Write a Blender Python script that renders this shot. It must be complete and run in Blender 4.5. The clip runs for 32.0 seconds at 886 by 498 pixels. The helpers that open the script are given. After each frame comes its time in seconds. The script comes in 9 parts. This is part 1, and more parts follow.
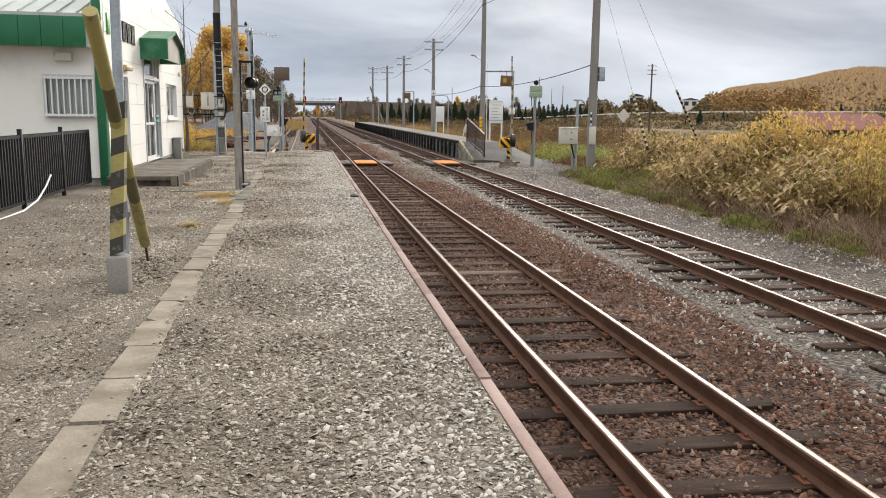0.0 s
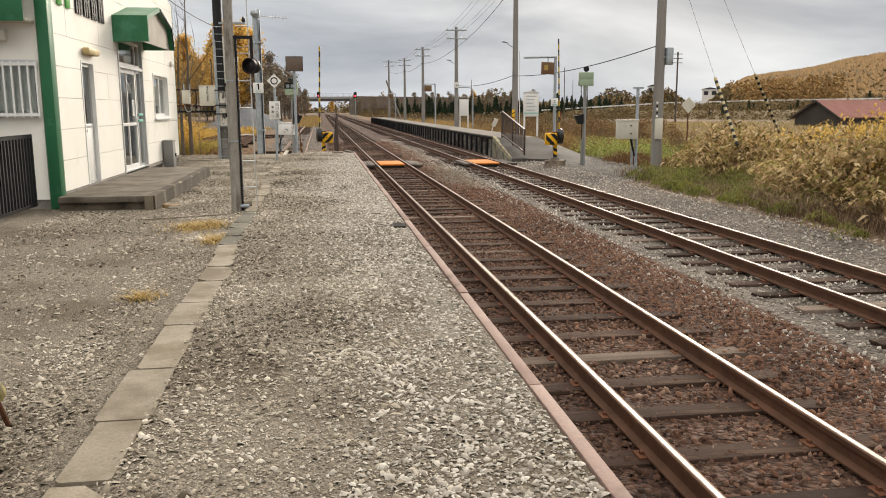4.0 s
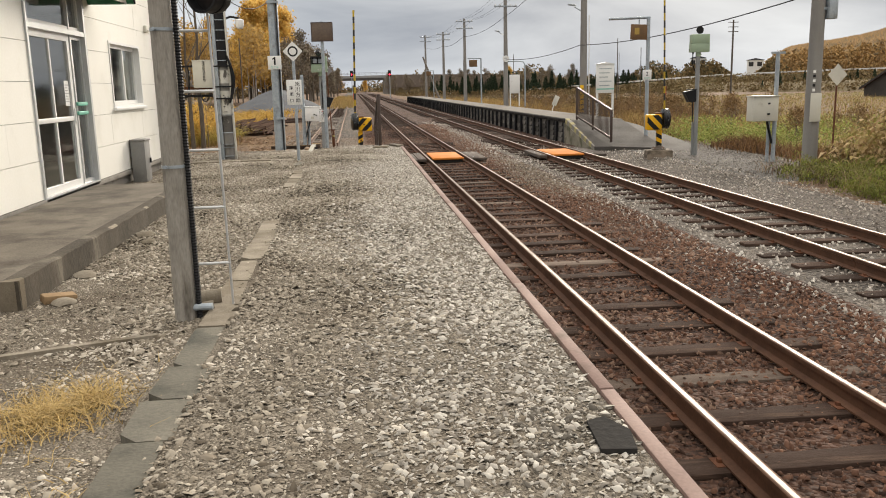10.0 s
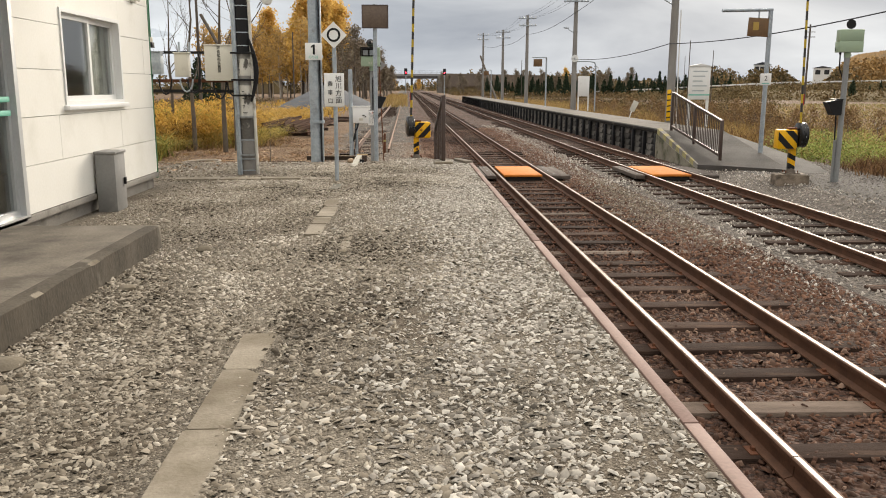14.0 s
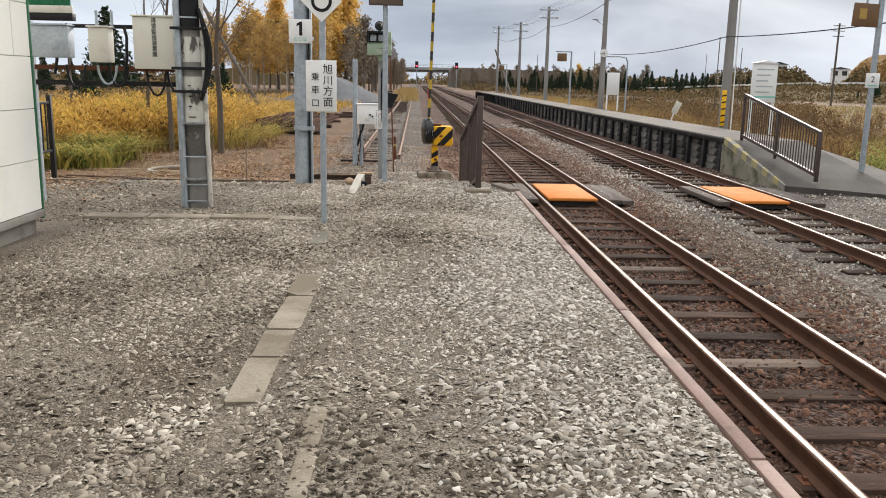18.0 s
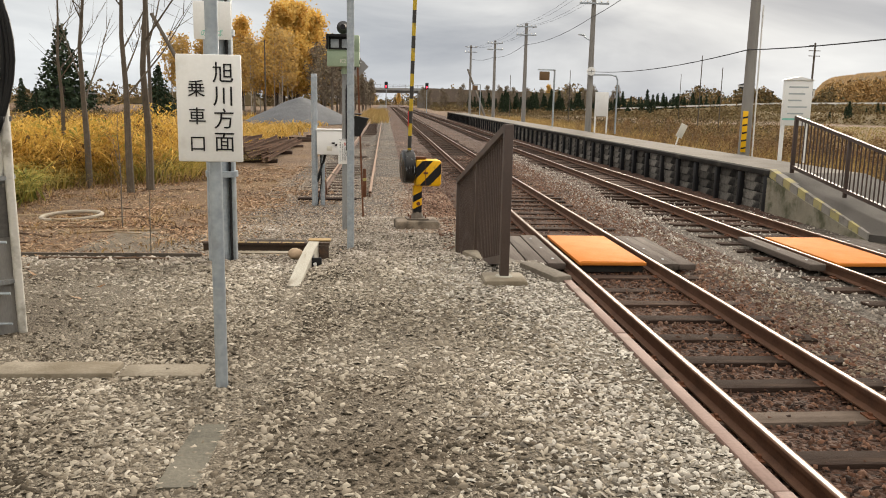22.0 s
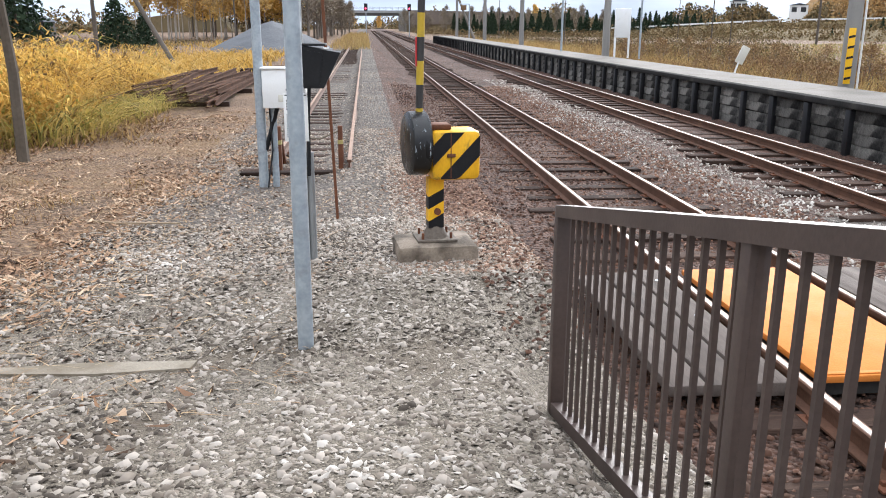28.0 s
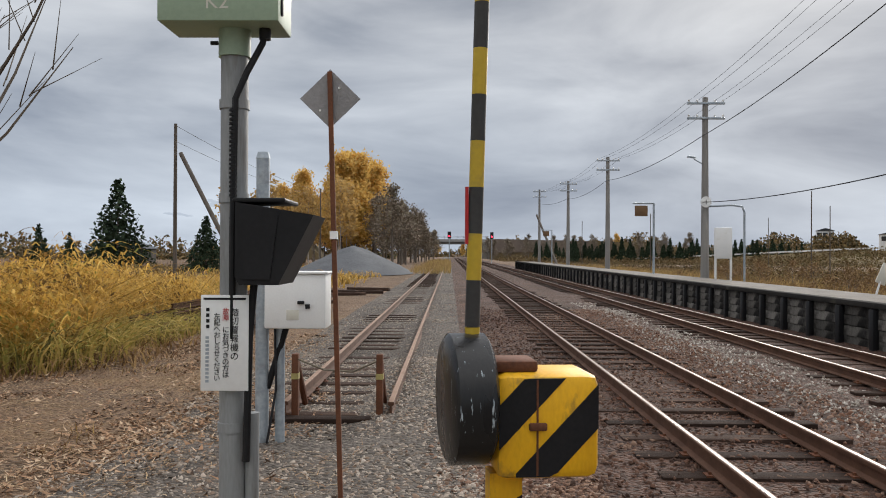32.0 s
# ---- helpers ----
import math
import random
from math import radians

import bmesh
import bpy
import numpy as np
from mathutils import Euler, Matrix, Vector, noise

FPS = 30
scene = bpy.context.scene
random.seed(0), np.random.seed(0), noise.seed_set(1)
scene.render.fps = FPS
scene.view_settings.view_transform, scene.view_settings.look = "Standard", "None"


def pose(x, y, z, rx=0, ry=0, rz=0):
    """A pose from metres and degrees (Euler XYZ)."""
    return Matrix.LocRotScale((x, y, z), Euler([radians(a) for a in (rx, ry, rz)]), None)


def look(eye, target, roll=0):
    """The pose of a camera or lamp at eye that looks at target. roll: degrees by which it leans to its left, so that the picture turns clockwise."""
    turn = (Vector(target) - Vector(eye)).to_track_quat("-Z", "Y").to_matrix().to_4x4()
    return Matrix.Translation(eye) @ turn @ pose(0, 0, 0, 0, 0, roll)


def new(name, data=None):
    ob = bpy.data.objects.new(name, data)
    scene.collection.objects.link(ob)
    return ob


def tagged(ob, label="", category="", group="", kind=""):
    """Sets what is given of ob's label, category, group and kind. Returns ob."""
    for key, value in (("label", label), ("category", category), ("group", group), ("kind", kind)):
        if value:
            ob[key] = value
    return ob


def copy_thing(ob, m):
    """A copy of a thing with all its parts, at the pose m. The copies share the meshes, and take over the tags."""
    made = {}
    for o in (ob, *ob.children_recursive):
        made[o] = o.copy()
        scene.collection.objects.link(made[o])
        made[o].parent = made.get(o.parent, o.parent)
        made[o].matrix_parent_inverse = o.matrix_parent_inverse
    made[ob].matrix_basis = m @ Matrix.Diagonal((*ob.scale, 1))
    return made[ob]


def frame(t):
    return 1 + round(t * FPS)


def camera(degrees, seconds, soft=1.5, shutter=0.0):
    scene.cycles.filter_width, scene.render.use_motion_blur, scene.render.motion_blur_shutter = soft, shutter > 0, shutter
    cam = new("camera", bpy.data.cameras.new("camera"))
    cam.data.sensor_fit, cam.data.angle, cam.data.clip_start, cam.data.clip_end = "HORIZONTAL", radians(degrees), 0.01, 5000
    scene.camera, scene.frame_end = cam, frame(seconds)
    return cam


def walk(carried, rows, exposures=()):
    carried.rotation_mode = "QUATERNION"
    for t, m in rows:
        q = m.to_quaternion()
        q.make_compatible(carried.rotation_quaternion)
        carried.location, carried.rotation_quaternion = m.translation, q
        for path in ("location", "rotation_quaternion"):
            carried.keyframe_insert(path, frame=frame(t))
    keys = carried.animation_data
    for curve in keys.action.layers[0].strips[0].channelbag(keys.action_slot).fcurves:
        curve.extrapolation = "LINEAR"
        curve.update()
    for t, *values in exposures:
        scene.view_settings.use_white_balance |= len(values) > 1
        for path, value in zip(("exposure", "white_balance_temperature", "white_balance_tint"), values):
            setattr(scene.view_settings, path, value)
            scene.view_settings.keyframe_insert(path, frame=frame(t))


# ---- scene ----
cam = camera(56.6, 32.0, 1.0)
ROWS = [
    (0.0, -0.0016, 0.0181, 1.3345, 80.704, -0.676, -9.318),
    (0.5, -0.0092, 0.5656, 1.3396, 80.019, -0.549, -11.909),
    (1.0, 0.0108, 1.0980, 1.3084, 80.762, -1.222, -9.842),
    (1.5, -0.0088, 1.6539, 1.2870, 80.096, -1.037, -8.803),
    (2.0, -0.0185, 2.1478, 1.2629, 79.650, -1.003, -7.933),
    (2.5, -0.0299, 2.7127, 1.2711, 79.034, 0.221, -8.885),
    (3.0, -0.0788, 3.2738, 1.2893, 78.737, 0.900, -11.382),
    (3.5, -0.0912, 3.8004, 1.3040, 80.006, 0.076, -8.956),
    (5.5, -0.1160, 5.8954, 1.2836, 80.679, 0.433, -7.729),
    (6.0, -0.1246, 6.4047, 1.3051, 81.388, 0.373, -6.920),
    (6.5, -0.1596, 6.9540, 1.3225, 81.678, 1.235, -9.264),
    (7.0, -0.1567, 7.4901, 1.3202, 81.749, 0.762, -9.324),
    (7.5, -0.1993, 8.0335, 1.2948, 80.850, 0.788, -10.290),
    (8.0, -0.1887, 8.4948, 1.2999, 80.951, 0.873, -10.446),
    (8.5, -0.1677, 9.0688, 1.3023, 80.497, -0.205, -9.748),
    (9.0, -0.1462, 9.6059, 1.2985, 79.663, -0.158, -8.632),
    (9.5, -0.1100, 10.1507, 1.3045, 79.259, 0.671, -6.364),
    (10.0, -0.1606, 10.6765, 1.3141, 78.815, 1.369, -6.135),
    (10.5, -0.1450, 11.1979, 1.3137, 80.622, 1.115, -5.233),
    (11.0, -0.1599, 11.7576, 1.2933, 80.437, 1.680, -5.282),
    (11.5, -0.1533, 12.3208, 1.2874, 80.168, 0.722, -5.218),
    (12.0, -0.1629, 12.8469, 1.3084, 80.051, -0.544, -3.950),
    (12.5, -0.2088, 13.3757, 1.3327, 80.221, -0.317, -4.287),
    (13.0, -0.1864, 13.8729, 1.3441, 80.282, 0.006, -4.085),
    (13.5, -0.2424, 14.4165, 1.3203, 79.574, -0.318, -4.323),
    (14.0, -0.2479, 14.9419, 1.3198, 78.828, -0.120, -2.517),
    (14.5, -0.2924, 15.4336, 1.3263, 78.741, -0.057, -1.178),
    (16.5, -0.3834, 17.6236, 1.3235, 77.270, -2.410, -3.746),
    (17.0, -0.4004, 18.1809, 1.3194, 78.580, -2.294, -5.285),
    (17.5, -0.3903, 18.6756, 1.3151, 78.962, -1.346, -3.169),
    (18.0, -0.3960, 19.2168, 1.3433, 78.425, -1.157, -1.836),
    (18.5, -0.4408, 19.7441, 1.3486, 78.403, -0.533, -3.967),
    (19.0, -0.4585, 20.2735, 1.3374, 79.315, 0.122, -3.207),
    (19.5, -0.5557, 20.7914, 1.3037, 78.381, 0.647, -4.545),
    (20.0, -0.5742, 21.3199, 1.2863, 79.231, -0.086, -3.037),
    (20.5, -0.5585, 21.8328, 1.2755, 79.361, -0.873, -2.730),
    (21.0, -0.5492, 22.3490, 1.3023, 79.588, -0.818, -2.523),
    (21.5, -0.4987, 22.8643, 1.3131, 79.481, -0.576, -2.478),
    (22.0, -0.5073, 23.4061, 1.3171, 79.862, -1.090, -3.975),
    (22.5, -0.4973, 23.9325, 1.2953, 78.431, -1.045, -3.468),
    (23.0, -0.5410, 24.4580, 1.2934, 78.729, -0.836, -4.783),
    (23.5, -0.5770, 24.9690, 1.3114, 78.917, -0.229, -5.303),
    (24.0, -0.5854, 25.4653, 1.3130, 77.517, -0.841, -4.469),
    (24.5, -0.6167, 25.9787, 1.2929, 75.982, -0.920, -4.938),
    (25.0, -0.5898, 26.4754, 1.2822, 74.981, -1.777, -4.197),
    (25.5, -0.6015, 26.9626, 1.2791, 76.008, -1.561, -5.427),
    (27.5, -0.5473, 28.9553, 1.2792, 72.082, -0.510, -4.952),
    (28.0, -0.5535, 29.4148, 1.2631, 74.751, -0.156, -5.251),
    (28.5, -0.5256, 29.8783, 1.2139, 73.819, 0.363, -7.220),
    (29.0, -0.5038, 30.3084, 1.1643, 72.345, -1.101, -5.328),
    (29.5, -0.4896, 30.7533, 1.1344, 80.762, -0.640, -7.259),
    (30.0, -0.3915, 31.1586, 1.1031, 86.871, -0.641, -6.755),
    (30.5, -0.3435, 31.5653, 1.0455, 87.319, 0.733, -6.875),
    (31.0, -0.2868, 32.0640, 0.9671, 86.639, 0.510, -4.697),
    (31.5, -0.2406, 32.4715, 0.9341, 88.063, -0.422, -1.240),
    (32.0, -0.2161, 32.8692, 0.9012, 90.316, -0.242, 0.467),
]
walk(cam, [(t, pose(x, y, z, rx, ry, rz)) for t, x, y, z, rx, ry, rz in ROWS],
     exposures=[(0.0, 0.6, 6600, 10), (1.0, 0.52, 7200, 10), (2.0, 0.53, 7250, 10), (3.5, 0.55, 7250, 10), (6.0, 0.48, 7000, 10), (8.0, 0.5, 7250, 10), (10.0, 0.49, 7150, 10), (12.0, 0.5, 7050, 10),
                (14.0, 0.52, 7100, 10), (17.0, 0.57, 6600, 10), (18.0, 0.57, 6550, 10), (19.0, 0.56, 6750, 10), (20.0, 0.58, 7300, 10), (22.0, 0.59, 7350, 10), (23.5, 0.6, 7200, 10), (25.0, 0.78, 6500, 10),
                (25.5, 0.85, 6450, 10), (27.8, 1.1, 5950, 10), (29.0, 1.08, 5800, 10), (30.0, 0.42, 7000, 10), (31.0, 0.42, 6950, 10), (32.0, 0.17, 6400, 10)])

# ---- world, sun, exposure ----
world = bpy.data.worlds.new("overcast_sky")
scene.world = world
world.use_nodes = True
wn, wl = world.node_tree.nodes, world.node_tree.links
wn.clear()
w_out = wn.new("ShaderNodeOutputWorld")
w_bg = wn.new("ShaderNodeBackground")
w_sky = wn.new("ShaderNodeTexSky")
w_sky.sky_type, w_sky.sun_disc = "NISHITA", False
w_sky.sun_elevation, w_sky.sun_rotation = radians(22), radians(24)
w_sky.air_density, w_sky.dust_density = 1.0, 3.0
w_co = wn.new("ShaderNodeTexCoord")
w_map = wn.new("ShaderNodeMapping")
w_map.inputs["Scale"].default_value = (1.0, 1.0, 3.6)
w_n1 = wn.new("ShaderNodeTexNoise")
w_n1.inputs["Scale"].default_value, w_n1.inputs["Detail"].default_value = 2.6, 9.0
w_n1.inputs["Roughness"].default_value, w_n1.inputs["Distortion"].default_value = 0.52, 0.35
w_ramp = wn.new("ShaderNodeValToRGB")
for pos, col in ((0.30, (0.42, 0.45, 0.51, 1)), (0.44, (0.66, 0.69, 0.74, 1)), (0.54, (0.92, 0.92, 0.92, 1)), (0.70, (1.22, 1.19, 1.15, 1))):
    if pos in (0.30, 0.70):
        el = w_ramp.color_ramp.elements[0 if pos == 0.30 else 1]
        el.position = pos
    else:
        el = w_ramp.color_ramp.elements.new(pos)
    el.color = col
# the cloud deck turns bluer towards the horizon
w_sep = wn.new("ShaderNodeSeparateXYZ")
w_low = wn.new("ShaderNodeMapRange")
w_low.inputs["From Min"].default_value, w_low.inputs["From Max"].default_value = 0.05, 0.50
w_low.inputs["To Min"].default_value, w_low.inputs["To Max"].default_value = 1.0, 0.0
w_mixl = wn.new("ShaderNodeMix")
w_mixl.data_type, w_mixl.blend_type = "RGBA", "MULTIPLY"
w_mixl.inputs[7].default_value = (0.84, 0.95, 1.10, 1)
w_mix = wn.new("ShaderNodeMix")
w_mix.data_type = "RGBA"
w_mix.inputs[0].default_value = 0.003
wl.new(w_co.outputs["Generated"], w_map.inputs["Vector"])
wl.new(w_map.outputs[0], w_n1.inputs["Vector"])
wl.new(w_n1.outputs[0], w_ramp.inputs[0])
wl.new(w_co.outputs["Generated"], w_sep.inputs[0])
wl.new(w_sep.outputs[2], w_low.inputs[0])
wl.new(w_low.outputs[0], w_mixl.inputs[0])
wl.new(w_ramp.outputs[0], w_mixl.inputs[6])
wl.new(w_mixl.outputs[2], w_mix.inputs[6])
wl.new(w_sky.outputs[0], w_mix.inputs[7])
wl.new(w_mix.outputs[2], w_bg.inputs[0])
# an overcast sky is brightest overhead
w_up = wn.new("ShaderNodeMapRange")
w_up.inputs["From Min"].default_value, w_up.inputs["From Max"].default_value = 0.30, 0.95
w_up.inputs["To Min"].default_value, w_up.inputs["To Max"].default_value = 0.56, 1.85
wl.new(w_sep.outputs[2], w_up.inputs[0])
wl.new(w_up.outputs[0], w_bg.inputs[1])
wl.new(w_bg.outputs[0], w_out.inputs[0])

sun_data = bpy.data.lights.new("sun", "SUN")
sun_data.energy, sun_data.angle, sun_data.color = 2.3, radians(24), (1.0, 0.94, 0.86)
sun = new("sun", sun_data)
sun.matrix_world = look((30, 60, 40), (30 - 0.44 * 40, 60 - 0.9 * 40, 40 - 0.36 * 40))

# ---- materials ----
MATS = {}


def mat(name, a, b=None, scale=4.0, fine=60.0, rough=0.8, metal=0.0, bump=0.3, bump_scale=None, vary=0.0, dirt=None, dirt_scale=1.2,
        dirt_at=(0.55, 0.7), spec=0.3, stretch=(1, 1, 1), voro=False):
    """A surface with two scales of colour, an optional stain layer, bump, and a shift of its own for each object."""
    if name in MATS:
        return MATS[name]
    m = bpy.data.materials.new(name)
    m.use_nodes = True
    n, l = m.node_tree.nodes, m.node_tree.links
    p = n["Principled BSDF"]
    p.inputs["Metallic"].default_value = metal
    p.inputs["Specular IOR Level"].default_value = spec
    b = b or tuple(c * 0.72 for c in a)
    co = n.new("ShaderNodeTexCoord")
    mp = n.new("ShaderNodeMapping")
    mp.inputs["Scale"].default_value = stretch
    l.new(co.outputs["Object"], mp.inputs[0])
    big = n.new("ShaderNodeTexNoise")
    big.inputs["Scale"].default_value, big.inputs["Detail"].default_value = scale, 4.0
    small = n.new("ShaderNodeTexVoronoi" if voro else "ShaderNodeTexNoise")
    small.inputs["Scale"].default_value = fine
    l.new(mp.outputs[0], big.inputs["Vector"])
    l.new(mp.outputs[0], small.inputs["Vector"])
    if not voro:
        small.inputs["Detail"].default_value = 3.0
    mixn = n.new("ShaderNodeMath")
    mixn.operation = "MULTIPLY_ADD"
    mixn.inputs[1].default_value, mixn.inputs[2].default_value = 0.55, 0.0
    addn = n.new("ShaderNodeMath")
    addn.operation = "MULTIPLY_ADD"
    addn.inputs[1].default_value = 0.45
    l.new(big.outputs[0], mixn.inputs[0])
    if voro:
        sepc = n.new("ShaderNodeSeparateColor")
        l.new(small.outputs["Color"], sepc.inputs[0])
        l.new(sepc.outputs[0], addn.inputs[0])
    else:
        l.new(small.outputs[0], addn.inputs[0])
    l.new(mixn.outputs[0], addn.inputs[2])
    rng = n.new("ShaderNodeMapRange")
    rng.inputs["From Min"].default_value, rng.inputs["From Max"].default_value = (0.2, 0.8) if voro else (0.32, 0.68)
    l.new(addn.outputs[0], rng.inputs[0])
    mix = n.new("ShaderNodeMix")
    mix.data_type = "RGBA"
    mix.inputs[6].default_value, mix.inputs[7].default_value = (*a, 1), (*b, 1)
    l.new(rng.outputs[0], mix.inputs[0])
    col = mix.outputs[2]
    if dirt:
        dn = n.new("ShaderNodeTexNoise")
        dn.inputs["Scale"].default_value, dn.inputs["Detail"].default_value, dn.inputs["Roughness"].default_value = dirt_scale, 6.0, 0.62
        l.new(mp.outputs[0], dn.inputs["Vector"])
        dr = n.new("ShaderNodeMapRange")
        dr.inputs["From Min"].default_value, dr.inputs["From Max"].default_value = dirt_at
        l.new(dn.outputs[0], dr.inputs[0])
        dm = n.new("ShaderNodeMix")
        dm.data_type = "RGBA"
        l.new(dr.outputs[0], dm.inputs[0])
        l.new(col, dm.inputs[6])
        dm.inputs[7].default_value = (*dirt, 1)
        col = dm.outputs[2]
    if vary:
        info = n.new("ShaderNodeObjectInfo")
        vr = n.new("ShaderNodeMapRange")
        vr.inputs["To Min"].default_value, vr.inputs["To Max"].default_value = 1 - vary, 1 + vary
        l.new(info.outputs["Random"], vr.inputs[0])
        hs = n.new("ShaderNodeHueSaturation")
        l.new(vr.outputs[0], hs.inputs["Value"])
        l.new(col, hs.inputs["Color"])
        col = hs.outputs[0]
    l.new(col, p.inputs["Base Color"])
    rr = n.new("ShaderNodeMapRange")
    rr.inputs["To Min"].default_value, rr.inputs["To Max"].default_value = max(0.03, rough - 0.12), min(1, rough + 0.12)
    l.new(big.outputs[0], rr.inputs[0])
    l.new(rr.outputs[0], p.inputs["Roughness"])
    if bump:
        bp = n.new("ShaderNodeBump")
        bp.invert = voro
        bp.inputs["Strength"].default_value, bp.inputs["Distance"].default_value = bump, (1.0 if voro else 0.4) / fine
        l.new(small.outputs[0], bp.inputs["Height"])
        l.new(bp.outputs[0], p.inputs["Normal"])
    MATS[name] = m
    return m


def island_mat(name, colours, rough=0.9, translucent=0.0, spec=0.2, patch=0.0):
    """Loose pieces of one mesh (stones, leaves, blades), each with a colour of its own out of a ramp."""
    if name in MATS:
        return MATS[name]
    m = bpy.data.materials.new(name)
    m.use_nodes = True
    n, l = m.node_tree.nodes, m.node_tree.links
    p = n["Principled BSDF"]
    p.inputs["Roughness"].default_value = rough
    p.inputs["Specular IOR Level"].default_value = spec
    geo = n.new("ShaderNodeNewGeometry")
    ramp = n.new("ShaderNodeValToRGB")
    els = ramp.color_ramp.elements
    for i, c in enumerate(colours):
        e = els[i] if i < 2 else els.new(0.5)
        e.color = (*c, 1)
    for i, c in enumerate(colours):
        els[i].position = i / (len(colours) - 1)
    for e, c in zip(els, colours):
        e.color = (*c, 1)
    src = geo.outputs["Random Per Island"]
    if patch:
        co = n.new("ShaderNodeTexCoord")
        no = n.new("ShaderNodeTexNoise")
        no.inputs["Scale"].default_value, no.inputs["Detail"].default_value = patch, 3.0
        l.new(co.outputs["Object"], no.inputs["Vector"])
        ma = n.new("ShaderNodeMath")
        ma.operation = "MULTIPLY_ADD"
        ma.inputs[1].default_value = 1.7
        l.new(no.outputs[0], ma.inputs[0])
        mb = n.new("ShaderNodeMath")
        mb.operation = "MULTIPLY_ADD"
        mb.inputs[1].default_value, mb.inputs[2].default_value = 0.85, -0.78
        l.new(src, mb.inputs[0])
        l.new(mb.outputs[0], ma.inputs[2])
        src = ma.outputs[0]
    l.new(src, ramp.inputs[0])
    l.new(ramp.outputs[0], p.inputs["Base Color"])
    if translucent:
        tr = n.new("ShaderNodeBsdfTranslucent")
        l.new(ramp.outputs[0], tr.inputs[0])
        ms = n.new("ShaderNodeMixShader")
        ms.inputs[0].default_value = translucent
        l.new(p.outputs[0], ms.inputs[1])
        l.new(tr.outputs[0], ms.inputs[2])
        l.new(ms.outputs[0], n["Material Output"].inputs[0])
    MATS[name] = m
    return m


def glass_mat():
    m = bpy.data.materials.new("window_glass")
    m.use_nodes = True
    p = m.node_tree.nodes["Principled BSDF"]
    p.inputs["Base Color"].default_value = (0.75, 0.8, 0.8, 1)
    p.inputs["Roughness"].default_value = 0.03
    p.inputs["Transmission Weight"].default_value = 1.0
    p.inputs["IOR"].default_value = 1.45
    return m


GLASS = glass_mat()
GRAVEL = mat("platform_gravel", (0.27, 0.232, 0.18), (0.07, 0.056, 0.042), 1.1, 95, 0.97, bump=1.0, dirt=(0.115, 0.09, 0.064), dirt_scale=0.8, dirt_at=(0.50, 0.64), voro=True)
GROUND = mat("field_ground", (0.22, 0.138, 0.082), (0.07, 0.045, 0.028), 0.5, 22, 0.98, bump=1.0, voro=True, dirt=(0.17, 0.105, 0.05), dirt_scale=0.3)
BALLAST = mat("ballast_bed", (0.12, 0.062, 0.041), (0.018, 0.011, 0.008), 0.8, 26, 0.95, bump=1.0, voro=True)
BALLAST_G = mat("grey_ballast_bed", (0.17, 0.142, 0.118), (0.03, 0.025, 0.02), 0.8, 26, 0.95, bump=1.0, voro=True)
RAIL_SIDE = mat("rusty_rail", (0.13, 0.062, 0.035), (0.07, 0.035, 0.022), 6, 90, 0.75, 0.2, bump=0.2)
OLD_TOP = mat("pale_rust", (0.30, 0.20, 0.145), (0.20, 0.125, 0.085), 4, 80, 0.85, bump=0.15)
RAIL_TOP = mat("polished_rail_head", (0.30, 0.255, 0.22), (0.17, 0.13, 0.105), 3, 120, 0.5, 0.8, bump=0.05, stretch=(6, 0.3, 1))
SLEEPER = mat("old_timber", (0.058, 0.036, 0.027), (0.026, 0.017, 0.013), 3, 40, 0.97, spec=0.1, bump=0.6, vary=0.45, stretch=(0.4, 4, 4), dirt=(0.11, 0.07, 0.05), dirt_scale=2)
CROSS = mat("crossing_timber", (0.115, 0.092, 0.077), (0.065, 0.05, 0.042), 3, 40, 0.92, bump=0.5, vary=0.25, stretch=(4, 0.4, 4), dirt=(0.05, 0.04, 0.033), dirt_scale=2)
SLEEPER_PALE = mat("new_timber", (0.19, 0.145, 0.115), (0.09, 0.067, 0.053), 3, 40, 0.95, spec=0.1, bump=0.6, vary=0.3, stretch=(0.4, 4, 4))
EDGE = mat("platform_edge_strip", (0.27, 0.178, 0.148), (0.18, 0.118, 0.10), 2, 60, 0.75, bump=0.2, dirt=(0.13, 0.09, 0.07), dirt_scale=3)
SLAB = mat("concrete_slab", (0.30, 0.262, 0.205), (0.19, 0.16, 0.12), 4, 70, 0.9, bump=0.6, vary=0.12, dirt=(0.15, 0.122, 0.085), dirt_scale=2.2, dirt_at=(0.44, 0.62))
MOSSY = mat("mossy_slab", (0.16, 0.145, 0.115), (0.09, 0.085, 0.068), 4, 60, 0.92, bump=0.6, vary=0.12, dirt=(0.055, 0.055, 0.045), dirt_scale=2.0)
PLANKW = mat("whitewashed_timber", (0.44, 0.42, 0.36), (0.31, 0.29, 0.24), 4, 60, 0.9, bump=0.5, dirt=(0.20, 0.17, 0.13), dirt_scale=3, stretch=(3, 0.5, 3))
STEP = mat("stained_concrete", (0.19, 0.163, 0.13), (0.095, 0.08, 0.062), 2.5, 50, 0.9, bump=0.6, dirt=(0.065, 0.055, 0.042), dirt_scale=1.7, dirt_at=(0.48, 0.66))
HOUSING = mat("chipped_yellow_paint", (0.82, 0.45, 0.012), (0.66, 0.34, 0.012), 4, 50, 0.5, bump=0.15, dirt=(0.13, 0.08, 0.035), dirt_scale=6, dirt_at=(0.56, 0.72), stretch=(1.4, 1.4, 0.6))
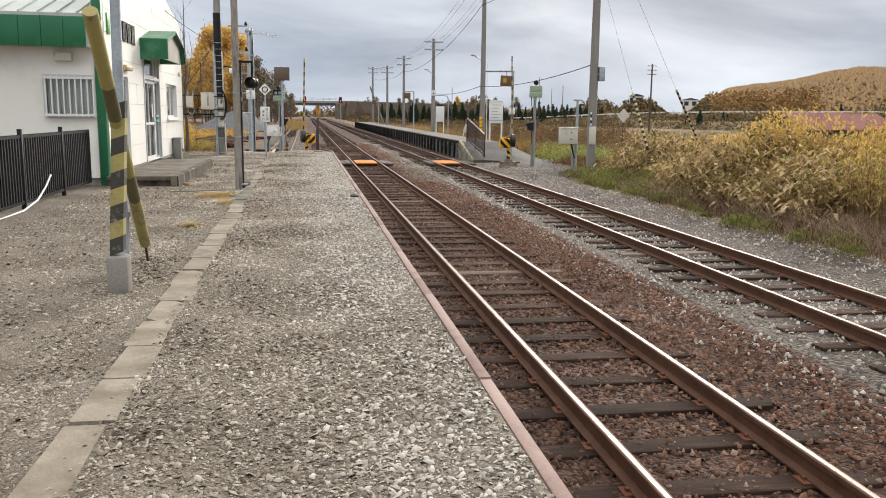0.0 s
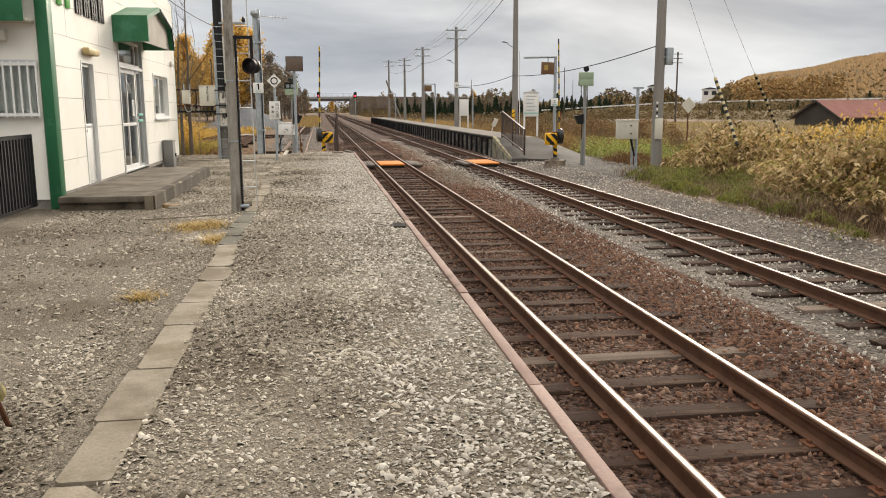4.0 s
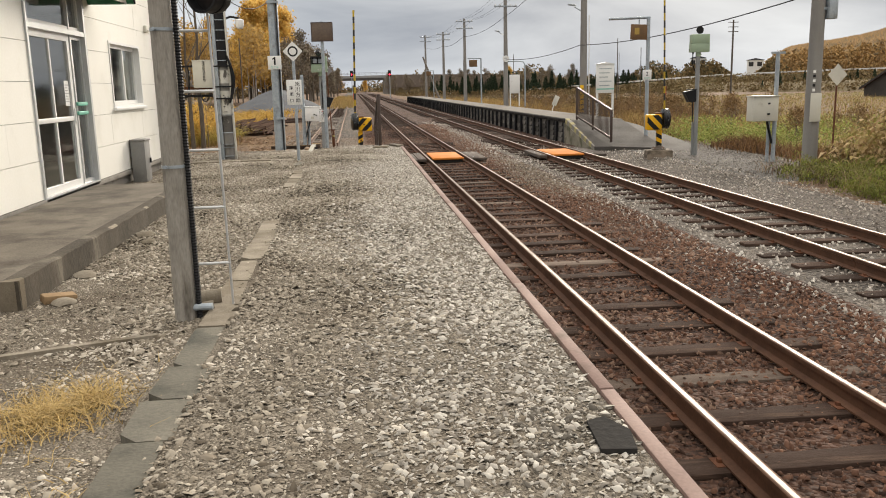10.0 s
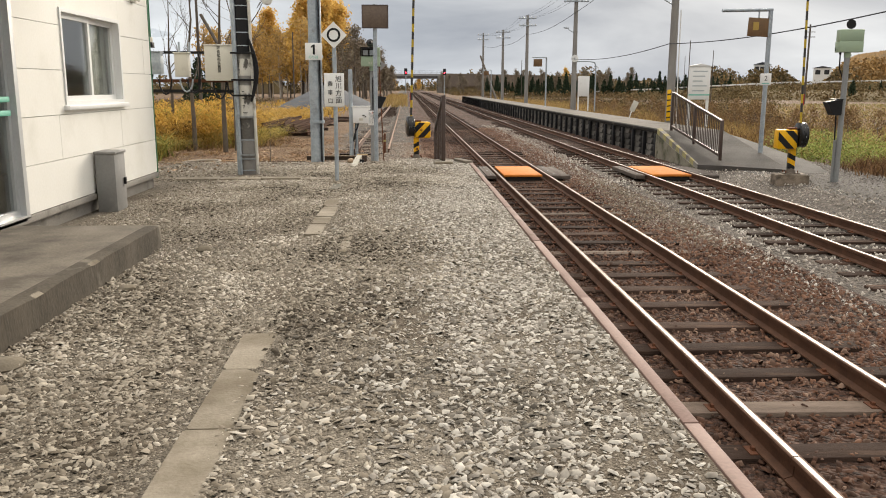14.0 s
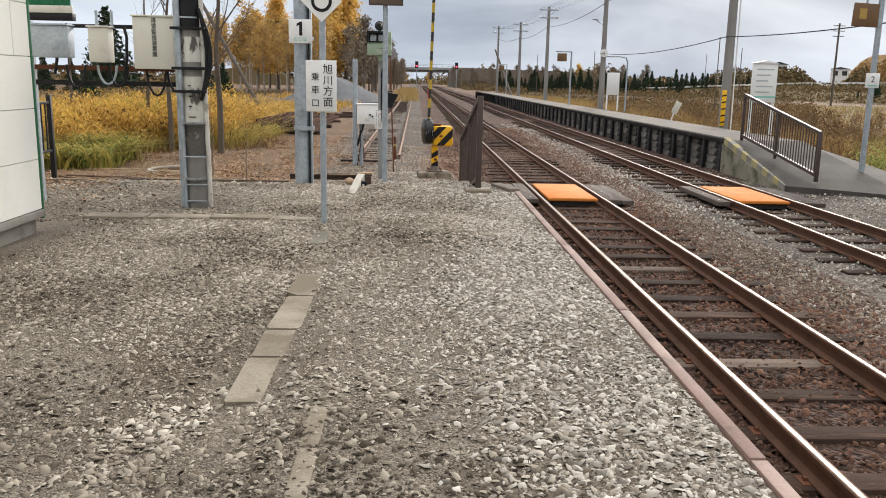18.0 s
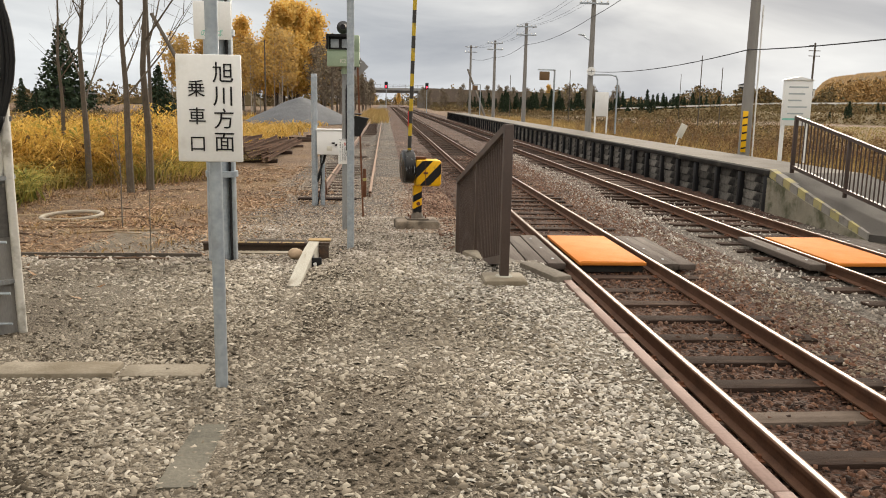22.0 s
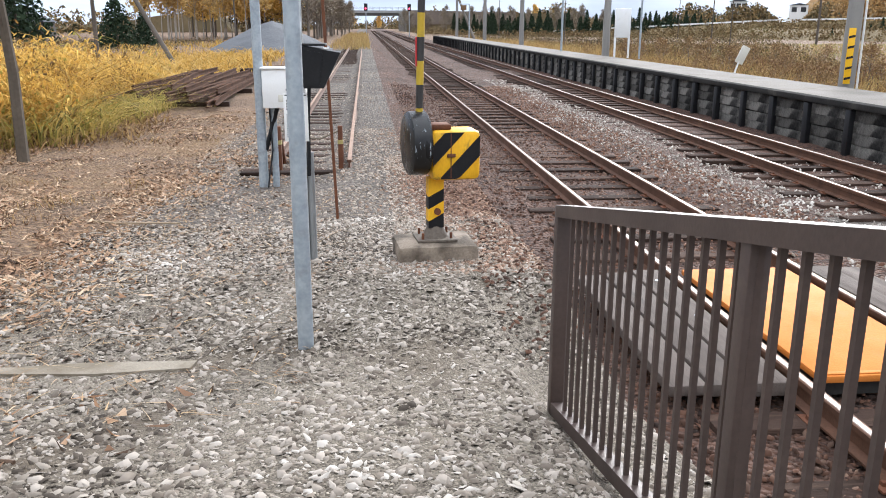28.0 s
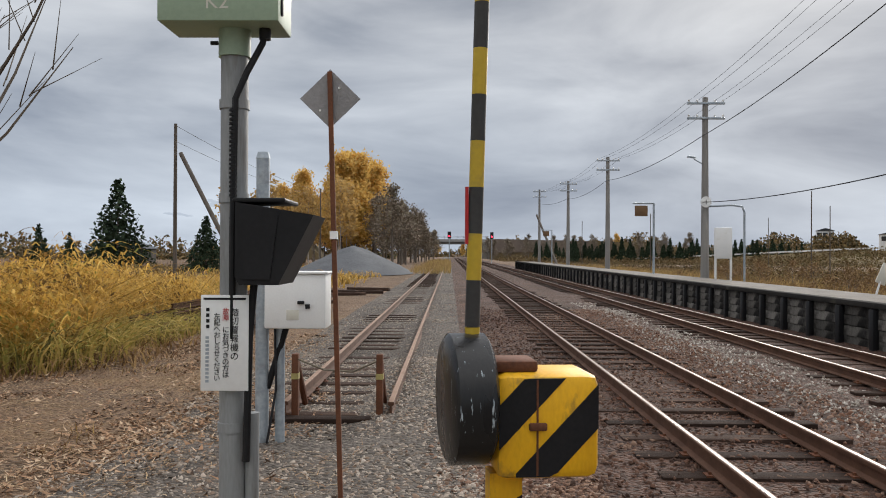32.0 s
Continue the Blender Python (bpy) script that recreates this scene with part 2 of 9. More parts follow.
DRUM = mat("scratched_black_paint", (0.012, 0.012, 0.013), (0.02, 0.02, 0.02), 4, 60, 0.28, bump=0.1, dirt=(0.40, 0.46, 0.50), dirt_scale=24, dirt_at=(0.655, 0.69), stretch=(1.6, 1.6, 0.22))
CONCRETE = mat("weathered_concrete", (0.30, 0.28, 0.25), (0.19, 0.175, 0.155), 2, 60, 0.9, bump=0.5, dirt=(0.09, 0.08, 0.065), dirt_scale=1.6)
DECK = mat("gritty_deck", (0.17, 0.152, 0.13), (0.11, 0.098, 0.083), 1.2, 45, 0.95, bump=0.7, dirt=(0.10, 0.083, 0.06), dirt_scale=0.8)
MOSS_WALL = mat("mossy_concrete_wall", (0.30, 0.27, 0.21), (0.17, 0.155, 0.115), 2.5, 50, 0.92, bump=0.5, dirt=(0.08, 0.08, 0.045), dirt_scale=2.2, dirt_at=(0.48, 0.64))
PLANK = mat("mossy_grey_plank", (0.20, 0.188, 0.168), (0.055, 0.05, 0.045), 3.5, 40, 0.95, bump=0.6, vary=0.5, spec=0.1, dirt=(0.022, 0.021, 0.02), dirt_scale=1.7, dirt_at=(0.44, 0.60))
YELLOW_WORN = mat("worn_yellow_kerb", (0.42, 0.36, 0.14), (0.30, 0.27, 0.16), 3, 50, 0.85, bump=0.3, dirt=(0.22, 0.2, 0.16), dirt_scale=5, dirt_at=(0.5, 0.62))
POLE_CON = mat("pole_concrete", (0.27, 0.26, 0.24), (0.18, 0.17, 0.16), 1.5, 80, 0.85, bump=0.3, stretch=(3, 3, 0.4))
SIDING = mat("white_siding", (0.86, 0.845, 0.79), (0.79, 0.775, 0.71), 1.2, 40, 0.6, bump=0.06, dirt=(0.66, 0.64, 0.56), dirt_scale=1.3, dirt_at=(0.55, 0.9))
JOINT = mat("siding_joint", (0.42, 0.40, 0.36), None, 3, 50, 0.8)
GREEN = mat("green_painted_metal", (0.028, 0.16, 0.075), (0.02, 0.12, 0.055), 2, 50, 0.42, bump=0.05, dirt=(0.05, 0.20, 0.11), dirt_scale=2)
ROOF = mat("pale_metal_roof", (0.50, 0.53, 0.49), (0.40, 0.43, 0.40), 2, 30, 0.45, 0.2, bump=0.05)
ALU = mat("anodised_aluminium", (0.62, 0.63, 0.63), (0.52, 0.53, 0.53), 2, 80, 0.4, 0.5, bump=0.03)
STEEL = mat("galvanised_steel", (0.43, 0.475, 0.505), (0.26, 0.30, 0.335), 7, 30, 0.52, 0.3, bump=0.12, dirt=(0.24, 0.25, 0.25), dirt_scale=5)
GREYPOST = mat("weathered_grey_post", (0.30, 0.31, 0.31), (0.21, 0.215, 0.215), 3, 40, 0.6, 0.2, bump=0.15, dirt=(0.16, 0.155, 0.14), dirt_scale=3, stretch=(3, 3, 0.5))
SHAFT = mat("weathered_lamp_post", (0.36, 0.335, 0.295), (0.20, 0.182, 0.155), 8, 50, 0.8, bump=0.4, dirt=(0.095, 0.082, 0.066), dirt_scale=4.5, dirt_at=(0.53, 0.68), stretch=(2.2, 2.2, 0.5))
TARRED = mat("tarred_beam", (0.04, 0.037, 0.034), (0.022, 0.021, 0.02), 2, 30, 0.97, bump=0.5, spec=0.08, dirt=(0.075, 0.068, 0.06), dirt_scale=1.5)
BROWN = mat("brown_painted_steel", (0.082, 0.058, 0.049), (0.056, 0.040, 0.034), 3, 60, 0.5, bump=0.08, dirt=(0.10, 0.075, 0.06), dirt_scale=4, dirt_at=(0.6, 0.8))
BLACK = mat("black_paint", (0.010, 0.010, 0.011), (0.017, 0.017, 0.018), 4, 60, 0.5, bump=0.08, spec=0.2)
BOOM_Y = mat("faded_boom_yellow", (0.52, 0.36, 0.03), (0.42, 0.29, 0.03), 4, 50, 0.55, bump=0.06, dirt=(0.26, 0.20, 0.06), dirt_scale=6)
BOOM_B = mat("faded_boom_black", (0.032, 0.031, 0.03), (0.05, 0.048, 0.046), 4, 50, 0.6, bump=0.06)
YELLOW = mat("yellow_paint", (0.80, 0.46, 0.012), (0.70, 0.38, 0.010), 3, 60, 0.45, bump=0.06, dirt=(0.33, 0.20, 0.03), dirt_scale=6, dirt_at=(0.62, 0.8))
WHITE = mat("white_enamel", (0.80, 0.80, 0.78), (0.72, 0.72, 0.70), 3, 60, 0.4, bump=0.04, dirt=(0.6, 0.58, 0.52), dirt_scale=5, dirt_at=(0.6, 0.85))
CREAM = mat("cream_cabinet_paint", (0.62, 0.60, 0.52), (0.54, 0.52, 0.45), 2, 60, 0.5, bump=0.05, dirt=(0.40, 0.37, 0.30), dirt_scale=4, dirt_at=(0.6, 0.85))
PALE_GREEN = mat("pale_green_paint", (0.33, 0.42, 0.30), (0.27, 0.35, 0.25), 2, 60, 0.5, bump=0.05)
ORANGE = mat("orange_rubber_panel", (0.60, 0.20, 0.03), (0.50, 0.155, 0.022), 3, 70, 0.8, bump=0.4, dirt=(0.45, 0.19, 0.05), dirt_scale=5, dirt_at=(0.58, 0.8))
RUST = mat("rusted_steel", (0.16, 0.06, 0.028), (0.08, 0.035, 0.02), 5, 70, 0.85, bump=0.3)
ASPHALT = mat("old_asphalt", (0.095, 0.086, 0.077), (0.05, 0.045, 0.04), 1.2, 60, 0.95, bump=0.8, dirt=(0.06, 0.05, 0.04), dirt_scale=0.9)
BARK = mat("bark", (0.13, 0.11, 0.09), (0.07, 0.058, 0.048), 3, 30, 0.95, bump=0.6, stretch=(1, 1, 0.3))
DARK = mat("dark_interior", (0.03, 0.032, 0.035), (0.05, 0.05, 0.05), 2, 20, 0.8, bump=0)
INTERIOR = mat("interior_wall", (0.45, 0.44, 0.40), (0.38, 0.37, 0.33), 2, 20, 0.8, bump=0)
WIRE = mat("wire_black", (0.02, 0.02, 0.022), None, 5, 50, 0.6, bump=0)


# ---- builders ----
class Shape:
    """Vertices and faces of one mesh, gathered piece by piece."""

    def __init__(self):
        self.v, self.f = [], []

    def add(self, verts, faces):
        k = len(self.v)
        self.v += [tuple(p) for p in verts]
        self.f += [tuple(i + k for i in q) for q in faces]
        return self

    def box(self, x0, x1, y0, y1, z0, z1, c=0.0):
        if c <= 0:
            vs = [(x, y, z) for z in (z0, z1) for y in (y0, y1) for x in (x0, x1)]
            return self.add(vs, [(0, 2, 3, 1), (4, 5, 7, 6), (0, 1, 5, 4), (1, 3, 7, 5), (3, 2, 6, 7), (2, 0, 4, 6)])
        bm = bmesh.new()
        bmesh.ops.create_cube(bm, size=1.0)
        for q in bm.verts:
            q.co = ((x0 + x1) / 2 + q.co.x * (x1 - x0), (y0 + y1) / 2 + q.co.y * (y1 - y0), (z0 + z1) / 2 + q.co.z * (z1 - z0))
        c = min(c, (x1 - x0) * 0.45, (y1 - y0) * 0.45, (z1 - z0) * 0.45)
        bmesh.ops.bevel(bm, geom=list(bm.edges), offset=c, segments=2, affect="EDGES", profile=0.5)
        return self.take(bm)

    def take(self, bm, m=None):
        bm.verts.index_update()
        vs = [(m @ q.co if m else q.co.copy()) for q in bm.verts]
        self.add(vs, [[q.index for q in f.verts] for f in bm.faces])
        bm.free()
        return self

    def cyl(self, p0, p1, r0, r1=None, n=14, caps=True):
        r1 = r0 if r1 is None else r1
        p0, p1 = Vector(p0), Vector(p1)
        d = (p1 - p0).normalized()
        u = d.orthogonal().normalized()
        w = d.cross(u)
        ring = [u * math.cos(2 * math.pi * i / n) + w * math.sin(2 * math.pi * i / n) for i in range(n)]
        vs = [p0 + r * r0 for r in ring] + [p1 + r * r1 for r in ring]
        fs = [(i, (i + 1) % n, n + (i + 1) % n, n + i) for i in range(n)]
        if caps:
            fs += [tuple(range(n - 1, -1, -1)), tuple(range(n, 2 * n))]
        return self.add(vs, fs)

    def tube(self, pts, r, n=8):
        """One bent round bar through all the points."""
        pts = [Vector(p) for p in pts]
        vs = []
        for i, p in enumerate(pts):
            d = (pts[min(i + 1, len(pts) - 1)] - pts[max(i - 1, 0)]).normalized()
            u = d.cross(Vector((0.31, 0.92, 0.23))).normalized()
            w = d.cross(u)
            vs += [p + (u * math.cos(2 * math.pi * k / n) + w * math.sin(2 * math.pi * k / n)) * r for k in range(n)]
        fs = [(j * n + k, j * n + (k + 1) % n, (j + 1) * n + (k + 1) % n, (j + 1) * n + k) for j in range(len(pts) - 1) for k in range(n)]
        return self.add(vs, fs + [tuple(range(n - 1, -1, -1)), tuple(range((len(pts) - 1) * n, len(pts) * n))])

    def prism(self, poly, a, b, axis="y"):
        """The outline poly drawn out from a to b along an axis; poly is in the two other axes, in the order x, y, z."""
        def at(q, s):
            return {"x": (s, q[0], q[1]), "y": (q[0], s, q[1]), "z": (q[0], q[1], s)}[axis]
        n = len(poly)
        area = sum(poly[i][0] * poly[(i + 1) % n][1] - poly[(i + 1) % n][0] * poly[i][1] for i in range(n))
        poly = list(poly) if (area > 0) == (axis != "y") else list(poly)[::-1]
        vs = [at(q, a) for q in poly] + [at(q, b) for q in poly]
        fs = [(i, (i + 1) % n, n + (i + 1) % n, n + i) for i in range(n)]
        return self.add(vs, fs + [tuple(range(n - 1, -1, -1)), tuple(range(n, 2 * n))])

    def lathe(self, profile, n=20, centre=(0, 0, 0)):
        cx, cy, cz = centre
        vs = [(cx + r * math.cos(2 * math.pi * i / n), cy + r * math.sin(2 * math.pi * i / n), cz + z) for r, z in profile for i in range(n)]
        fs = [(k * n + i, k * n + (i + 1) % n, (k + 1) * n + (i + 1) % n, (k + 1) * n + i) for k in range(len(profile) - 1) for i in range(n)]
        return self.add(vs, fs + [tuple(range(n - 1, -1, -1)), tuple(range((len(profile) - 1) * n, len(profile) * n))])

    def moved(self, m):
        self.v = [tuple(m @ Vector(p)) for p in self.v]
        return self

    def mesh(self, name, material, angle=35):
        me = bpy.data.meshes.new(name)
        me.from_pydata(self.v, [], self.f)
        me.materials.append(material)
        if angle:
            me.polygons.foreach_set("use_smooth", [True] * len(me.polygons))
            me.set_sharp_from_angle(angle=radians(angle))
        me.update()
        return me


def part(name, shape, material, parent, label="", at=None):
    """One mesh object under a thing or under a part."""
    me = shape if isinstance(shape, bpy.types.Mesh) else shape.mesh(name, material)
    ob = new(name, me)
    ob.parent = parent
    if at:
        ob.matrix_basis = at
    return tagged(ob, label=label) if label else ob


def thing(name, place, label, category, group="", kind="", turn=0.0):
    """An empty at the base of a thing; its parts are drawn from there."""
    ob = new(name)
    ob.matrix_world = pose(*place, 0, 0, turn)
    ob.empty_display_size = 0.1
    return tagged(ob, label, category, group, kind)


def solid(name, shape, material, label, category="", kind="", group=""):
    return tagged(new(name, shape.mesh(name, material)), label, category, group, kind)


def bulk(name, verts, faces, material, label, category, parent=None, smooth=False):
    """Very many small pieces in one mesh, for what nobody could count."""
    me = bpy.data.meshes.new(name)
    verts, faces = np.asarray(verts, np.float32), np.asarray(faces, np.int32)
    me.vertices.add(len(verts))
    me.vertices.foreach_set("co", verts.ravel())
    k = faces.shape[1]
    me.loops.add(faces.size)
    me.loops.foreach_set("vertex_index", faces.ravel())
    me.polygons.add(len(faces))
    me.polygons.foreach_set("loop_start", np.arange(len(faces), dtype=np.int32) * k)
    me.materials.append(material)
    if smooth:
        me.polygons.foreach_set("use_smooth", [True] * len(faces))
    me.update(calc_edges=True)
    ob = new(name, me)
    ob.parent = parent
    return tagged(ob, label, category if parent is None else "", "", "stuff")


RNG = np.random.default_rng(7)


def stones(xyz, size, flat=0.7):
    """Sharp-edged crushed stones half sunk at the places given: verts and triangles."""
    n = len(xyz)
    base = np.array([(1, 0.15, -0.4), (-0.15, 0.95, -0.4), (-1, -0.1, -0.4), (0.15, -0.95, -0.4), (0.55, 0.45, 0.55), (-0.6, 0.3, 0.55), (0.05, -0.6, 0.55)])
    tri = np.array([(0, 1, 4), (1, 5, 4), (1, 2, 5), (2, 6, 5), (2, 3, 6), (3, 0, 6), (0, 4, 6), (4, 5, 6)])
    v = base[None] * RNG.uniform(0.7, 1.25, (n, 7, 3))
    v[:, 4:, 2] += RNG.uniform(-0.15, 0.15, (n, 3))
    v[:, :, 1] *= RNG.uniform(0.32, 0.9, (n, 1))
    v[:, :, 2] *= flat * RNG.uniform(0.6, 1.5, (n, 1))
    a = RNG.uniform(0, 2 * np.pi, n)
    c, s = np.cos(a)[:, None], np.sin(a)[:, None]
    tilt, roll = RNG.normal(0, 0.30, (n, 1)), RNG.normal(0, 0.30, (n, 1))
    x, y, z = v[:, :, 0] * c - v[:, :, 1] * s, v[:, :, 0] * s + v[:, :, 1] * c, v[:, :, 2]
    z = z + tilt * x + roll * y + 0.12
    sz = np.asarray(size).reshape(-1, 1)
    v = np.stack([x * sz, y * sz, z * sz], 2) + xyz[:, None, :]
    f = tri[None] + (np.arange(n) * 7)[:, None, None]
    return v.reshape(-1, 3), f.reshape(-1, 3)


def grit(xyz, size, flat=0.5):
    """Small flat chips, each a four-sided pyramid with its tip off centre: verts and triangles."""
    n = len(xyz)
    base = np.array([(1, 0.1, -0.3), (-0.1, 0.8, -0.3), (-1, -0.1, -0.3), (0.1, -0.8, -0.3), (0, 0, 0.6)])
    v = base[None] * RNG.uniform(0.6, 1.3, (n, 5, 3))
    v[:, 4, :2] += RNG.uniform(-0.5, 0.5, (n, 2))
    v[:, :, 2] *= flat
    a = RNG.uniform(0, 2 * np.pi, n)
    c, s = np.cos(a)[:, None], np.sin(a)[:, None]
    x, y = v[:, :, 0] * c - v[:, :, 1] * s, v[:, :, 0] * s + v[:, :, 1] * c
    z = v[:, :, 2] + RNG.normal(0, 0.22, (n, 1)) * x + RNG.normal(0, 0.22, (n, 1)) * y
    sz = np.asarray(size).reshape(-1, 1)
    v = np.stack([x * sz, y * sz, z * sz], 2) + xyz[:, None, :]
    f = np.array([(0, 1, 4), (1, 2, 4), (2, 3, 4), (3, 0, 4)])[None] + (np.arange(n) * 5)[:, None, None]
    return v.reshape(-1, 3), f.reshape(-1, 3)


def blades(xyz, height, width, lean=0.35, seg=2, droop=0.12, sway=0.0):
    """Grass blades: narrow bent strips of quads, standing at the places given."""
    n = len(xyz)
    a = RNG.uniform(0, 2 * np.pi, n)
    b = RNG.uniform(0, 2 * np.pi, n)
    if sway:
        # neighbours lean the same way
        b = sway * (2.2 * np.sin(xyz[:, 0] * 1.3 + 1.7 * np.sin(xyz[:, 1] * 0.9)) + 2.0 * np.sin(xyz[:, 1] * 1.6 + xyz[:, 0] * 0.5)) + RNG.normal(0, 0.9, n)
    h = np.asarray(height).reshape(-1)
    w = np.asarray(width).reshape(-1)
    ln = RNG.uniform(0.1, 1.0, n) * lean * h
    out = []
    for k in range(seg + 1):
        t = k / seg
        cx = xyz[:, 0] + np.cos(b) * ln * t * t
        cy = xyz[:, 1] + np.sin(b) * ln * t * t
        cz = xyz[:, 2] + h * t * (1 - droop * t)
        ww = w * (1.0 - 0.8 * t) * 0.5
        out.append(np.stack([cx - np.cos(a) * ww, cy - np.sin(a) * ww, cz], 1))
        out.append(np.stack([cx + np.cos(a) * ww, cy + np.sin(a) * ww, cz], 1))
    v = np.stack(out, 1)
    q = np.array([(2 * k, 2 * k + 1, 2 * k + 3, 2 * k + 2) for k in range(seg)])
    f = q[None] + (np.arange(n) * (2 * (seg + 1)))[:, None, None]
    return v.reshape(-1, 3), f.reshape(-1, 4)


def pick(n, x0, x1, y0, y1):
    return np.stack([RNG.uniform(x0, x1, n), RNG.uniform(y0, y1, n)], 1)

# ---- the plan: rails run along y, platform top is z = 0 ----
RAIL_Z = -0.64
TRACKS = ((1.85, 2.95), (5.26, 6.39), (-1.92, -0.82))
EDGE_X = 0.92
WALL_X, WALL_Y0, WALL_Y1 = -3.75, 16.55, 26.67
PLAT_R_X, PLAT_R_Z, PLAT_R_Y0, PLAT_R_Y1 = 7.30, 0.04, 39.6, 127.0
RAMP_Y = 34.4
POLE_X = 10.0


def smooth(a, b, t):
    t = min(1.0, max(0.0, (t - a) / (b - a)))
    return t * t * (3 - 2 * t)


def ground_z(x, y):
    """Height of the ground: the platform, its slope down to the crossing, the track bed, the verge and the fields."""
    low = -0.815
    left = -0.075 + 0.06 * smooth(-1.25, -0.85, x) + (-0.56) * smooth(30.2, 33.9, y) - 0.17 * smooth(34, 39, y)
    left += -0.25 * smooth(-6, -14, x) * 1.0
    if x < 0.852:
        z = left
    else:
        z = low
    if x > 7.0:
        rise = smooth(7.0, 7.9, x)
        z = low + rise * 0.12 - 0.25 * smooth(10.2, 13, x) - 0.5 * smooth(13, 40, x)
    if x < 0.852:
        z -= 0.2 * smooth(0.12, 0.42, x) * smooth(29.9, 31.8, y) * (1 - smooth(33.4, 35.6, y))
    if y > 60 and x < -6:
        z = left - 0.1
    z -= 0.07 * math.exp(-((x + 0.9) / 0.4) ** 2 - ((y - 30.65) / 0.5) ** 2)
    z += 0.05 * noise.noise((x * 0.3, y * 0.3, 0.0)) * (1 if x > 8 or x < -4 or y > 40 else 0.25)
    return z


def terrain():
    xs = sorted(set([-1500, -700, -300, -150, -90, -60, -40, -30, -22, -17, -14] + [-12 + 0.5 * i for i in range(26)] + [-1.25, -1.05, -0.85, 0.1, 0.2, 0.3, 0.4, 0.55, 0.70, 0.851, 0.853, 1.0]
                    + [1.5 + 0.5 * i for i in range(50)] + [28, 32, 38, 46, 60, 90, 150, 300, 700, 1500]))
    ys = sorted(set([-400, -100, -40, -20, -10] + [-6 + 0.5 * i for i in range(112)] + [52, 55, 58, 62, 66, 72, 80, 90, 105, 130, 170, 230, 320, 500, 900, 2500]))
    vs = [(x, y, ground_z(x, y)) for y in ys for x in xs]
    n = len(xs)
    fs = [(j * n + i, j * n + i + 1, (j + 1) * n + i + 1, (j + 1) * n + i) for j in range(len(ys) - 1) for i in range(n - 1)]
    me = bpy.data.meshes.new("ground")
    me.from_pydata(vs, [], fs)
    for m in (GROUND, GRAVEL, BALLAST, BALLAST_G, ASPHALT):
        me.materials.append(m)
    idx = []
    for q in fs:
        cx = sum(vs[i][0] for i in q) / 4
        cy = sum(vs[i][1] for i in q) / 4
        k = 0
        if -6.0 < cx < 0.852 and cy < 29.5 or -4.6 < cx < 0.852 and cy < 36:
            k = 1
        elif 0.852 < cx < 4.5 and cy > -20:
            k = 2
        elif 4.4 < cx < 8.2:
            k = 3 if cy < 38 else 2
        elif -3.2 < cx < 0.9 and cy >= 36:
            k = 2 if cx > -0.2 else 3
        elif 8.2 <= cx < 10.9 and 26 < cy < 40:
            k = 4
        idx.append(k)
    me.polygons.foreach_set("material_index", idx)
    me.update()
    return tagged(new("ground", me), "gravel platform, stony track bed and yellow autumn fields", "ground", "", "structure")


terrain()


def rail_shape(x, y0, y1):
    """Foot, web and head of one running rail, in one outline."""
    z = RAIL_Z
    o = [(-0.061, -0.140), (0.061, -0.140), (0.061, -0.128), (0.012, -0.112), (0.009, -0.045), (0.032, -0.034), (0.032, -0.006), (0.026, -0.001),
         (-0.026, -0.001), (-0.032, -0.006), (-0.032, -0.034), (-0.009, -0.045), (-0.012, -0.112), (-0.061, -0.128)]
    return Shape().prism([(x + a, z + b) for a, b in o], y0, y1, "y")


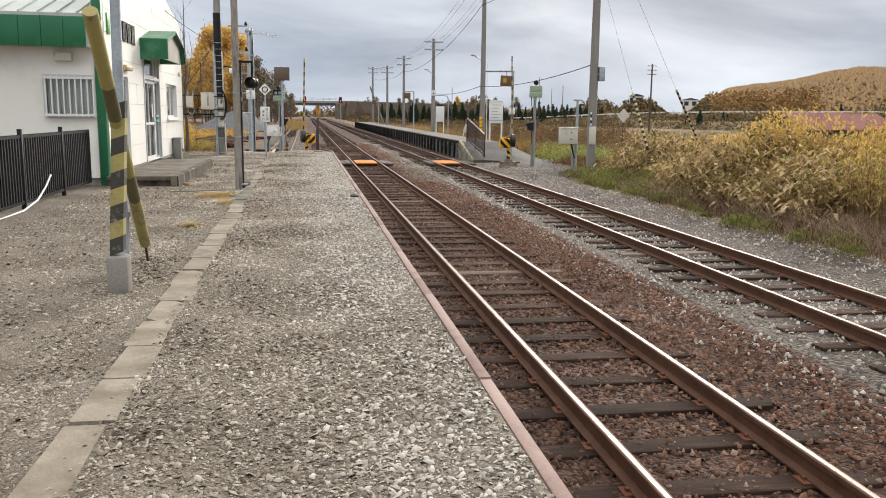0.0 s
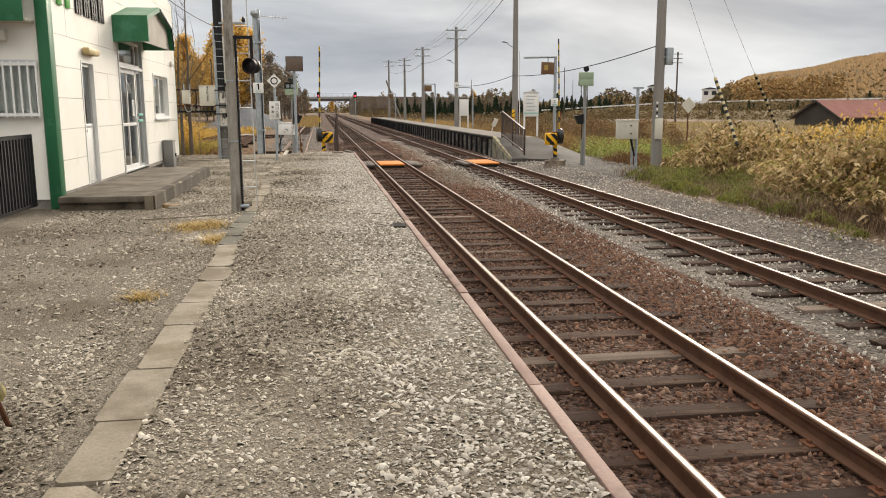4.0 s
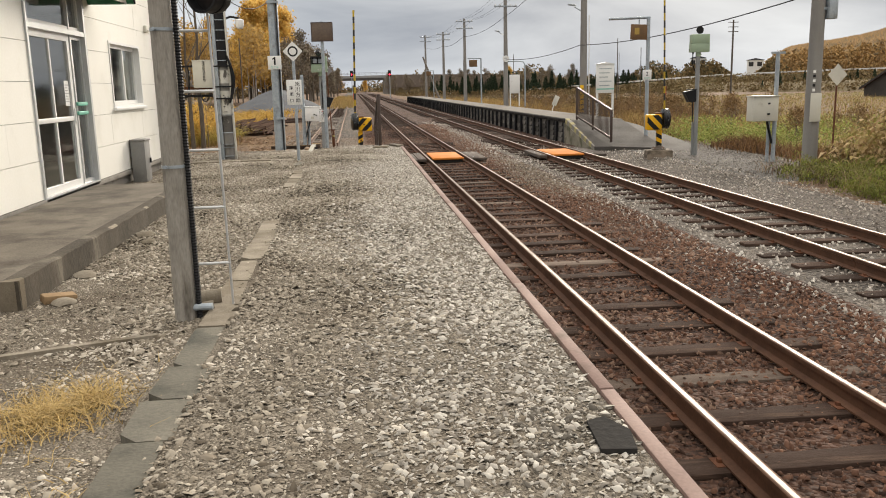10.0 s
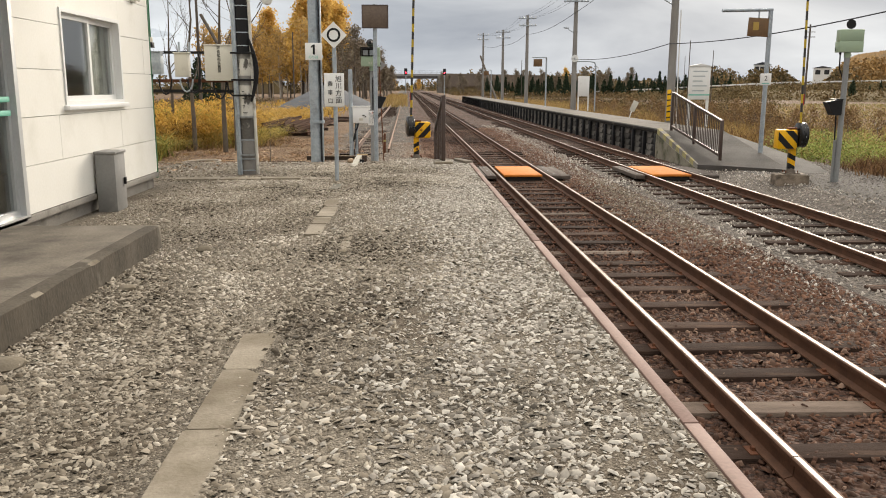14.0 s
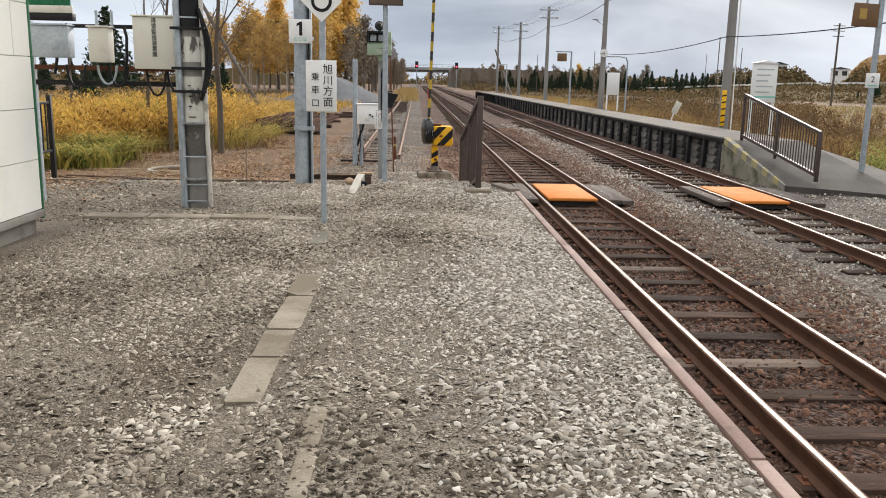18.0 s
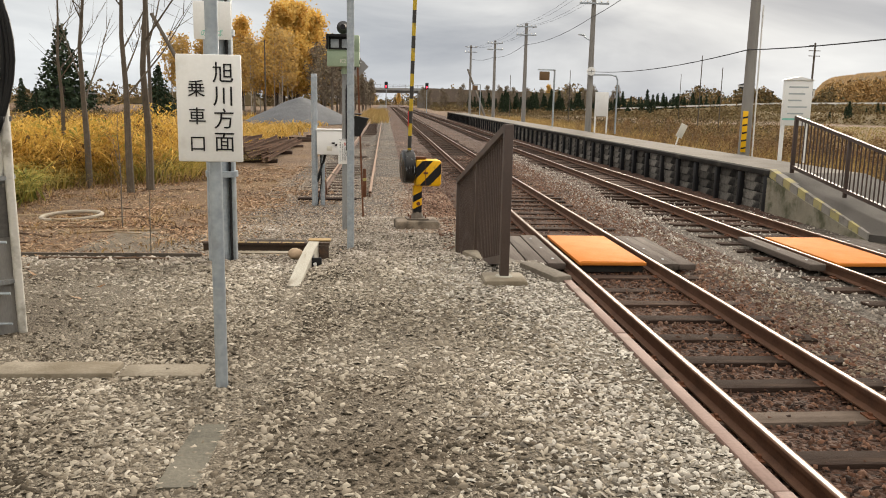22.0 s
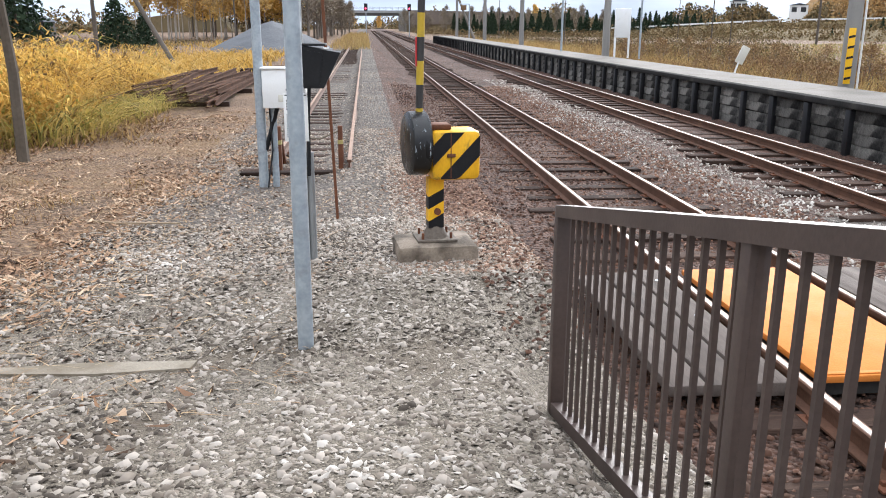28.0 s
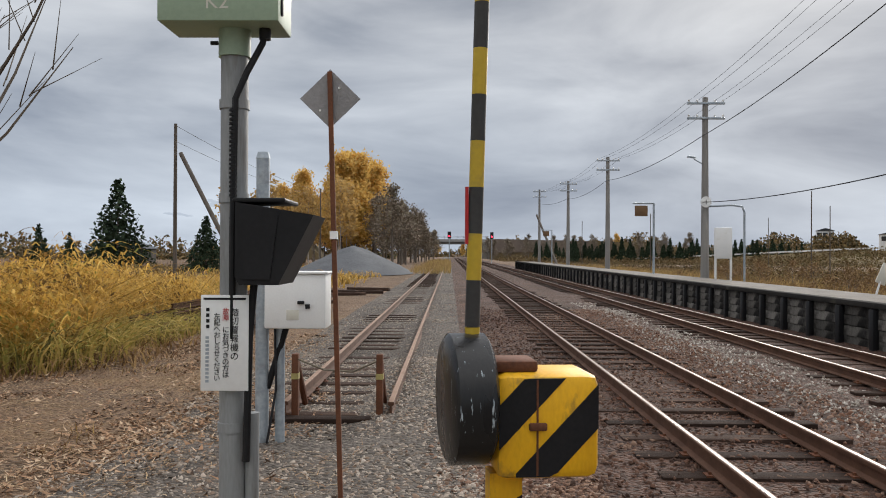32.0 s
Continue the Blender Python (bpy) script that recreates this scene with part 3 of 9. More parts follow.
def track(name, left, right, y0, y1, split_to, label, pale, rusty=False):
    t = thing(name, (0, 0, 0), label, "railway track", "", "structure")
    for x in (left, right):
        joints = np.arange(y0, min(y1, 120), 25.0).tolist() + [y1]
        for a, b in zip(joints[:-1], joints[1:]):
            rl = part("rail", rail_shape(x, a + 0.004, b - 0.004), RAIL_SIDE, t)
            if rusty:
                part("rusted_top", Shape().prism([(x - 0.028, RAIL_Z - 0.002), (x + 0.028, RAIL_Z - 0.002), (x + 0.024, RAIL_Z + 0.0015), (x - 0.024, RAIL_Z + 0.0015)], a + 0.005, b - 0.005, "y"), OLD_TOP, rl, "pale rusted rail top")
            else:
                part("running_surface", Shape().prism([(x - 0.022, RAIL_Z - 0.002), (x + 0.016, RAIL_Z - 0.002), (x + 0.013, RAIL_Z + 0.0015), (x - 0.018, RAIL_Z + 0.0015)], a + 0.005, b - 0.005, "y"),
                     RAIL_TOP, rl, "bright worn rail head")
    mid = (left + right) / 2
    shapes = [Shape().box(-1.05 - e, 1.05 + e, -0.1, 0.1, -0.14, 0.0, 0.012).mesh("sleeper", SLEEPER) for e in (0, 0.06, -0.05)]
    pales = [Shape().box(-1.05, 1.05, -0.1, 0.1, -0.14, 0.0, 0.012).mesh("sleeper", SLEEPER_PALE)]
    rest = Shape()
    rnd = random.Random(int(left * 100))
    y, i = y0 + 0.3, 0
    while y < y1:
        if y < split_to:
            me = pales[0] if i in pale else rnd.choice(shapes)
            part("sleeper", me, None, t, "", pose(mid + rnd.uniform(-0.05, 0.05), y + rnd.uniform(-0.03, 0.03), RAIL_Z - (0.165 if rusty else 0.142) + rnd.uniform(-0.012, 0.006), 0, 0, rnd.uniform(-1.2, 1.2)))
        else:
            rest.box(mid - 1.05, mid + 1.05, y - 0.1, y + 0.1, RAIL_Z - 0.28, RAIL_Z - 0.142)
        y += 0.66
        i += 1
    if rest.v:
        tagged(part("far_sleepers", rest, SLEEPER, t), kind="stuff")
    # chairs and spikes that hold the near rails
    plate = Shape().box(-0.11, 0.11, -0.06, 0.06, 0, 0.012).box(-0.085, -0.063, -0.015, 0.015, 0.01, 0.032).box(0.063, 0.085, -0.015, 0.015, 0.01, 0.032).mesh("tie_plate", RUST)
    y = y0 + 0.3
    while y < min(split_to, 44):
        for x in (left, right):
            part("tie_plate", plate, None, t, "", pose(x, y, RAIL_Z - 0.147))
        y += 0.66
    return t


track("track_1", *TRACKS[0], -6.0, 320.0, 75.0, "main line with rusty rails and bright heads on dark timber sleepers", {25, 33, 39, 47, 52})
track("track_2", *TRACKS[1], -6.0, 320.0, 70.0, "second line with worn rails on timber sleepers in grey ballast", {27, 34})
track("track_3", *TRACKS[2], 41.4, 150.0, 75.0, "disused siding with rusty rails and rotten sleepers", set(), True)


# platform edge: a wall with a brown strip along its lip
def platform_edge():
    t = thing("platform_edge", (0, 0, 0), "low platform wall with a brown strip along its lip", "platform edge", "", "structure")
    part("retaining_wall", Shape().box(0.80, 0.90, -12, 29.5, -1.0, -0.165), CONCRETE, t)
    y = -10.0
    rnd = random.Random(3)
    while y < 29.4:
        e = min(y + 2.0, 29.5)
        part("edge_strip", Shape().box(0.855, EDGE_X, y + 0.004, e - 0.004, -0.16, rnd.uniform(-0.006, 0.004), 0.006), EDGE, t)
        y = e


platform_edge()


# crossing between the platforms: orange rubber panels and dark timber sides
def crossing(left, right, planks):
    mid = (left + right) / 2
    t = thing("foot_crossing", (mid, 34.55, RAIL_Z), "orange rubber crossing panel between the rails with worn timber sides", "crossing", "foot crossings")
    half = (right - left) / 2
    plate = part("orange_plate", Shape().box(0.115 - half, half - 0.115, -1.06, 1.06, -0.052, -0.008, 0.008), ORANGE, t)
    part("plate_lip", Shape().box(0.14 - half, half - 0.14, -1.045, -1.01, -0.0075, 0.0, 0.003), ORANGE, plate)
    part("plate_bearer", Shape().box(0.15 - half, half - 0.15, -1.02, 1.02, -0.14, -0.054), TARRED, t)
    for s, n in zip((-1, 1), planks):
        for k in range(n):
            x0 = s * (half + 0.07 + k * 0.232)
            x1 = x0 + s * 0.222
            part("timber", Shape().box(min(x0, x1), max(x0, x1), -1.1 + 0.02 * k, 1.1 - 0.02 * k, -0.10, -0.014 - 0.010 * k, 0.012), CROSS, t)
    for s in (-1, 1):
        for y in (-0.8, 0.0, 0.8):
            part("screw_head", Shape().cyl((s * (half + 0.18), y, -0.016), (s * (half + 0.18), y, -0.010), 0.018, n=10), STEEL, t)
    return t


crossing(*TRACKS[0], (3, 2))
crossing(*TRACKS[1], (1, 2))


# ---- the island platform across the tracks ----
def right_platform():
    t = thing("far_platform", (0, 0, 0), "long old platform with a black post and plank face", "platform", "", "structure")
    z = PLAT_R_Z
    part("deck", Shape().box(PLAT_R_X + 0.02, 9.35, PLAT_R_Y0, PLAT_R_Y1, z - 0.078, z - 0.01), DECK, t)
    part("edge_beam", Shape().box(PLAT_R_X - 0.03, PLAT_R_X + 0.2, PLAT_R_Y0, PLAT_R_Y1, z - 0.08, z + 0.02, 0.01), TARRED, t)
    part("back_fill", Shape().box(PLAT_R_X + 0.10, 9.3, PLAT_R_Y0 + 0.05, PLAT_R_Y1, -1.1, z - 0.079), TARRED, t)
    post = Shape().box(-0.055, 0.055, -0.075, 0.075, -1.0, z - 0.10, 0.008).mesh("post", BLACK)
    plank = Shape().box(-0.02, 0.02, -0.62, 0.62, -0.092, 0.092, 0.006).mesh("plank", PLANK)
    y = PLAT_R_Y0 + 0.1
    rest = Shape()
    rnd = random.Random(5)
    while y < PLAT_R_Y1:
        if y < 100:
            part("post", post, None, t, "", pose(PLAT_R_X + 0.01 + rnd.uniform(-0.012, 0.012), y + rnd.uniform(-0.03, 0.03), 0, rnd.uniform(-1.5, 1.5), 0, rnd.uniform(-4, 4)))
            for k in range(4):
                part("plank", plank, None, t, "", pose(PLAT_R_X + 0.07 + rnd.uniform(-0.012, 0.012), y + 0.65, z - 0.175 - 0.192 * k + rnd.uniform(-0.008, 0.008), rnd.uniform(-0.6, 0.6), rnd.uniform(-1.5, 1.5), 0))
        else:
            rest.box(PLAT_R_X - 0.04, PLAT_R_X + 0.07, y - 0.07, y + 0.07, -1.0, z - 0.1)
        y += 1.3
    tagged(part("far_posts", rest, BLACK, t), kind="stuff")
    # ramp down to the crossing, with a kerb striped in yellow
    ramp = Shape()
    rim = [(PLAT_R_X, 36.0, -0.66), (7.62, 35.1, -0.60), (9.0, RAMP_Y, -0.64), (9.3, PLAT_R_Y0, z), (PLAT_R_X, PLAT_R_Y0, z)]
    ramp.add(rim + [(a, b, -1.1) for a, b, c in rim], [(0, 1, 2, 3, 4), (9, 8, 7, 6, 5)] + [(5 + i, 5 + (i + 1) % 5, (i + 1) % 5, i) for i in range(5)])
    part("ramp", ramp, ASPHALT, t)
    part("ramp_wall", Shape().prism([(36.0, -1.05), (PLAT_R_Y0 + 0.04, -1.05), (PLAT_R_Y0 + 0.04, z - 0.11), (36.0, -0.76)], PLAT_R_X - 0.035, PLAT_R_X - 0.004, "x"), MOSS_WALL, t)
    # earth heaped against the back of the platform and its ramp
    back = Shape()
    for j in range(46):
        y = RAMP_Y - 0.2 + 2.0 * j
        e = z - 0.03 if y > PLAT_R_Y0 else -0.72 + (z + 0.69) * max(0.0, (y - RAMP_Y) / (PLAT_R_Y0 - RAMP_Y))
        w = 0.35 * noise.noise((y * 0.4, 2.0, 0.0))
        back.v += [(8.85 if y < PLAT_R_Y0 else 9.25, y, e + 0.008), (10.1 + w, y, e * 0.7 - 0.22 + 0.1 * w), (11.4 + w, y, -1.1)]
    back.f += [(3 * j + k, 3 * j + k + 1, 3 * j + k + 4, 3 * j + k + 3) for j in range(45) for k in range(2)]
    part("earth_slope", back, ASPHALT, t)
    rnd = random.Random(9)
    for k in range(12):
        a, b = k / 12, (k + 1) / 12
        ya, yb = 36.0 + a * (PLAT_R_Y0 - 36.0), 36.0 + b * (PLAT_R_Y0 - 36.0)
        za, zb = -0.70 + a * (z + 0.70), -0.70 + b * (z + 0.70)
        part("kerb_block", Shape().prism([(ya + 0.01, za - 0.1), (yb - 0.01, zb - 0.1), (yb - 0.01, zb + 0.06), (ya + 0.01, za + 0.06)], PLAT_R_X - 0.02, PLAT_R_X + 0.12, "x"), YELLOW_WORN if k % 2 else CONCRETE, t)
    return t


right_platform()


# ---- concrete poles along the line ----
def line_pole(y, top, r=0.17, lamp=True, arms=2, x=POLE_X):
    t = thing("utility_pole", (x, y, ground_z(x, y) if y < 40 else 0.0), "tall tapered concrete utility pole beside the railway", "utility pole", "line poles")
    base = ground_z(x, y) if y < 40 else 0.0
    h = top - base
    part("shaft", Shape().cyl((0, 0, -0.3), (0, 0, h), r, r * 0.62, 18), POLE_CON, t)
    if 40 < y < 50:
        # upright yellow marker strip with black ticks
        guard = part("marker_strip", Shape().box(-0.19, -0.035, -r - 0.022, -r - 0.002, 0.04, 1.22, 0.006), YELLOW, t, "worn yellow marker strip")
        for k in range(5):
            part("black_tick", Shape().prism([(-0.188, 0.12 + 0.22 * k), (-0.04, 0.15 + 0.22 * k), (-0.04, 0.20 + 0.22 * k), (-0.188, 0.17 + 0.22 * k)], -r - 0.0245, -r - 0.0225, "y"), BLACK, guard)
        part("side_pipe", Shape().cyl((r + 0.10, 0.02, -0.2), (r + 0.07, 0.02, 4.2), 0.022, n=10), WHITE, t)
    for k in range(arms):
        za = h - 0.25 - 0.6 * k
        part("cross_arm", Shape().box(-0.75, 0.75, -0.14, -0.06, za - 0.045, za + 0.045, 0.008), STEEL, t)
        for s in (-0.68, -0.35, 0.35, 0.68):
            part("insulator", Shape().lathe([(0.02, 0), (0.045, 0.02), (0.03, 0.05), (0.045, 0.07), (0.02, 0.11)], 10, (s, -0.1, za + 0.045)), WHITE, t)
    return t


for y, top, arms in ((28.3, 9.2, 2), (47.0, 9.0, 2), (65.9, 7.2, 2), (86.2, 7.2, 2), (104.0, 7.2, 2), (126.8, 8.25, 2)):
    line_pole(y, top, arms=arms)


# ---- station building ----
def glazed(t, name, y0, y1, z0, z1, bars, x=WALL_X, frame_w=0.05, label="", metal=None):
    """A framed leaf with panes: bars is a list of inner dividing heights."""
    metal = metal or ALU
    f = part(name, Shape().box(x - 0.10, x - 0.04, y0, y0 + frame_w, z0, z1).box(x - 0.10, x - 0.04, y1 - frame_w, y1, z0, z1)
             .box(x - 0.10, x - 0.04, y0 + frame_w, y1 - frame_w, z0, z0 + frame_w).box(x - 0.10, x - 0.04, y0 + frame_w, y1 - frame_w, z1 - frame_w, z1), metal, t, label)
    cuts = [z0 + frame_w, *bars, z1 - frame_w]
    for b in bars:
        part("glazing_bar", Shape().box(x - 0.095, x - 0.045, y0 + frame_w, y1 - frame_w, b - 0.03, b + 0.03, 0.006), metal, f)
    for a, b in zip(cuts[:-1], cuts[1:]):
        g = part("pane", Shape().box(x - 0.074, x - 0.066, y0 + frame_w, y1 - frame_w, a + (0.03 if a in bars else 0), b - (0.03 if b in bars else 0)), GLASS, f)
        g.visible_shadow = False
    return f


def building():
    t = thing("station_building", (0, 0, 0), "small white panelled station house with green metal trim", "building")
    x0, x1, y0, y1 = -12.0, WALL_X, WALL_Y0, WALL_Y1
    d = 0.14
    holes = [(18.06, 18.80, 0.10, 2.06), (20.53, 22.62, 0.12, 2.66), (23.70, 25.47, 1.12, 2.10)]
    ys = [y0, *[v for h in holes for v in h[:2]], y1]

    def top_z(y):
        return 3.9 + 0.9 * (1 - abs(y - 21.7) / 5.15)

    # backing wall behind the panels
    for a, b in zip(ys[0::2], ys[1::2]):
        part("wall_pier", Shape().box(x1 - d, x1 - 0.022, a, b, 0.06, 3.88), JOINT, t)
    for a, b, c, e in holes:
        if c > 0.5:
            part("wall_below_window", Shape().box(x1 - d, x1 - 0.022, a, b, 0.06, c), JOINT, t)
        part("wall_lintel", Shape().box(x1 - d, x1 - 0.022, a, b, e, 3.88), JOINT, t)
    part("gable", Shape().prism([(y0, 3.88), (y1, 3.88), (21.7, 4.78)], x1 - d, x1 - 0.002, "x"), SIDING, t)
    # panels in courses, broken at the openings
    rnd = random.Random(11)
    z = 0.14
    row = 0
    while z < 3.85:
        ze = min(z + 0.445, 3.88)
        spans = [(y0, y1)]
        for a, b, c, e in holes:
            if c < ze - 0.02 and e > z + 0.02:
                spans = [q for s, u in spans for q in ((s, min(u, a)), (max(s, b), u)) if q[1] - q[0] > 0.02]
        for s, u in spans:
            y = s
            first = True
            while y < u - 0.01:
                step = (0.9 if row % 2 else 1.82) if first else 1.82 + rnd.choice((0, 0.9))
                e = min(u, y + step)
                if u - e < 0.3:
                    e = u
                part("wall_panel", Shape().box(x1 - 0.022, x1 + rnd.uniform(-0.002, 0.002), y + 0.003, e - 0.003, z + 0.003, ze - 0.003), SIDING, t)
                y, first = e, False
        z, row = ze, row + 1
    for a, b, c, e in holes:
        # pieces above each lintel and below the sill
        k = 0.14 + 0.445 * math.ceil((e - 0.14) / 0.445)
        part("wall_panel", Shape().box(x1 - 0.022, x1, a, b, e + 0.003, k - 0.003), SIDING, t)
        if c > 0.5:
            k = 0.14 + 0.445 * math.floor((c - 0.14) / 0.445)
            part("wall_panel", Shape().box(x1 - 0.022, x1, a, b, k + 0.003, c - 0.003), SIDING, t)
    part("side_wall", Shape().box(x0, x1 - d, y0, y0 + d, 0.06, 3.1), SIDING, t)
    part("back_wall", Shape().box(x0, x0 + d, y0 + d, y1 - d, 0.06, 3.1), SIDING, t)
    part("end_wall", Shape().box(x0, x1 - d, y1 - d, y1, 0.06, 3.88), SIDING, t)
    part("partition", Shape().box(x0 + d, x1 - d - 0.01, 19.5, 19.6, 0.14, 2.7), INTERIOR, t)
    part("inner_wall", Shape().box(-7.6, -7.5, 19.7, y1 - d - 0.02, 0.14, 2.7), INTERIOR, t)
    part("inner_ceiling", Shape().box(x0 + d, x1 - d - 0.01, y0 + d, y1 - d, 2.72, 2.78), INTERIOR, t)
    part("plinth", Shape().box(x0 + 0.04, x1 - 0.05, y0 + 0.04, y1 - 0.04, -0.35, 0.06), CONCRETE, t)
    part("drip_strip", Shape().box(x1 - 0.02, x1 + 0.02, y0 + 0.2, y1, 0.07, 0.135, 0.006), CONCRETE, t, "grey weathered timber strip")
    part("floor_slab", Shape().box(x0 + d, x1 - d, y0 + d, y1 - d, 0.06, 0.12), INTERIOR, t)
    part("roof_slope", Shape().prism([(y0 - 0.35, 2.98), (21.7, 4.62), (21.7, 4.70), (y0 - 0.35, 3.06)], x0 - 0.2, x1 - 0.15, "x"), ROOF, t)
    part("roof_slope", Shape().prism([(21.702, 4.62), (y1 - 0.02, 3.90), (y1 - 0.02, 3.98), (21.702, 4.70)], x0 - 0.2, x1 - 0.15, "x"), ROOF, t)
    for k in range(26):
        xx = x1 - 0.3 - 0.33 * k
        r = Shape().prism([(y0 - 0.36, 3.06), (21.68, 4.70), (21.68, 4.735), (y0 - 0.36, 3.095)], xx - 0.014, xx + 0.014, "x")
        part("roof_rib", r, ROOF, t)
    # green fascia on the south eave, in pans
    for k in range(22):
        xx = x1 - 0.17 - 0.38 * k
        part("fascia_pan", Shape().box(xx - 0.375, xx, y0 - 0.38, y0 - 0.352, 2.46, 3.0, 0.006), GREEN, t)
    part("soffit", Shape().box(x0 - 0.2, x1 - 0.15, y0 - 0.35, y0 - 0.004, 2.47, 2.50), CREAM, t)
    part("corner_trim", Shape().box(x1 - 0.12, x1 + 0.035, y0 - 0.05, y0 + 0.17, -0.12, 3.98, 0.012), GREEN, t)
    part("corner_trim", Shape().box(x1 - 0.10, x1 + 0.006, y1 + 0.002, y1 + 0.04, 0.05, 3.86, 0.008), GREEN, t)
    # barred window on the south side
    for zz in (1.24, 1.92):
        part("window_bar_rail", Shape().box(-4.78, -3.90, y0 - 0.10, y0 - 0.07, zz - 0.02, zz + 0.02), WHITE, t)
    for k in range(9):
        part("window_bar", Shape().box(-4.76 + 0.105 * k, -4.735 + 0.105 * k, y0 - 0.095, y0 - 0.075, 1.20, 1.96), WHITE, t)
    part("south_window", Shape().box(-4.74, -3.95, y0 - 0.03, y0 - 0.003, 1.25, 1.92), GLASS, t, "dark window behind white bars")
    part("south_window_frame", Shape().box(-4.80, -4.74, y0 - 0.05, y0 - 0.004, 1.20, 1.98).box(-4.74, -3.92, y0 - 0.05, y0 - 0.004, 1.92, 1.98).box(-4.74, -3.92, y0 - 0.05, y0 - 0.004, 1.20, 1.25), ALU, t)
    part("vent_hood", Shape().box(-4.55, -4.25, y0 - 0.16, y0 - 0.003, 2.22, 2.38, 0.02), CREAM, t)
    # side door: glass above, white panel below
    dr = glazed(t, "side_door", 18.10, 18.76, 0.12, 2.03, [1.05], label="white aluminium side door")
    part("lower_panel", Shape().box(x1 - 0.064, x1 - 0.052, 18.15, 18.71, 0.17, 1.02, 0.004), WHITE, dr)
    part("door_handle", Shape().lathe([(0.01, 0), (0.03, 0.01), (0.034, 0.035), (0.02, 0.05)], 12).moved(pose(x1 - 0.04, 18.17, 0.98, 0, 90, 0)), ALU, dr)
    part("door_frame", Shape().box(x1 - 0.11, x1 + 0.01, 18.06, 18.10, 0.1, 2.06).box(x1 - 0.11, x1 + 0.01, 18.76, 18.80, 0.1, 2.06).box(x1 - 0.11, x1 + 0.01, 18.10, 18.76, 2.03, 2.06), WHITE, t)
    part("door_lamp", Shape().box(x1, x1 + 0.12, 18.18, 18.82, 2.16, 2.27, 0.03), mat("amber_lamp_cover", (0.55, 0.42, 0.2), None, 4, 40, 0.5), t, "yellowed lamp over the side door")
    # main sliding doors with a transom window
    glazed(t, "transom_window", 20.58, 22.57, 2.14, 2.62, [], metal=WHITE)
    lf = glazed(t, "sliding_door", 20.66, 22.08, 0.15, 2.08, [1.02], WALL_X, 0.085, "white-framed glass sliding door", WHITE)
    part("mullion", Shape().box(WALL_X - 0.09, WALL_X - 0.05, 21.35, 21.39, 0.235, 0.988).box(WALL_X - 0.09, WALL_X - 0.05, 21.35, 21.39, 1.052, 1.995), WHITE, lf)
    part("door_pull", Shape().box(WALL_X - 0.04, WALL_X - 0.025, 22.02, 22.05, 0.95, 1.15, 0.006), WHITE, lf)
    part("paper_notice", Shape().box(WALL_X - 0.064, WALL_X - 0.062, 21.80, 21.97, 1.18, 1.50), WHITE, lf, "white paper notice behind the glass")
    for k in range(7):
        part("print_bar", Shape().box(WALL_X - 0.0615, WALL_X - 0.061, 21.82, 21.94 - 0.02 * (k % 3), 1.23 + 0.035 * k, 1.24 + 0.035 * k), GREYPOST, lf)
    part("jamb", Shape().box(WALL_X - 0.10, WALL_X - 0.03, 20.58, 20.66, 0.15, 2.08), ALU, t)
    part("transom_bar", Shape().box(WALL_X - 0.10, WALL_X - 0.03, 22.10, 22.14, 2.14, 2.62), WHITE, t)
    sd = glazed(t, "side_light", 22.14, 22.57, 0.15, 2.08, [], WALL_X, 0.05)
    for zz in (1.08, 1.20):
        part("hand_bar", Shape().box(WALL_X - 0.04, WALL_X - 0.01, 22.12, 22.52, zz - 0.025, zz + 0.025, 0.008), mat("mint_plastic", (0.18, 0.55, 0.42), None, 4, 40, 0.5), sd, "mint green bar")
    part("door_frame", Shape().box(x1 - 0.12, x1 + 0.02, 20.53, 20.58, 0.12, 2.66).box(x1 - 0.12, x1 + 0.02, 22.57, 22.64, 0.12, 2.66).box(x1 - 0.12, x1 + 0.015, 20.58, 22.57, 2.08, 2.14)
         .box(x1 - 0.12, x1 + 0.02, 20.58, 22.57, 2.62, 2.66).box(x1 - 0.12, x1 + 0.02, 20.58, 22.57, 0.10, 0.15), ALU, t)
    # two-pane window with a sill
    wf = part("window", Shape().box(x1 - 0.12, x1 + 0.015, 23.70, 23.74, 1.12, 2.10).box(x1 - 0.12, x1 + 0.015, 25.43, 25.47, 1.12, 2.10)
              .box(x1 - 0.12, x1 + 0.015, 23.74, 25.43, 2.06, 2.10).box(x1 - 0.12, x1 + 0.015, 23.74, 25.43, 1.12, 1.16), WHITE, t, "white-framed sliding window")
    part("sill", Shape().box(x1 - 0.02, x1 + 0.06, 23.66, 25.51, 1.07, 1.12, 0.008), WHITE, wf)
    glazed(t, "window_sash", 23.74, 24.62, 1.16, 2.06, [], WALL_X, 0.055, metal=WHITE)
    glazed(t, "window_sash", 24.57, 25.43, 1.16, 2.06, [], WALL_X - 0.035, 0.055, metal=WHITE)
    part("curtain", Shape().box(x1 - 0.20, x1 - 0.17, 24.95, 25.42, 1.14, 2.08, 0.01), CREAM, t)
    # small wall fitting near the corner
    wf2 = part("wall_fitting", Shape().box(x1 + 0.002, x1 + 0.05, 25.97, 26.09, 2.36, 2.48, 0.012), CREAM, t, "small beige wall fitting")
    part("fitting_hook", Shape().tube([(x1 + 0.05, 26.03, 2.40), (x1 + 0.10, 26.03, 2.38), (x1 + 0.10, 26.03, 2.46)], 0.012, 6), CREAM, wf2)
    # awning over the doors
    prof = [(20.28, 2.52), (20.28, 2.98), (21.55, 3.26), (22.78, 3.0), (23.0, 2.54)]
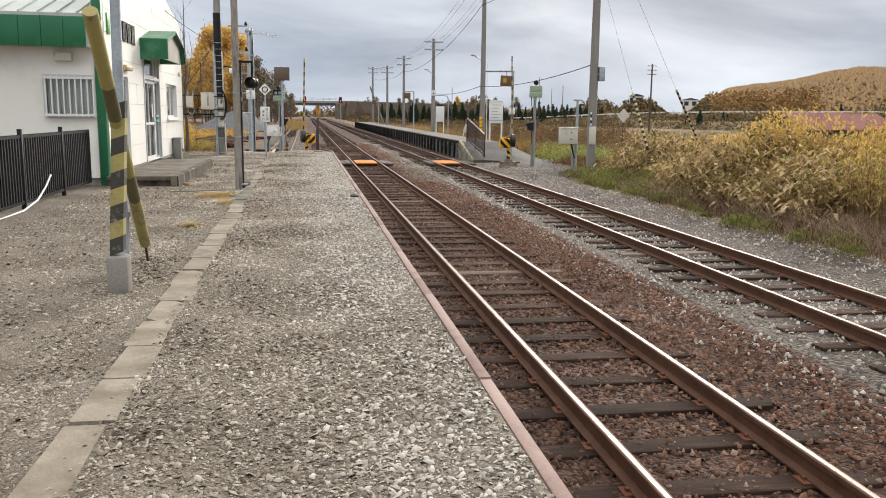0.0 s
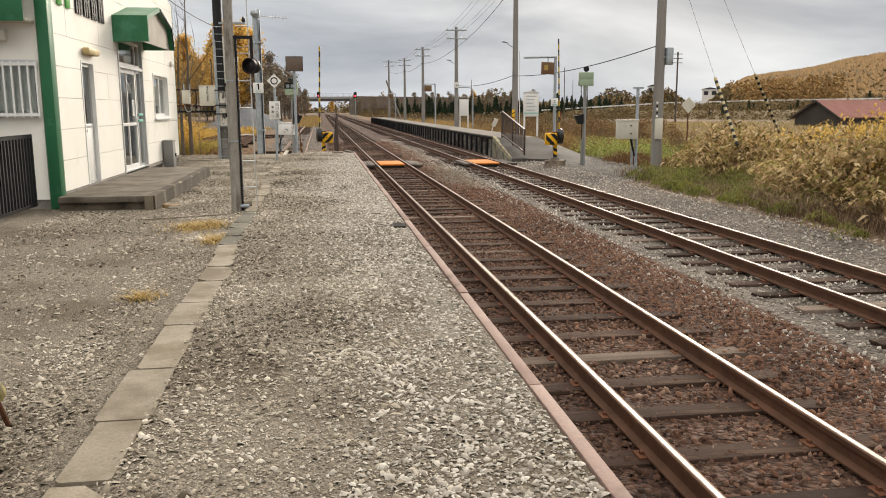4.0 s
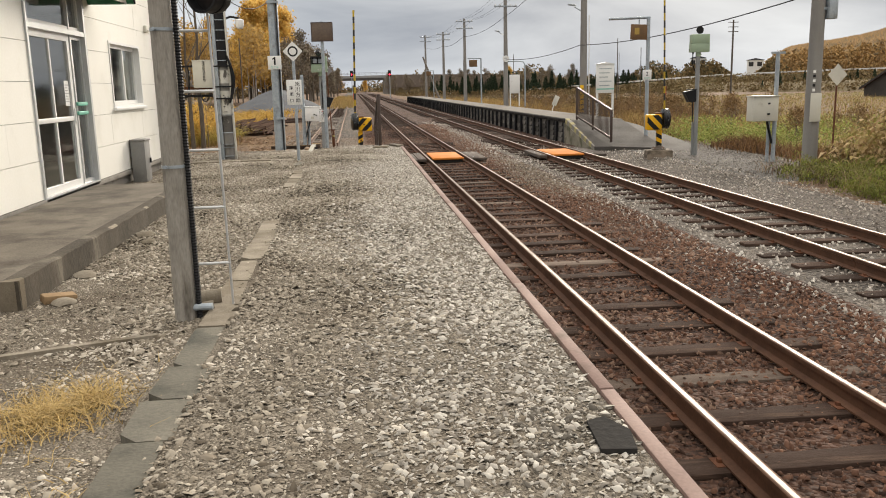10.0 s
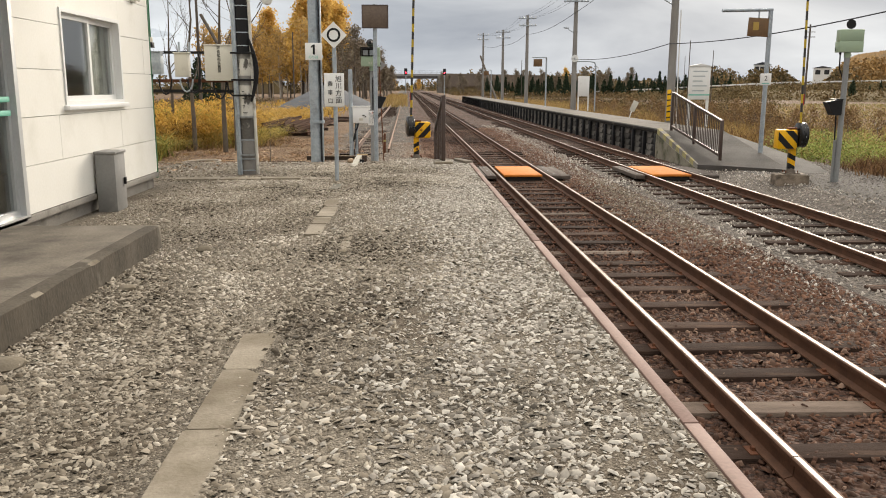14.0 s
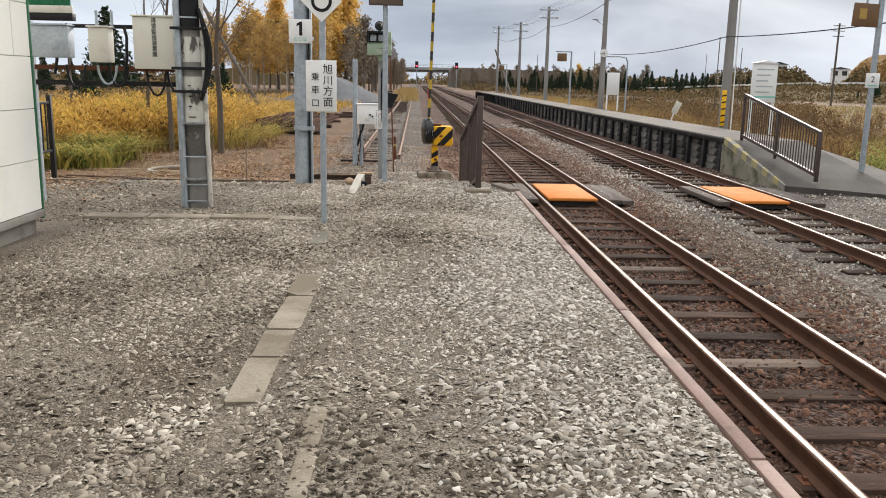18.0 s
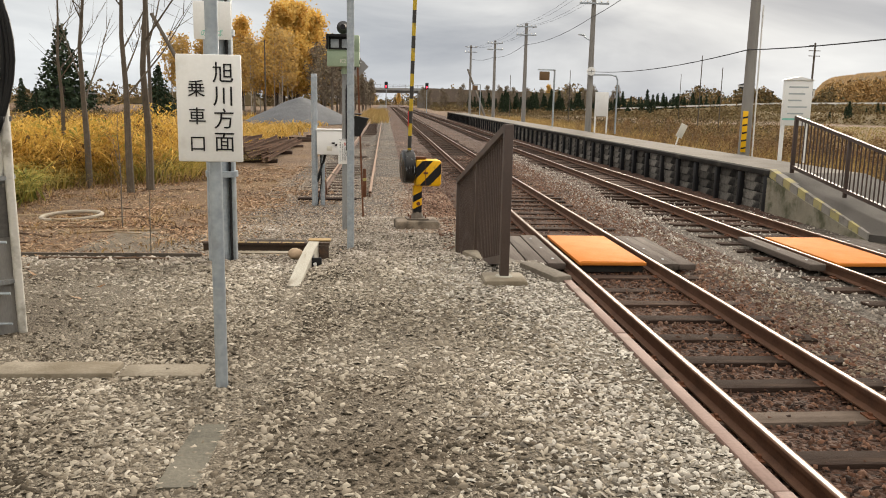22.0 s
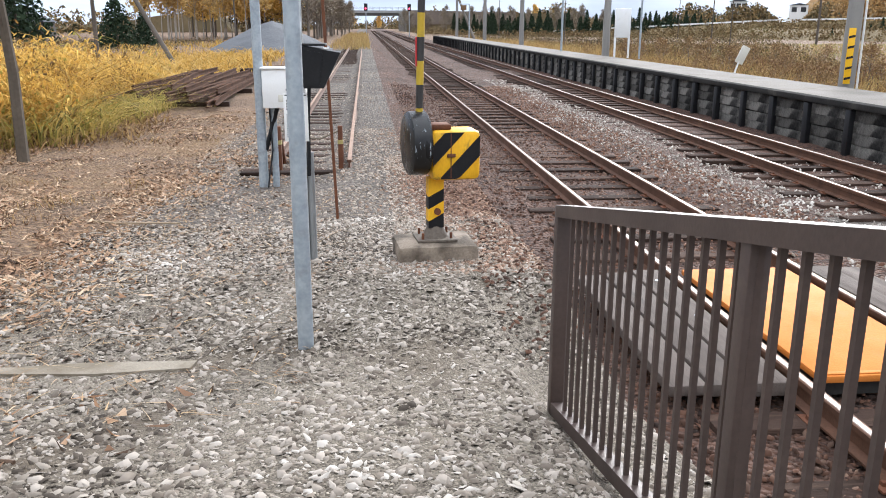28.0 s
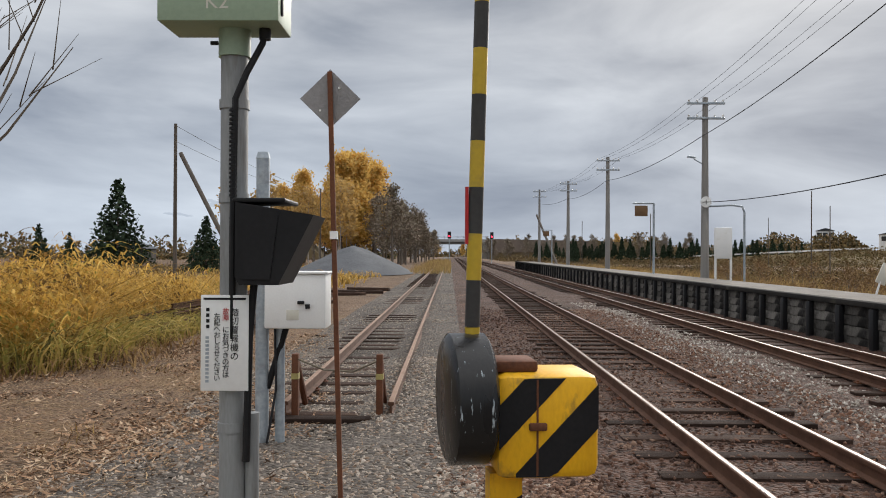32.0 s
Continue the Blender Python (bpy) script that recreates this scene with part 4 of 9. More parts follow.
    inner = [(20.36, 2.52), (20.36, 2.92), (21.55, 3.18), (22.70, 2.94), (22.90, 2.54)]
    for k in range(4):
        (ya, za), (yb, zb), (yc, zc), (yd, zd) = prof[k], prof[k + 1], inner[k + 1], inner[k]
        part("awning_roof", Shape().prism([(ya, za), (yb, zb), (yc, zc), (yd, zd)], x1 + 0.004, x1 + 0.62, "x"), GREEN, t)
    part("awning_front", Shape().prism(inner, x1 + 0.50, x1 + 0.53, "x"), mat("beige_panel", (0.42, 0.39, 0.34), None, 2, 40, 0.7), t, "beige board in the awning's front")
    part("awning_light_trim", Shape().prism([(21.55, 3.20), (22.71, 2.95), (22.92, 2.54), (22.96, 2.54), (22.75, 2.97), (21.55, 3.235)], x1 + 0.62, x1 + 0.64, "x"), BLACK, t)
    # name letters on the wall: one emblem and dark characters, as plain strokes
    for k in range(2):
        part("emblem_stroke", Shape().box(x1 + 0.004, x1 + 0.03, 17.05 + 0.42 * k, 17.25 + 0.42 * k, 2.78, 3.18, 0.06), mat("leaf_green_plate", (0.10, 0.42, 0.08), None, 3, 40, 0.4), t)
    for k in range(4):
        yy = 17.98 + 0.45 * k
        for j in range(3):
            part("letter_stroke", Shape().box(x1 + 0.004, x1 + 0.028, yy + 0.125 * j, yy + 0.07 + 0.125 * j, 2.76, 3.17), BLACK, t)
        for zz in (2.84, 2.98, 3.1):
            part("letter_stroke", Shape().box(x1 + 0.003, x1 + 0.024, yy, yy + 0.32, zz, zz + 0.035), BLACK, t)
    return t


building()


def entrance_step():
    t = thing("entrance_step", (0, 0, 0), "worn concrete step along the station wall, its edge chipped", "step")
    part("step_slab", Shape().box(-3.70, -2.52, 16.25, 22.2, 0.03, 0.118, 0.012), STEP, t)
    part("step_base", Shape().box(-3.70, -2.50, 16.30, 22.15, -0.3, 0.03), mat("mossy_concrete", (0.17, 0.14, 0.105), (0.085, 0.07, 0.052), 3, 50, 0.95, bump=0.6, dirt=(0.035, 0.03, 0.02), dirt_scale=2.5, dirt_at=(0.45, 0.65)), t)
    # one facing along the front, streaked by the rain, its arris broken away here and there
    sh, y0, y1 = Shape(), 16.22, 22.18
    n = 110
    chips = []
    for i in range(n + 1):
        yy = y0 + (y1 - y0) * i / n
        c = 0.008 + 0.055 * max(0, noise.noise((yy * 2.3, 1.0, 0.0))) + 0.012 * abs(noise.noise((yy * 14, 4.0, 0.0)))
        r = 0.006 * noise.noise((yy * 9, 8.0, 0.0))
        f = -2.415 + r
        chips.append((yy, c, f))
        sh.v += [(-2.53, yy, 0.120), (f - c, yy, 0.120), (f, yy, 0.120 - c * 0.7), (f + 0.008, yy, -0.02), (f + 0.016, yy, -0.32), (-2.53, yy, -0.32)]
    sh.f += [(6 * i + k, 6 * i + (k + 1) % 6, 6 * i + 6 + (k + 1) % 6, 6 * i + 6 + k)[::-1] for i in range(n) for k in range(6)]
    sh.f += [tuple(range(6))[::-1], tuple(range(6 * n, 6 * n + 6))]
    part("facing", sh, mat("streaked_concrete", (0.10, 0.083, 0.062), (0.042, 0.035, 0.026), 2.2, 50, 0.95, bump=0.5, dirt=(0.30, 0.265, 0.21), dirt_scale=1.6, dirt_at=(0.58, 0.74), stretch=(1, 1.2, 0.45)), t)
    # fresh pale breaks along the arris
    run = []
    for yy, c, f in chips + [(99, 0, 0)]:
        if c > 0.022 and yy < 50:
            run.append((yy, c, f))
            continue
        if len(run) > 2:
            br, m = Shape(), len(run)
            for q, d, g in run:
                br.v += [(g - d - 0.003, q, 0.1215), (g + 0.003, q, 0.1215 - d * 0.7), (g - d * 0.5, q, 0.1125 - d * 0.4)]
            br.f += [(3 * i + k, 3 * i + (k + 1) % 3, 3 * i + 3 + (k + 1) % 3, 3 * i + 3 + k)[::-1] for i in range(m - 1) for k in range(3)]
            br.f += [(0, 1, 2)[::-1], (3 * m - 3, 3 * m - 2, 3 * m - 1)]
            part("broken_edge", br, SLAB, t, "pale fresh break along the edge")
        run = []
    part("broken_corner", Shape().prism([(-2.55, 16.21), (-2.46, 16.205), (-2.405, 16.235), (-2.405, 16.31), (-2.43, 16.34), (-2.47, 16.30)], -0.3, 0.1235, "z"), SLAB, t, "whitish broken corner")


entrance_step()
GREYBOX = mat("grey_enamel", (0.24, 0.235, 0.225), (0.20, 0.195, 0.185), 3, 40, 0.6, bump=0.08, dirt=(0.30, 0.29, 0.27), dirt_scale=5)
meter = thing("meter_box", (-3.60, 24.45, -0.09), "grey metal box standing against the station wall", "box")
part("case", Shape().box(-0.12, 0.10, -0.17, 0.17, 0, 0.66, 0.012), GREYBOX, meter)
part("lid", Shape().box(-0.13, 0.115, -0.18, 0.18, 0.66, 0.69, 0.008), GREYBOX, meter)
part("latch", Shape().box(0.10, 0.125, 0.08, 0.12, 0.30, 0.38, 0.005), BLACK, meter)

# ---- lettering ----
def letters(txt, size, parent, at, material, spacing=1.0, thick=0.002):
    """Flat raised lettering, its lines from top to bottom, facing along its own z."""
    rows = txt.split("\n")
    if len(rows) > 1:
        for i, row in enumerate(rows):
            letters(row, size, parent, at @ Matrix.Translation((0, ((len(rows) - 1) / 2 - i) * size * spacing, 0)), material, 1.0, thick)
        return None
    cu = bpy.data.curves.new("lettering", "FONT")
    cu.body, cu.size, cu.align_x, cu.align_y, cu.space_line, cu.extrude = txt, size, "CENTER", "CENTER", spacing, thick
    tmp = bpy.data.objects.new("lettering", cu)
    scene.collection.objects.link(tmp)
    bpy.context.view_layer.update()
    me = bpy.data.meshes.new_from_object(tmp.evaluated_get(bpy.context.evaluated_depsgraph_get()))
    bpy.data.objects.remove(tmp)
    me.materials.clear()
    me.materials.append(material)
    return part("lettering", me, material, parent, "", at)


FACE_S = (90, 0, 0)  # turns lettering to face along -y


def stripes(t, name, r, z0, z1, band, cx=0.0, cy=0.0, first=0, n=14, tilt=None, width=None):
    """A staff banded in yellow and black, each band a part."""
    z, k = z0, first
    while z < z1 - 1e-4:
        e = min(z1, z + band)
        sh = Shape()
        if width:
            sh.box(cx - width, cx + width, cy - width, cy + width, z, e, 0.008)
        else:
            sh.cyl((cx, cy, z), (cx, cy, e), r, n=n)
        if tilt:
            sh.moved(tilt)
        part(name, sh, (BOOM_Y if k % 2 else BOOM_B) if name == "boom_band" else YELLOW if k % 2 else BLACK, t)
        z, k = e, k + 1


# ---- beginning of the platform: striped guard post, steel pole, guy guard ----
FADED = mat("faded_yellow_paint", (0.42, 0.36, 0.13), (0.30, 0.25, 0.10), 5, 50, 0.7, bump=0.2, dirt=(0.12, 0.11, 0.09), dirt_scale=6)
gp = thing("guard_post", (-1.46, 6.68, -0.1), "striped timber guard post, paint worn, in a grey stub", "post")
part("stub", Shape().box(-0.085, 0.075, -0.08, 0.08, -0.05, 0.32, 0.02), CONCRETE, gp)
for k in range(9):
    a, w = 0.32 + 0.128 * k, 0.05
    x0, x1 = -0.01 + 0.06 * (a - 0.3), -0.01 + 0.06 * (a - 0.17)
    part("painted_band", Shape().prism([(x0 - w, a), (x0 + w, a + 0.035), (x1 + w, a + 0.163), (x1 - w, a + 0.128)], -0.05, 0.05, "y"), FADED if k % 2 else mat("worn_black_paint", (0.04, 0.038, 0.035), (0.075, 0.07, 0.06), 7, 60, 0.8, bump=0.2, dirt=(0.22, 0.20, 0.15), dirt_scale=9, dirt_at=(0.56, 0.66)), gp)
sp = thing("steel_pole", (-1.59, 7.48, -0.08), "thin galvanised steel pole", "pole")
part("shaft", Shape().cyl((0, 0, -0.1), (0.06, 0, 5.2), 0.045, 0.04, 14), STEEL, sp)
for z in (0.5, 2.4):
    part("clamp", Shape().cyl((0.01, 0, z), (0.01, 0, z + 0.05), 0.056, n=14), STEEL, sp)
gg = thing("guy_guard", (-1.50, 8.10, -0.08), "leaning faded yellow guy-wire guard", "guy wire")
part("anchor_rod", Shape().cyl((0, 0, -0.1), (0.012, -0.22, 0.2), 0.012, n=8), RUST, gg)
for k in range(8):
    a, b = 0.10 + 0.9 * k / 8, 0.10 + 0.9 * (k + 1) / 8
    p = lambda s: (0.12 * s, -2.25 * s, 2.05 * s)
    part("guard_section", Shape().cyl(p(a), p(b), 0.05, n=12), FADED if k not in (2, 5) else mat("worn_olive_paint", (0.16, 0.14, 0.07), None, 5, 50, 0.8, bump=0.2), gg)


# black iron fence beside the house
def yard_fence():
    t = thing("yard_fence", (-4.0, 8.6, -0.1), "black iron picket fence beside the station house", "fence")
    pk = Shape().box(-0.016, 0.016, -0.018, 0.018, 0.10, 1.08).mesh("picket", BLACK)
    ps = Shape().box(-0.03, 0.03, -0.03, 0.03, -0.05, 1.16, 0.006).mesh("post", BLACK)
    n = int(7.7 / 0.11)
    for i in range(n + 1):
        if i % 18 == 0:
            part("post", ps, None, t, "", pose(0, i * 0.11, 0))
        else:
            part("picket", pk, None, t, "", pose(0, i * 0.11, 0))
    for z in (0.12, 1.05):
        part("rail", Shape().box(-0.016, 0.016, 0, n * 0.11, z - 0.02, z + 0.02), BLACK, t)
    return t


yard_fence()
hose = [(-3.93, 11.0, -0.08), (-3.9, 12.2, -0.06), (-3.92, 12.9, 0.02), (-3.94, 13.4, 0.18), (-3.95, 13.7, 0.33)]
solid("white_hose", Shape().tube(hose, 0.014, 8), WHITE, "thin white hose hung on the yard fence", "hose")


# ---- lamp post with its round hooded lamp ----
lp = thing("lamp_post", (-1.26, 15.8, -0.08), "grey steel lamp post with a black bracket and round hooded lamp", "lamp post")
part("shaft", Shape().cyl((0, 0, -0.1), (0.0, 0, 4.6), 0.068, 0.060, 18), SHAFT, lp)
part("cable_pipe", Shape().lathe([(0.015 if k % 2 else 0.020, 0.009 * k) for k in range(262)], 8, (0.085, -0.01, 0.0)), BLACK, lp, "ribbed black conduit")
for z in (0.95, 1.75):
    part("strap", Shape().cyl((0.0, 0, z), (0.0, 0, z + 0.018), 0.070, n=18), STEEL, lp)
    part("strap_bolt", Shape().cyl((-0.03, -0.085, z + 0.01), (-0.03, -0.06, z + 0.01), 0.010, n=8), STEEL, lp)
part("bracket", Shape().box(0.03, 0.31, -0.03, 0.03, 2.30, 2.34).box(0.27, 0.31, -0.03, 0.03, 2.05, 2.30).box(0.07, 0.10, -0.03, 0.03, 2.14, 2.30), BLACK, lp)
lamp = part("lamp_head", Shape().lathe([(0.024, 0.16), (0.077, 0.15), (0.093, 0.12), (0.096, -0.016), (0.104, -0.02), (0.104, -0.04), (0.091, -0.04), (0.085, 0.024)], 24).moved(pose(0.26, 0.02, 1.95, -90, 0, -28)), BLACK, lp, "black round lamp housing")
part("lens", Shape().lathe([(0.004, 0.036), (0.084, 0.036), (0.084, 0.024), (0.05, 0.013), (0.004, 0.008)], 22).moved(pose(0.26, 0.02, 1.95, -90, 0, -28)), mat("dark_lens", (0.022, 0.02, 0.02), None, 3, 30, 0.15, bump=0), lamp)
part("hood_ring", Shape().lathe([(0.094, 0.056), (0.100, 0.06), (0.100, 0.076), (0.094, 0.08)], 24).moved(pose(0.26, 0.02, 1.95, -90, 0, -28)), BLACK, lamp)
part("lamp_hook", Shape().tube([(0.29, 0, 2.05), (0.29, 0, 2.02)], 0.02, 8), BLACK, lp)
for z in (2.5, 2.95):
    part("crossbar", Shape().box(-0.12, 0.22, -0.02, 0.02, z - 0.012, z + 0.012), STEEL, lp)
    part("insulator", Shape().lathe([(0.015, 0), (0.03, 0.02), (0.02, 0.05), (0.012, 0.07)], 10, (0.2, 0, z + 0.012)), BLACK, lp)
part("ground_clip", Shape().cyl((0.05, -0.02, 0.08), (0.17, -0.02, 0.08), 0.022, n=10), STEEL, lp)
for a, b, yy, r, z in ((-1.23, -1.075, 16.02, 0.058, -0.015), (-1.20, -1.10, 15.86, 0.036, -0.03)):
    solid("pipe_stub", Shape().cyl((a, yy, z), (b, yy + 0.02, z + 0.01), r, r * 0.96, 18), SLAB, "short broken piece of concrete pipe by the lamp post", "rubble", "", "broken pipes")
ld = thing("wire_ladder", (-1.09, 15.95, -0.06), "narrow pale steel ladder fixed beside the lamp post", "ladder")
part("ladder_side", Shape().cyl((0.1, 0.0, -0.05), (0.06, 0.0, 3.0), 0.008, n=8), ALU, ld)
for k in range(8):
    part("ladder_rung", Shape().cyl((-0.10, -0.01, 0.30 + 0.36 * k), (0.1 - 0.005 * k, 0, 0.30 + 0.36 * k), 0.009, n=8), ALU, ld)

# ---- pylon of the power supply with its boxes ----
PEELED_PIPE = mat("dirty_white_pipe", (0.62, 0.60, 0.55), (0.50, 0.48, 0.43), 4, 60, 0.6, bump=0.1, dirt=(0.28, 0.26, 0.22), dirt_scale=5, dirt_at=(0.52, 0.66))
py = thing("service_pole", (-2.785, 28.33, -0.12), "concrete service pole wrapped in cables, pipes and black bands", "utility pole")
part("shaft", Shape().cyl((0, 0, -0.2), (-0.03, 0, 7.4), 0.125, 0.10, 20), POLE_CON, py)
part("pipe", Shape().cyl((-0.14, -0.06, -0.1), (-0.15, -0.06, 3.6), 0.03, n=12), STEEL, py)
part("pipe", Shape().cyl((-0.10, -0.12, -0.1), (-0.12, -0.12, 3.3), 0.022, n=12), STEEL, py)
part("pipe", Shape().cyl((0.15, -0.05, -0.1), (0.10, -0.06, 3.4), 0.025, n=12), PEELED_PIPE, py)
part("black_sleeve", Shape().cyl((-0.02, 0.0, 1.95), (-0.03, 0, 4.6), 0.132, 0.12, 20), BLACK, py)
for k in range(9):
    part("cable_tie", Shape().cyl((-0.03, 0, 2.05 + 0.2 * k), (-0.03, 0, 2.065 + 0.2 * k), 0.140, n=16), STEEL, py)
for z in (0.35, 0.95, 1.28, 1.52, 1.93):
    part("band", Shape().box(-0.19, 0.17, -0.155, -0.135, z, z + 0.03, 0.004).cyl((-0.01, -0.01, z), (-0.01, -0.01, z + 0.028), 0.15, n=18) if z > 1 else Shape().cyl((-0.01, -0.02, z), (-0.01, -0.02, z + 0.022), 0.152, n=18), BLACK if z > 1 else GREYPOST, py)
PEELED = mat("peeling_white_paint", (0.60, 0.585, 0.53), (0.46, 0.44, 0.39), 3, 50, 0.75, bump=0.3, dirt=(0.10, 0.092, 0.08), dirt_scale=5.5, dirt_at=(0.54, 0.60), stretch=(1.3, 1.3, 0.5))
part("warning_plate", Shape().cyl((0, 0, 0.95), (0, 0, 1.45), 0.129, n=18), PEELED, py, "peeling white painted sleeve")
part("stained_sleeve", Shape().cyl((0, 0, 0.62), (0, 0, 0.93), 0.1285, n=18), mat("sooty_concrete", (0.13, 0.122, 0.11), (0.07, 0.065, 0.06), 4, 50, 0.9, bump=0.4, dirt=(0.32, 0.30, 0.27), dirt_scale=6, dirt_at=(0.6, 0.7)), py, "dark stained concrete")
part("warning_plate", Shape().cyl((0, 0, 1.60), (0, 0, 1.86), 0.129, n=18), PEELED, py, "peeling white painted sleeve")
for k, w in enumerate((0.07, 0.035, 0.05, 0.03)):
    part("plate_mark", Shape().box(-0.03, -0.03 + w, -0.136, -0.129, 1.02 + 0.11 * k, 1.032 + 0.11 * k), BLACK, py)
for z in (0.60, 0.30, 0.12):
    part("step_iron", Shape().cyl((-0.09, -0.135, z), (0.13, -0.135, z), 0.008, n=8), STEEL, py)
for k, (a, r) in enumerate(((0.07, 0.30), (0.10, 0.22), (0.12, 0.2))):
    loop = [(0.10 + a * math.sin(s * math.pi), -0.10, 1.20 + 0.95 * s) for s in np.linspace(0, 1, 10)]
    part("cable_loop", Shape().tube(loop, 0.016, 8), BLACK, py)
cc = part("camera_arm", Shape().tube([(0.05, 0, 2.86), (0.22, -0.05, 2.92), (0.40, -0.08, 2.88)], 0.022, 8), BLACK, py)
part("dome", Shape().lathe([(0.01, -0.13), (0.06, -0.115), (0.085, -0.06), (0.09, 0.0), (0.085, 0.05), (0.03, 0.07)], 18, (0.40, -0.08, 2.80)), WHITE, cc, "white dome camera")

rk = thing("cabinet_rack", (-3.6, 28.5, -0.12), "steel rack of cream electric boxes and black cables", "electric cabinet")
for z in (1.36, 1.52):
    part("rack_beam", Shape().box(-2.4, 0.85, -0.02, 0.02, z - 0.025, z + 0.025), RUST if z > 1.4 else BLACK, rk)
part("rack_beam", Shape().box(-2.4, 0.85, -0.02, 0.02, 1.94, 1.98), BLACK, rk)
for x in (-2.3, -0.95):
    part("rack_post", Shape().box(x - 0.025, x + 0.025, -0.025, 0.025, -0.1, 2.0), STEEL, rk)
for x0, x1, z0, z1, m in ((0.20, 0.66, 1.52, 2.06, CREAM), (-0.27, -0.06, 1.58, 1.94, CREAM), (-1.6, -0.48, 1.62, 1.95, STEEL)):
    b = part("cabinet", Shape().box(x0, x1, -0.20, -0.022, z0, z1, 0.012), m, rk)
    part("cabinet_lid", Shape().box(x0 - 0.012, x1 + 0.012, -0.215, -0.02, z1, z1 + 0.018, 0.004), m, b)
    if x0 == 0.20:
        letters("降\n雪\n監\n視\n装\n置\n盤", 0.058, b, pose(0.425, -0.2015, 1.845, *FACE_S), BLACK, 1.0)
for x, z, d in ((0.30, 1.5, 0.26), (0.52, 1.5, 0.22), (-0.10, 1.55, 0.22), (-0.22, 1.55, 0.20), (-0.55, 1.55, 0.24)):
    loop = [(x + 0.10 * (1 - math.cos(s * math.pi)), -0.10, z - d * math.sin(s * math.pi)) for s in np.linspace(0, 1, 9)]
    part("cable_loop", Shape().tube(loop, 0.013, 8), BLACK if d > 0.21 else STEEL, rk)
for x in (0.08, -0.66):
    loop = [(x, -0.1, 1.95), (x + 0.03, -0.12, 1.85), (x + 0.02, -0.12, 1.6), (x - 0.02, -0.1, 1.45)]
    part("cable", Shape().tube(loop, 0.016, 8), BLACK, rk)
part("conduit", Shape().cyl((-0.22, -0.06, 1.94), (-0.22, -0.06, 2.12), 0.016, n=8), STEEL, rk)
part("conduit", Shape().cyl((-0.06, -0.06, 1.94), (-0.06, -0.06, 2.12), 0.016, n=8), STEEL, rk)

# green sheeted lean-to and a dark fence beyond the corner of the house
lt = thing("lean_to", (-5.45, 30.0, ground_z(-5.45, 30.0)), "green corrugated lean-to on dark posts behind the house", "shed")
wave = [(-0.75 + 0.03 * k, 0.012 * (1 if k % 2 else -1)) for k in range(51)]
part("green_sheet", Shape().prism([(x, y - 0.004) for x, y in wave] + [(x, y + 0.004) for x, y in wave[::-1]], 2.16, 3.3, "z"), GREEN, lt)
part("beam", Shape().box(-0.78, 0.78, -0.06, 0.06, 2.06, 2.15, 0.006), BLACK, lt)
part("fascia", Shape().box(-0.78, 0.78, -0.05, -0.02, 2.15, 2.24, 0.004), CREAM, lt)
for x in (-0.68, 0.10):
    part("post", Shape().box(x - 0.05, x + 0.05, -0.05, 0.05, -0.1, 2.06, 0.006), BLACK, lt)
fb = thing("bar_fence", (-6.4, 32.3, -0.08), "short dark steel bar fence beside the house", "fence")
for z in (0.14, 0.92):
    part("fence_rail", Shape().box(-0.02, 0.02, -0.8, 0.8, z, z + 0.04, 0.004), BLACK, fb)
for y in (-0.8, 0.8):
    part("fence_post", Shape().box(-0.035, 0.035, y - 0.035, y + 0.035, -0.6, 1.06, 0.005), BLACK, fb)
for k in range(9):
    part("fence_bar", Shape().box(-0.011, 0.011, -0.64 + 0.16 * k - 0.011, -0.64 + 0.16 * k + 0.011, 0.16, 0.94), BLACK, fb)

# ---- platform number post with its aerial ----
p1 = thing("platform_post", (-1.95, 30.75, ground_z(-1.955, 30.75)), "galvanised steel post with a platform number plate and aerial", "post")
part("shaft", Shape().cyl((-0.012, 0, -0.2), (-0.012, 0, 4.35), 0.102, 0.085, 20), STEEL, p1)
part("channel", Shape().box(0.083, 0.135, -0.05, 0.05, -0.1, 4.1, 0.01), STEEL, p1)
for z in (0.75, 1.95, 3.4):
    part("band", Shape().cyl((0.02, 0, z), (0.02, 0, z + 0.05), 0.14, n=18), STEEL, p1)
part("cable", Shape().cyl((0.10, -0.06, 0.0), (0.10, -0.06, 4.0), 0.012, n=8), BLACK, p1)
pl = part("number_plate", Shape().box(-0.15, 0.16, -0.16, -0.145, 1.905, 2.215, 0.006), WHITE, p1)
part("numeral", Shape().prism([(-0.010, 2.005), (0.030, 2.005), (0.030, 2.185), (0.002, 2.185), (-0.044, 2.155), (-0.044, 2.122), (-0.010, 2.142)], -0.1635, -0.1605, "y"), BLACK, pl)
letters("のりば", 0.062, pl, pose(0.0, -0.1615, 1.955, *FACE_S), mat("mint_mark", (0.25, 0.6, 0.5), None, 3, 40, 0.5), 1.0)
part("socket", Shape().box(-0.03, 0.03, -0.13, -0.10, 1.0, 1.08, 0.006), STEEL, p1)
part("speaker", Shape().lathe([(0.13, 0.0), (0.11, 0.06), (0.05, 0.14), (0.04, 0.22)], 16).moved(pose(-0.02, -0.1, 4.28, 90, 0, 0)), STEEL, p1)
part("junction_box", Shape().box(-0.10, 0.12, -0.12, 0.12, 4.15, 4.40, 0.02), STEEL, p1)
ae = part("aerial_boom", Shape().cyl((0.1, 0, 4.22), (0.95, -0.05, 4.14), 0.012, n=8), ALU, p1)
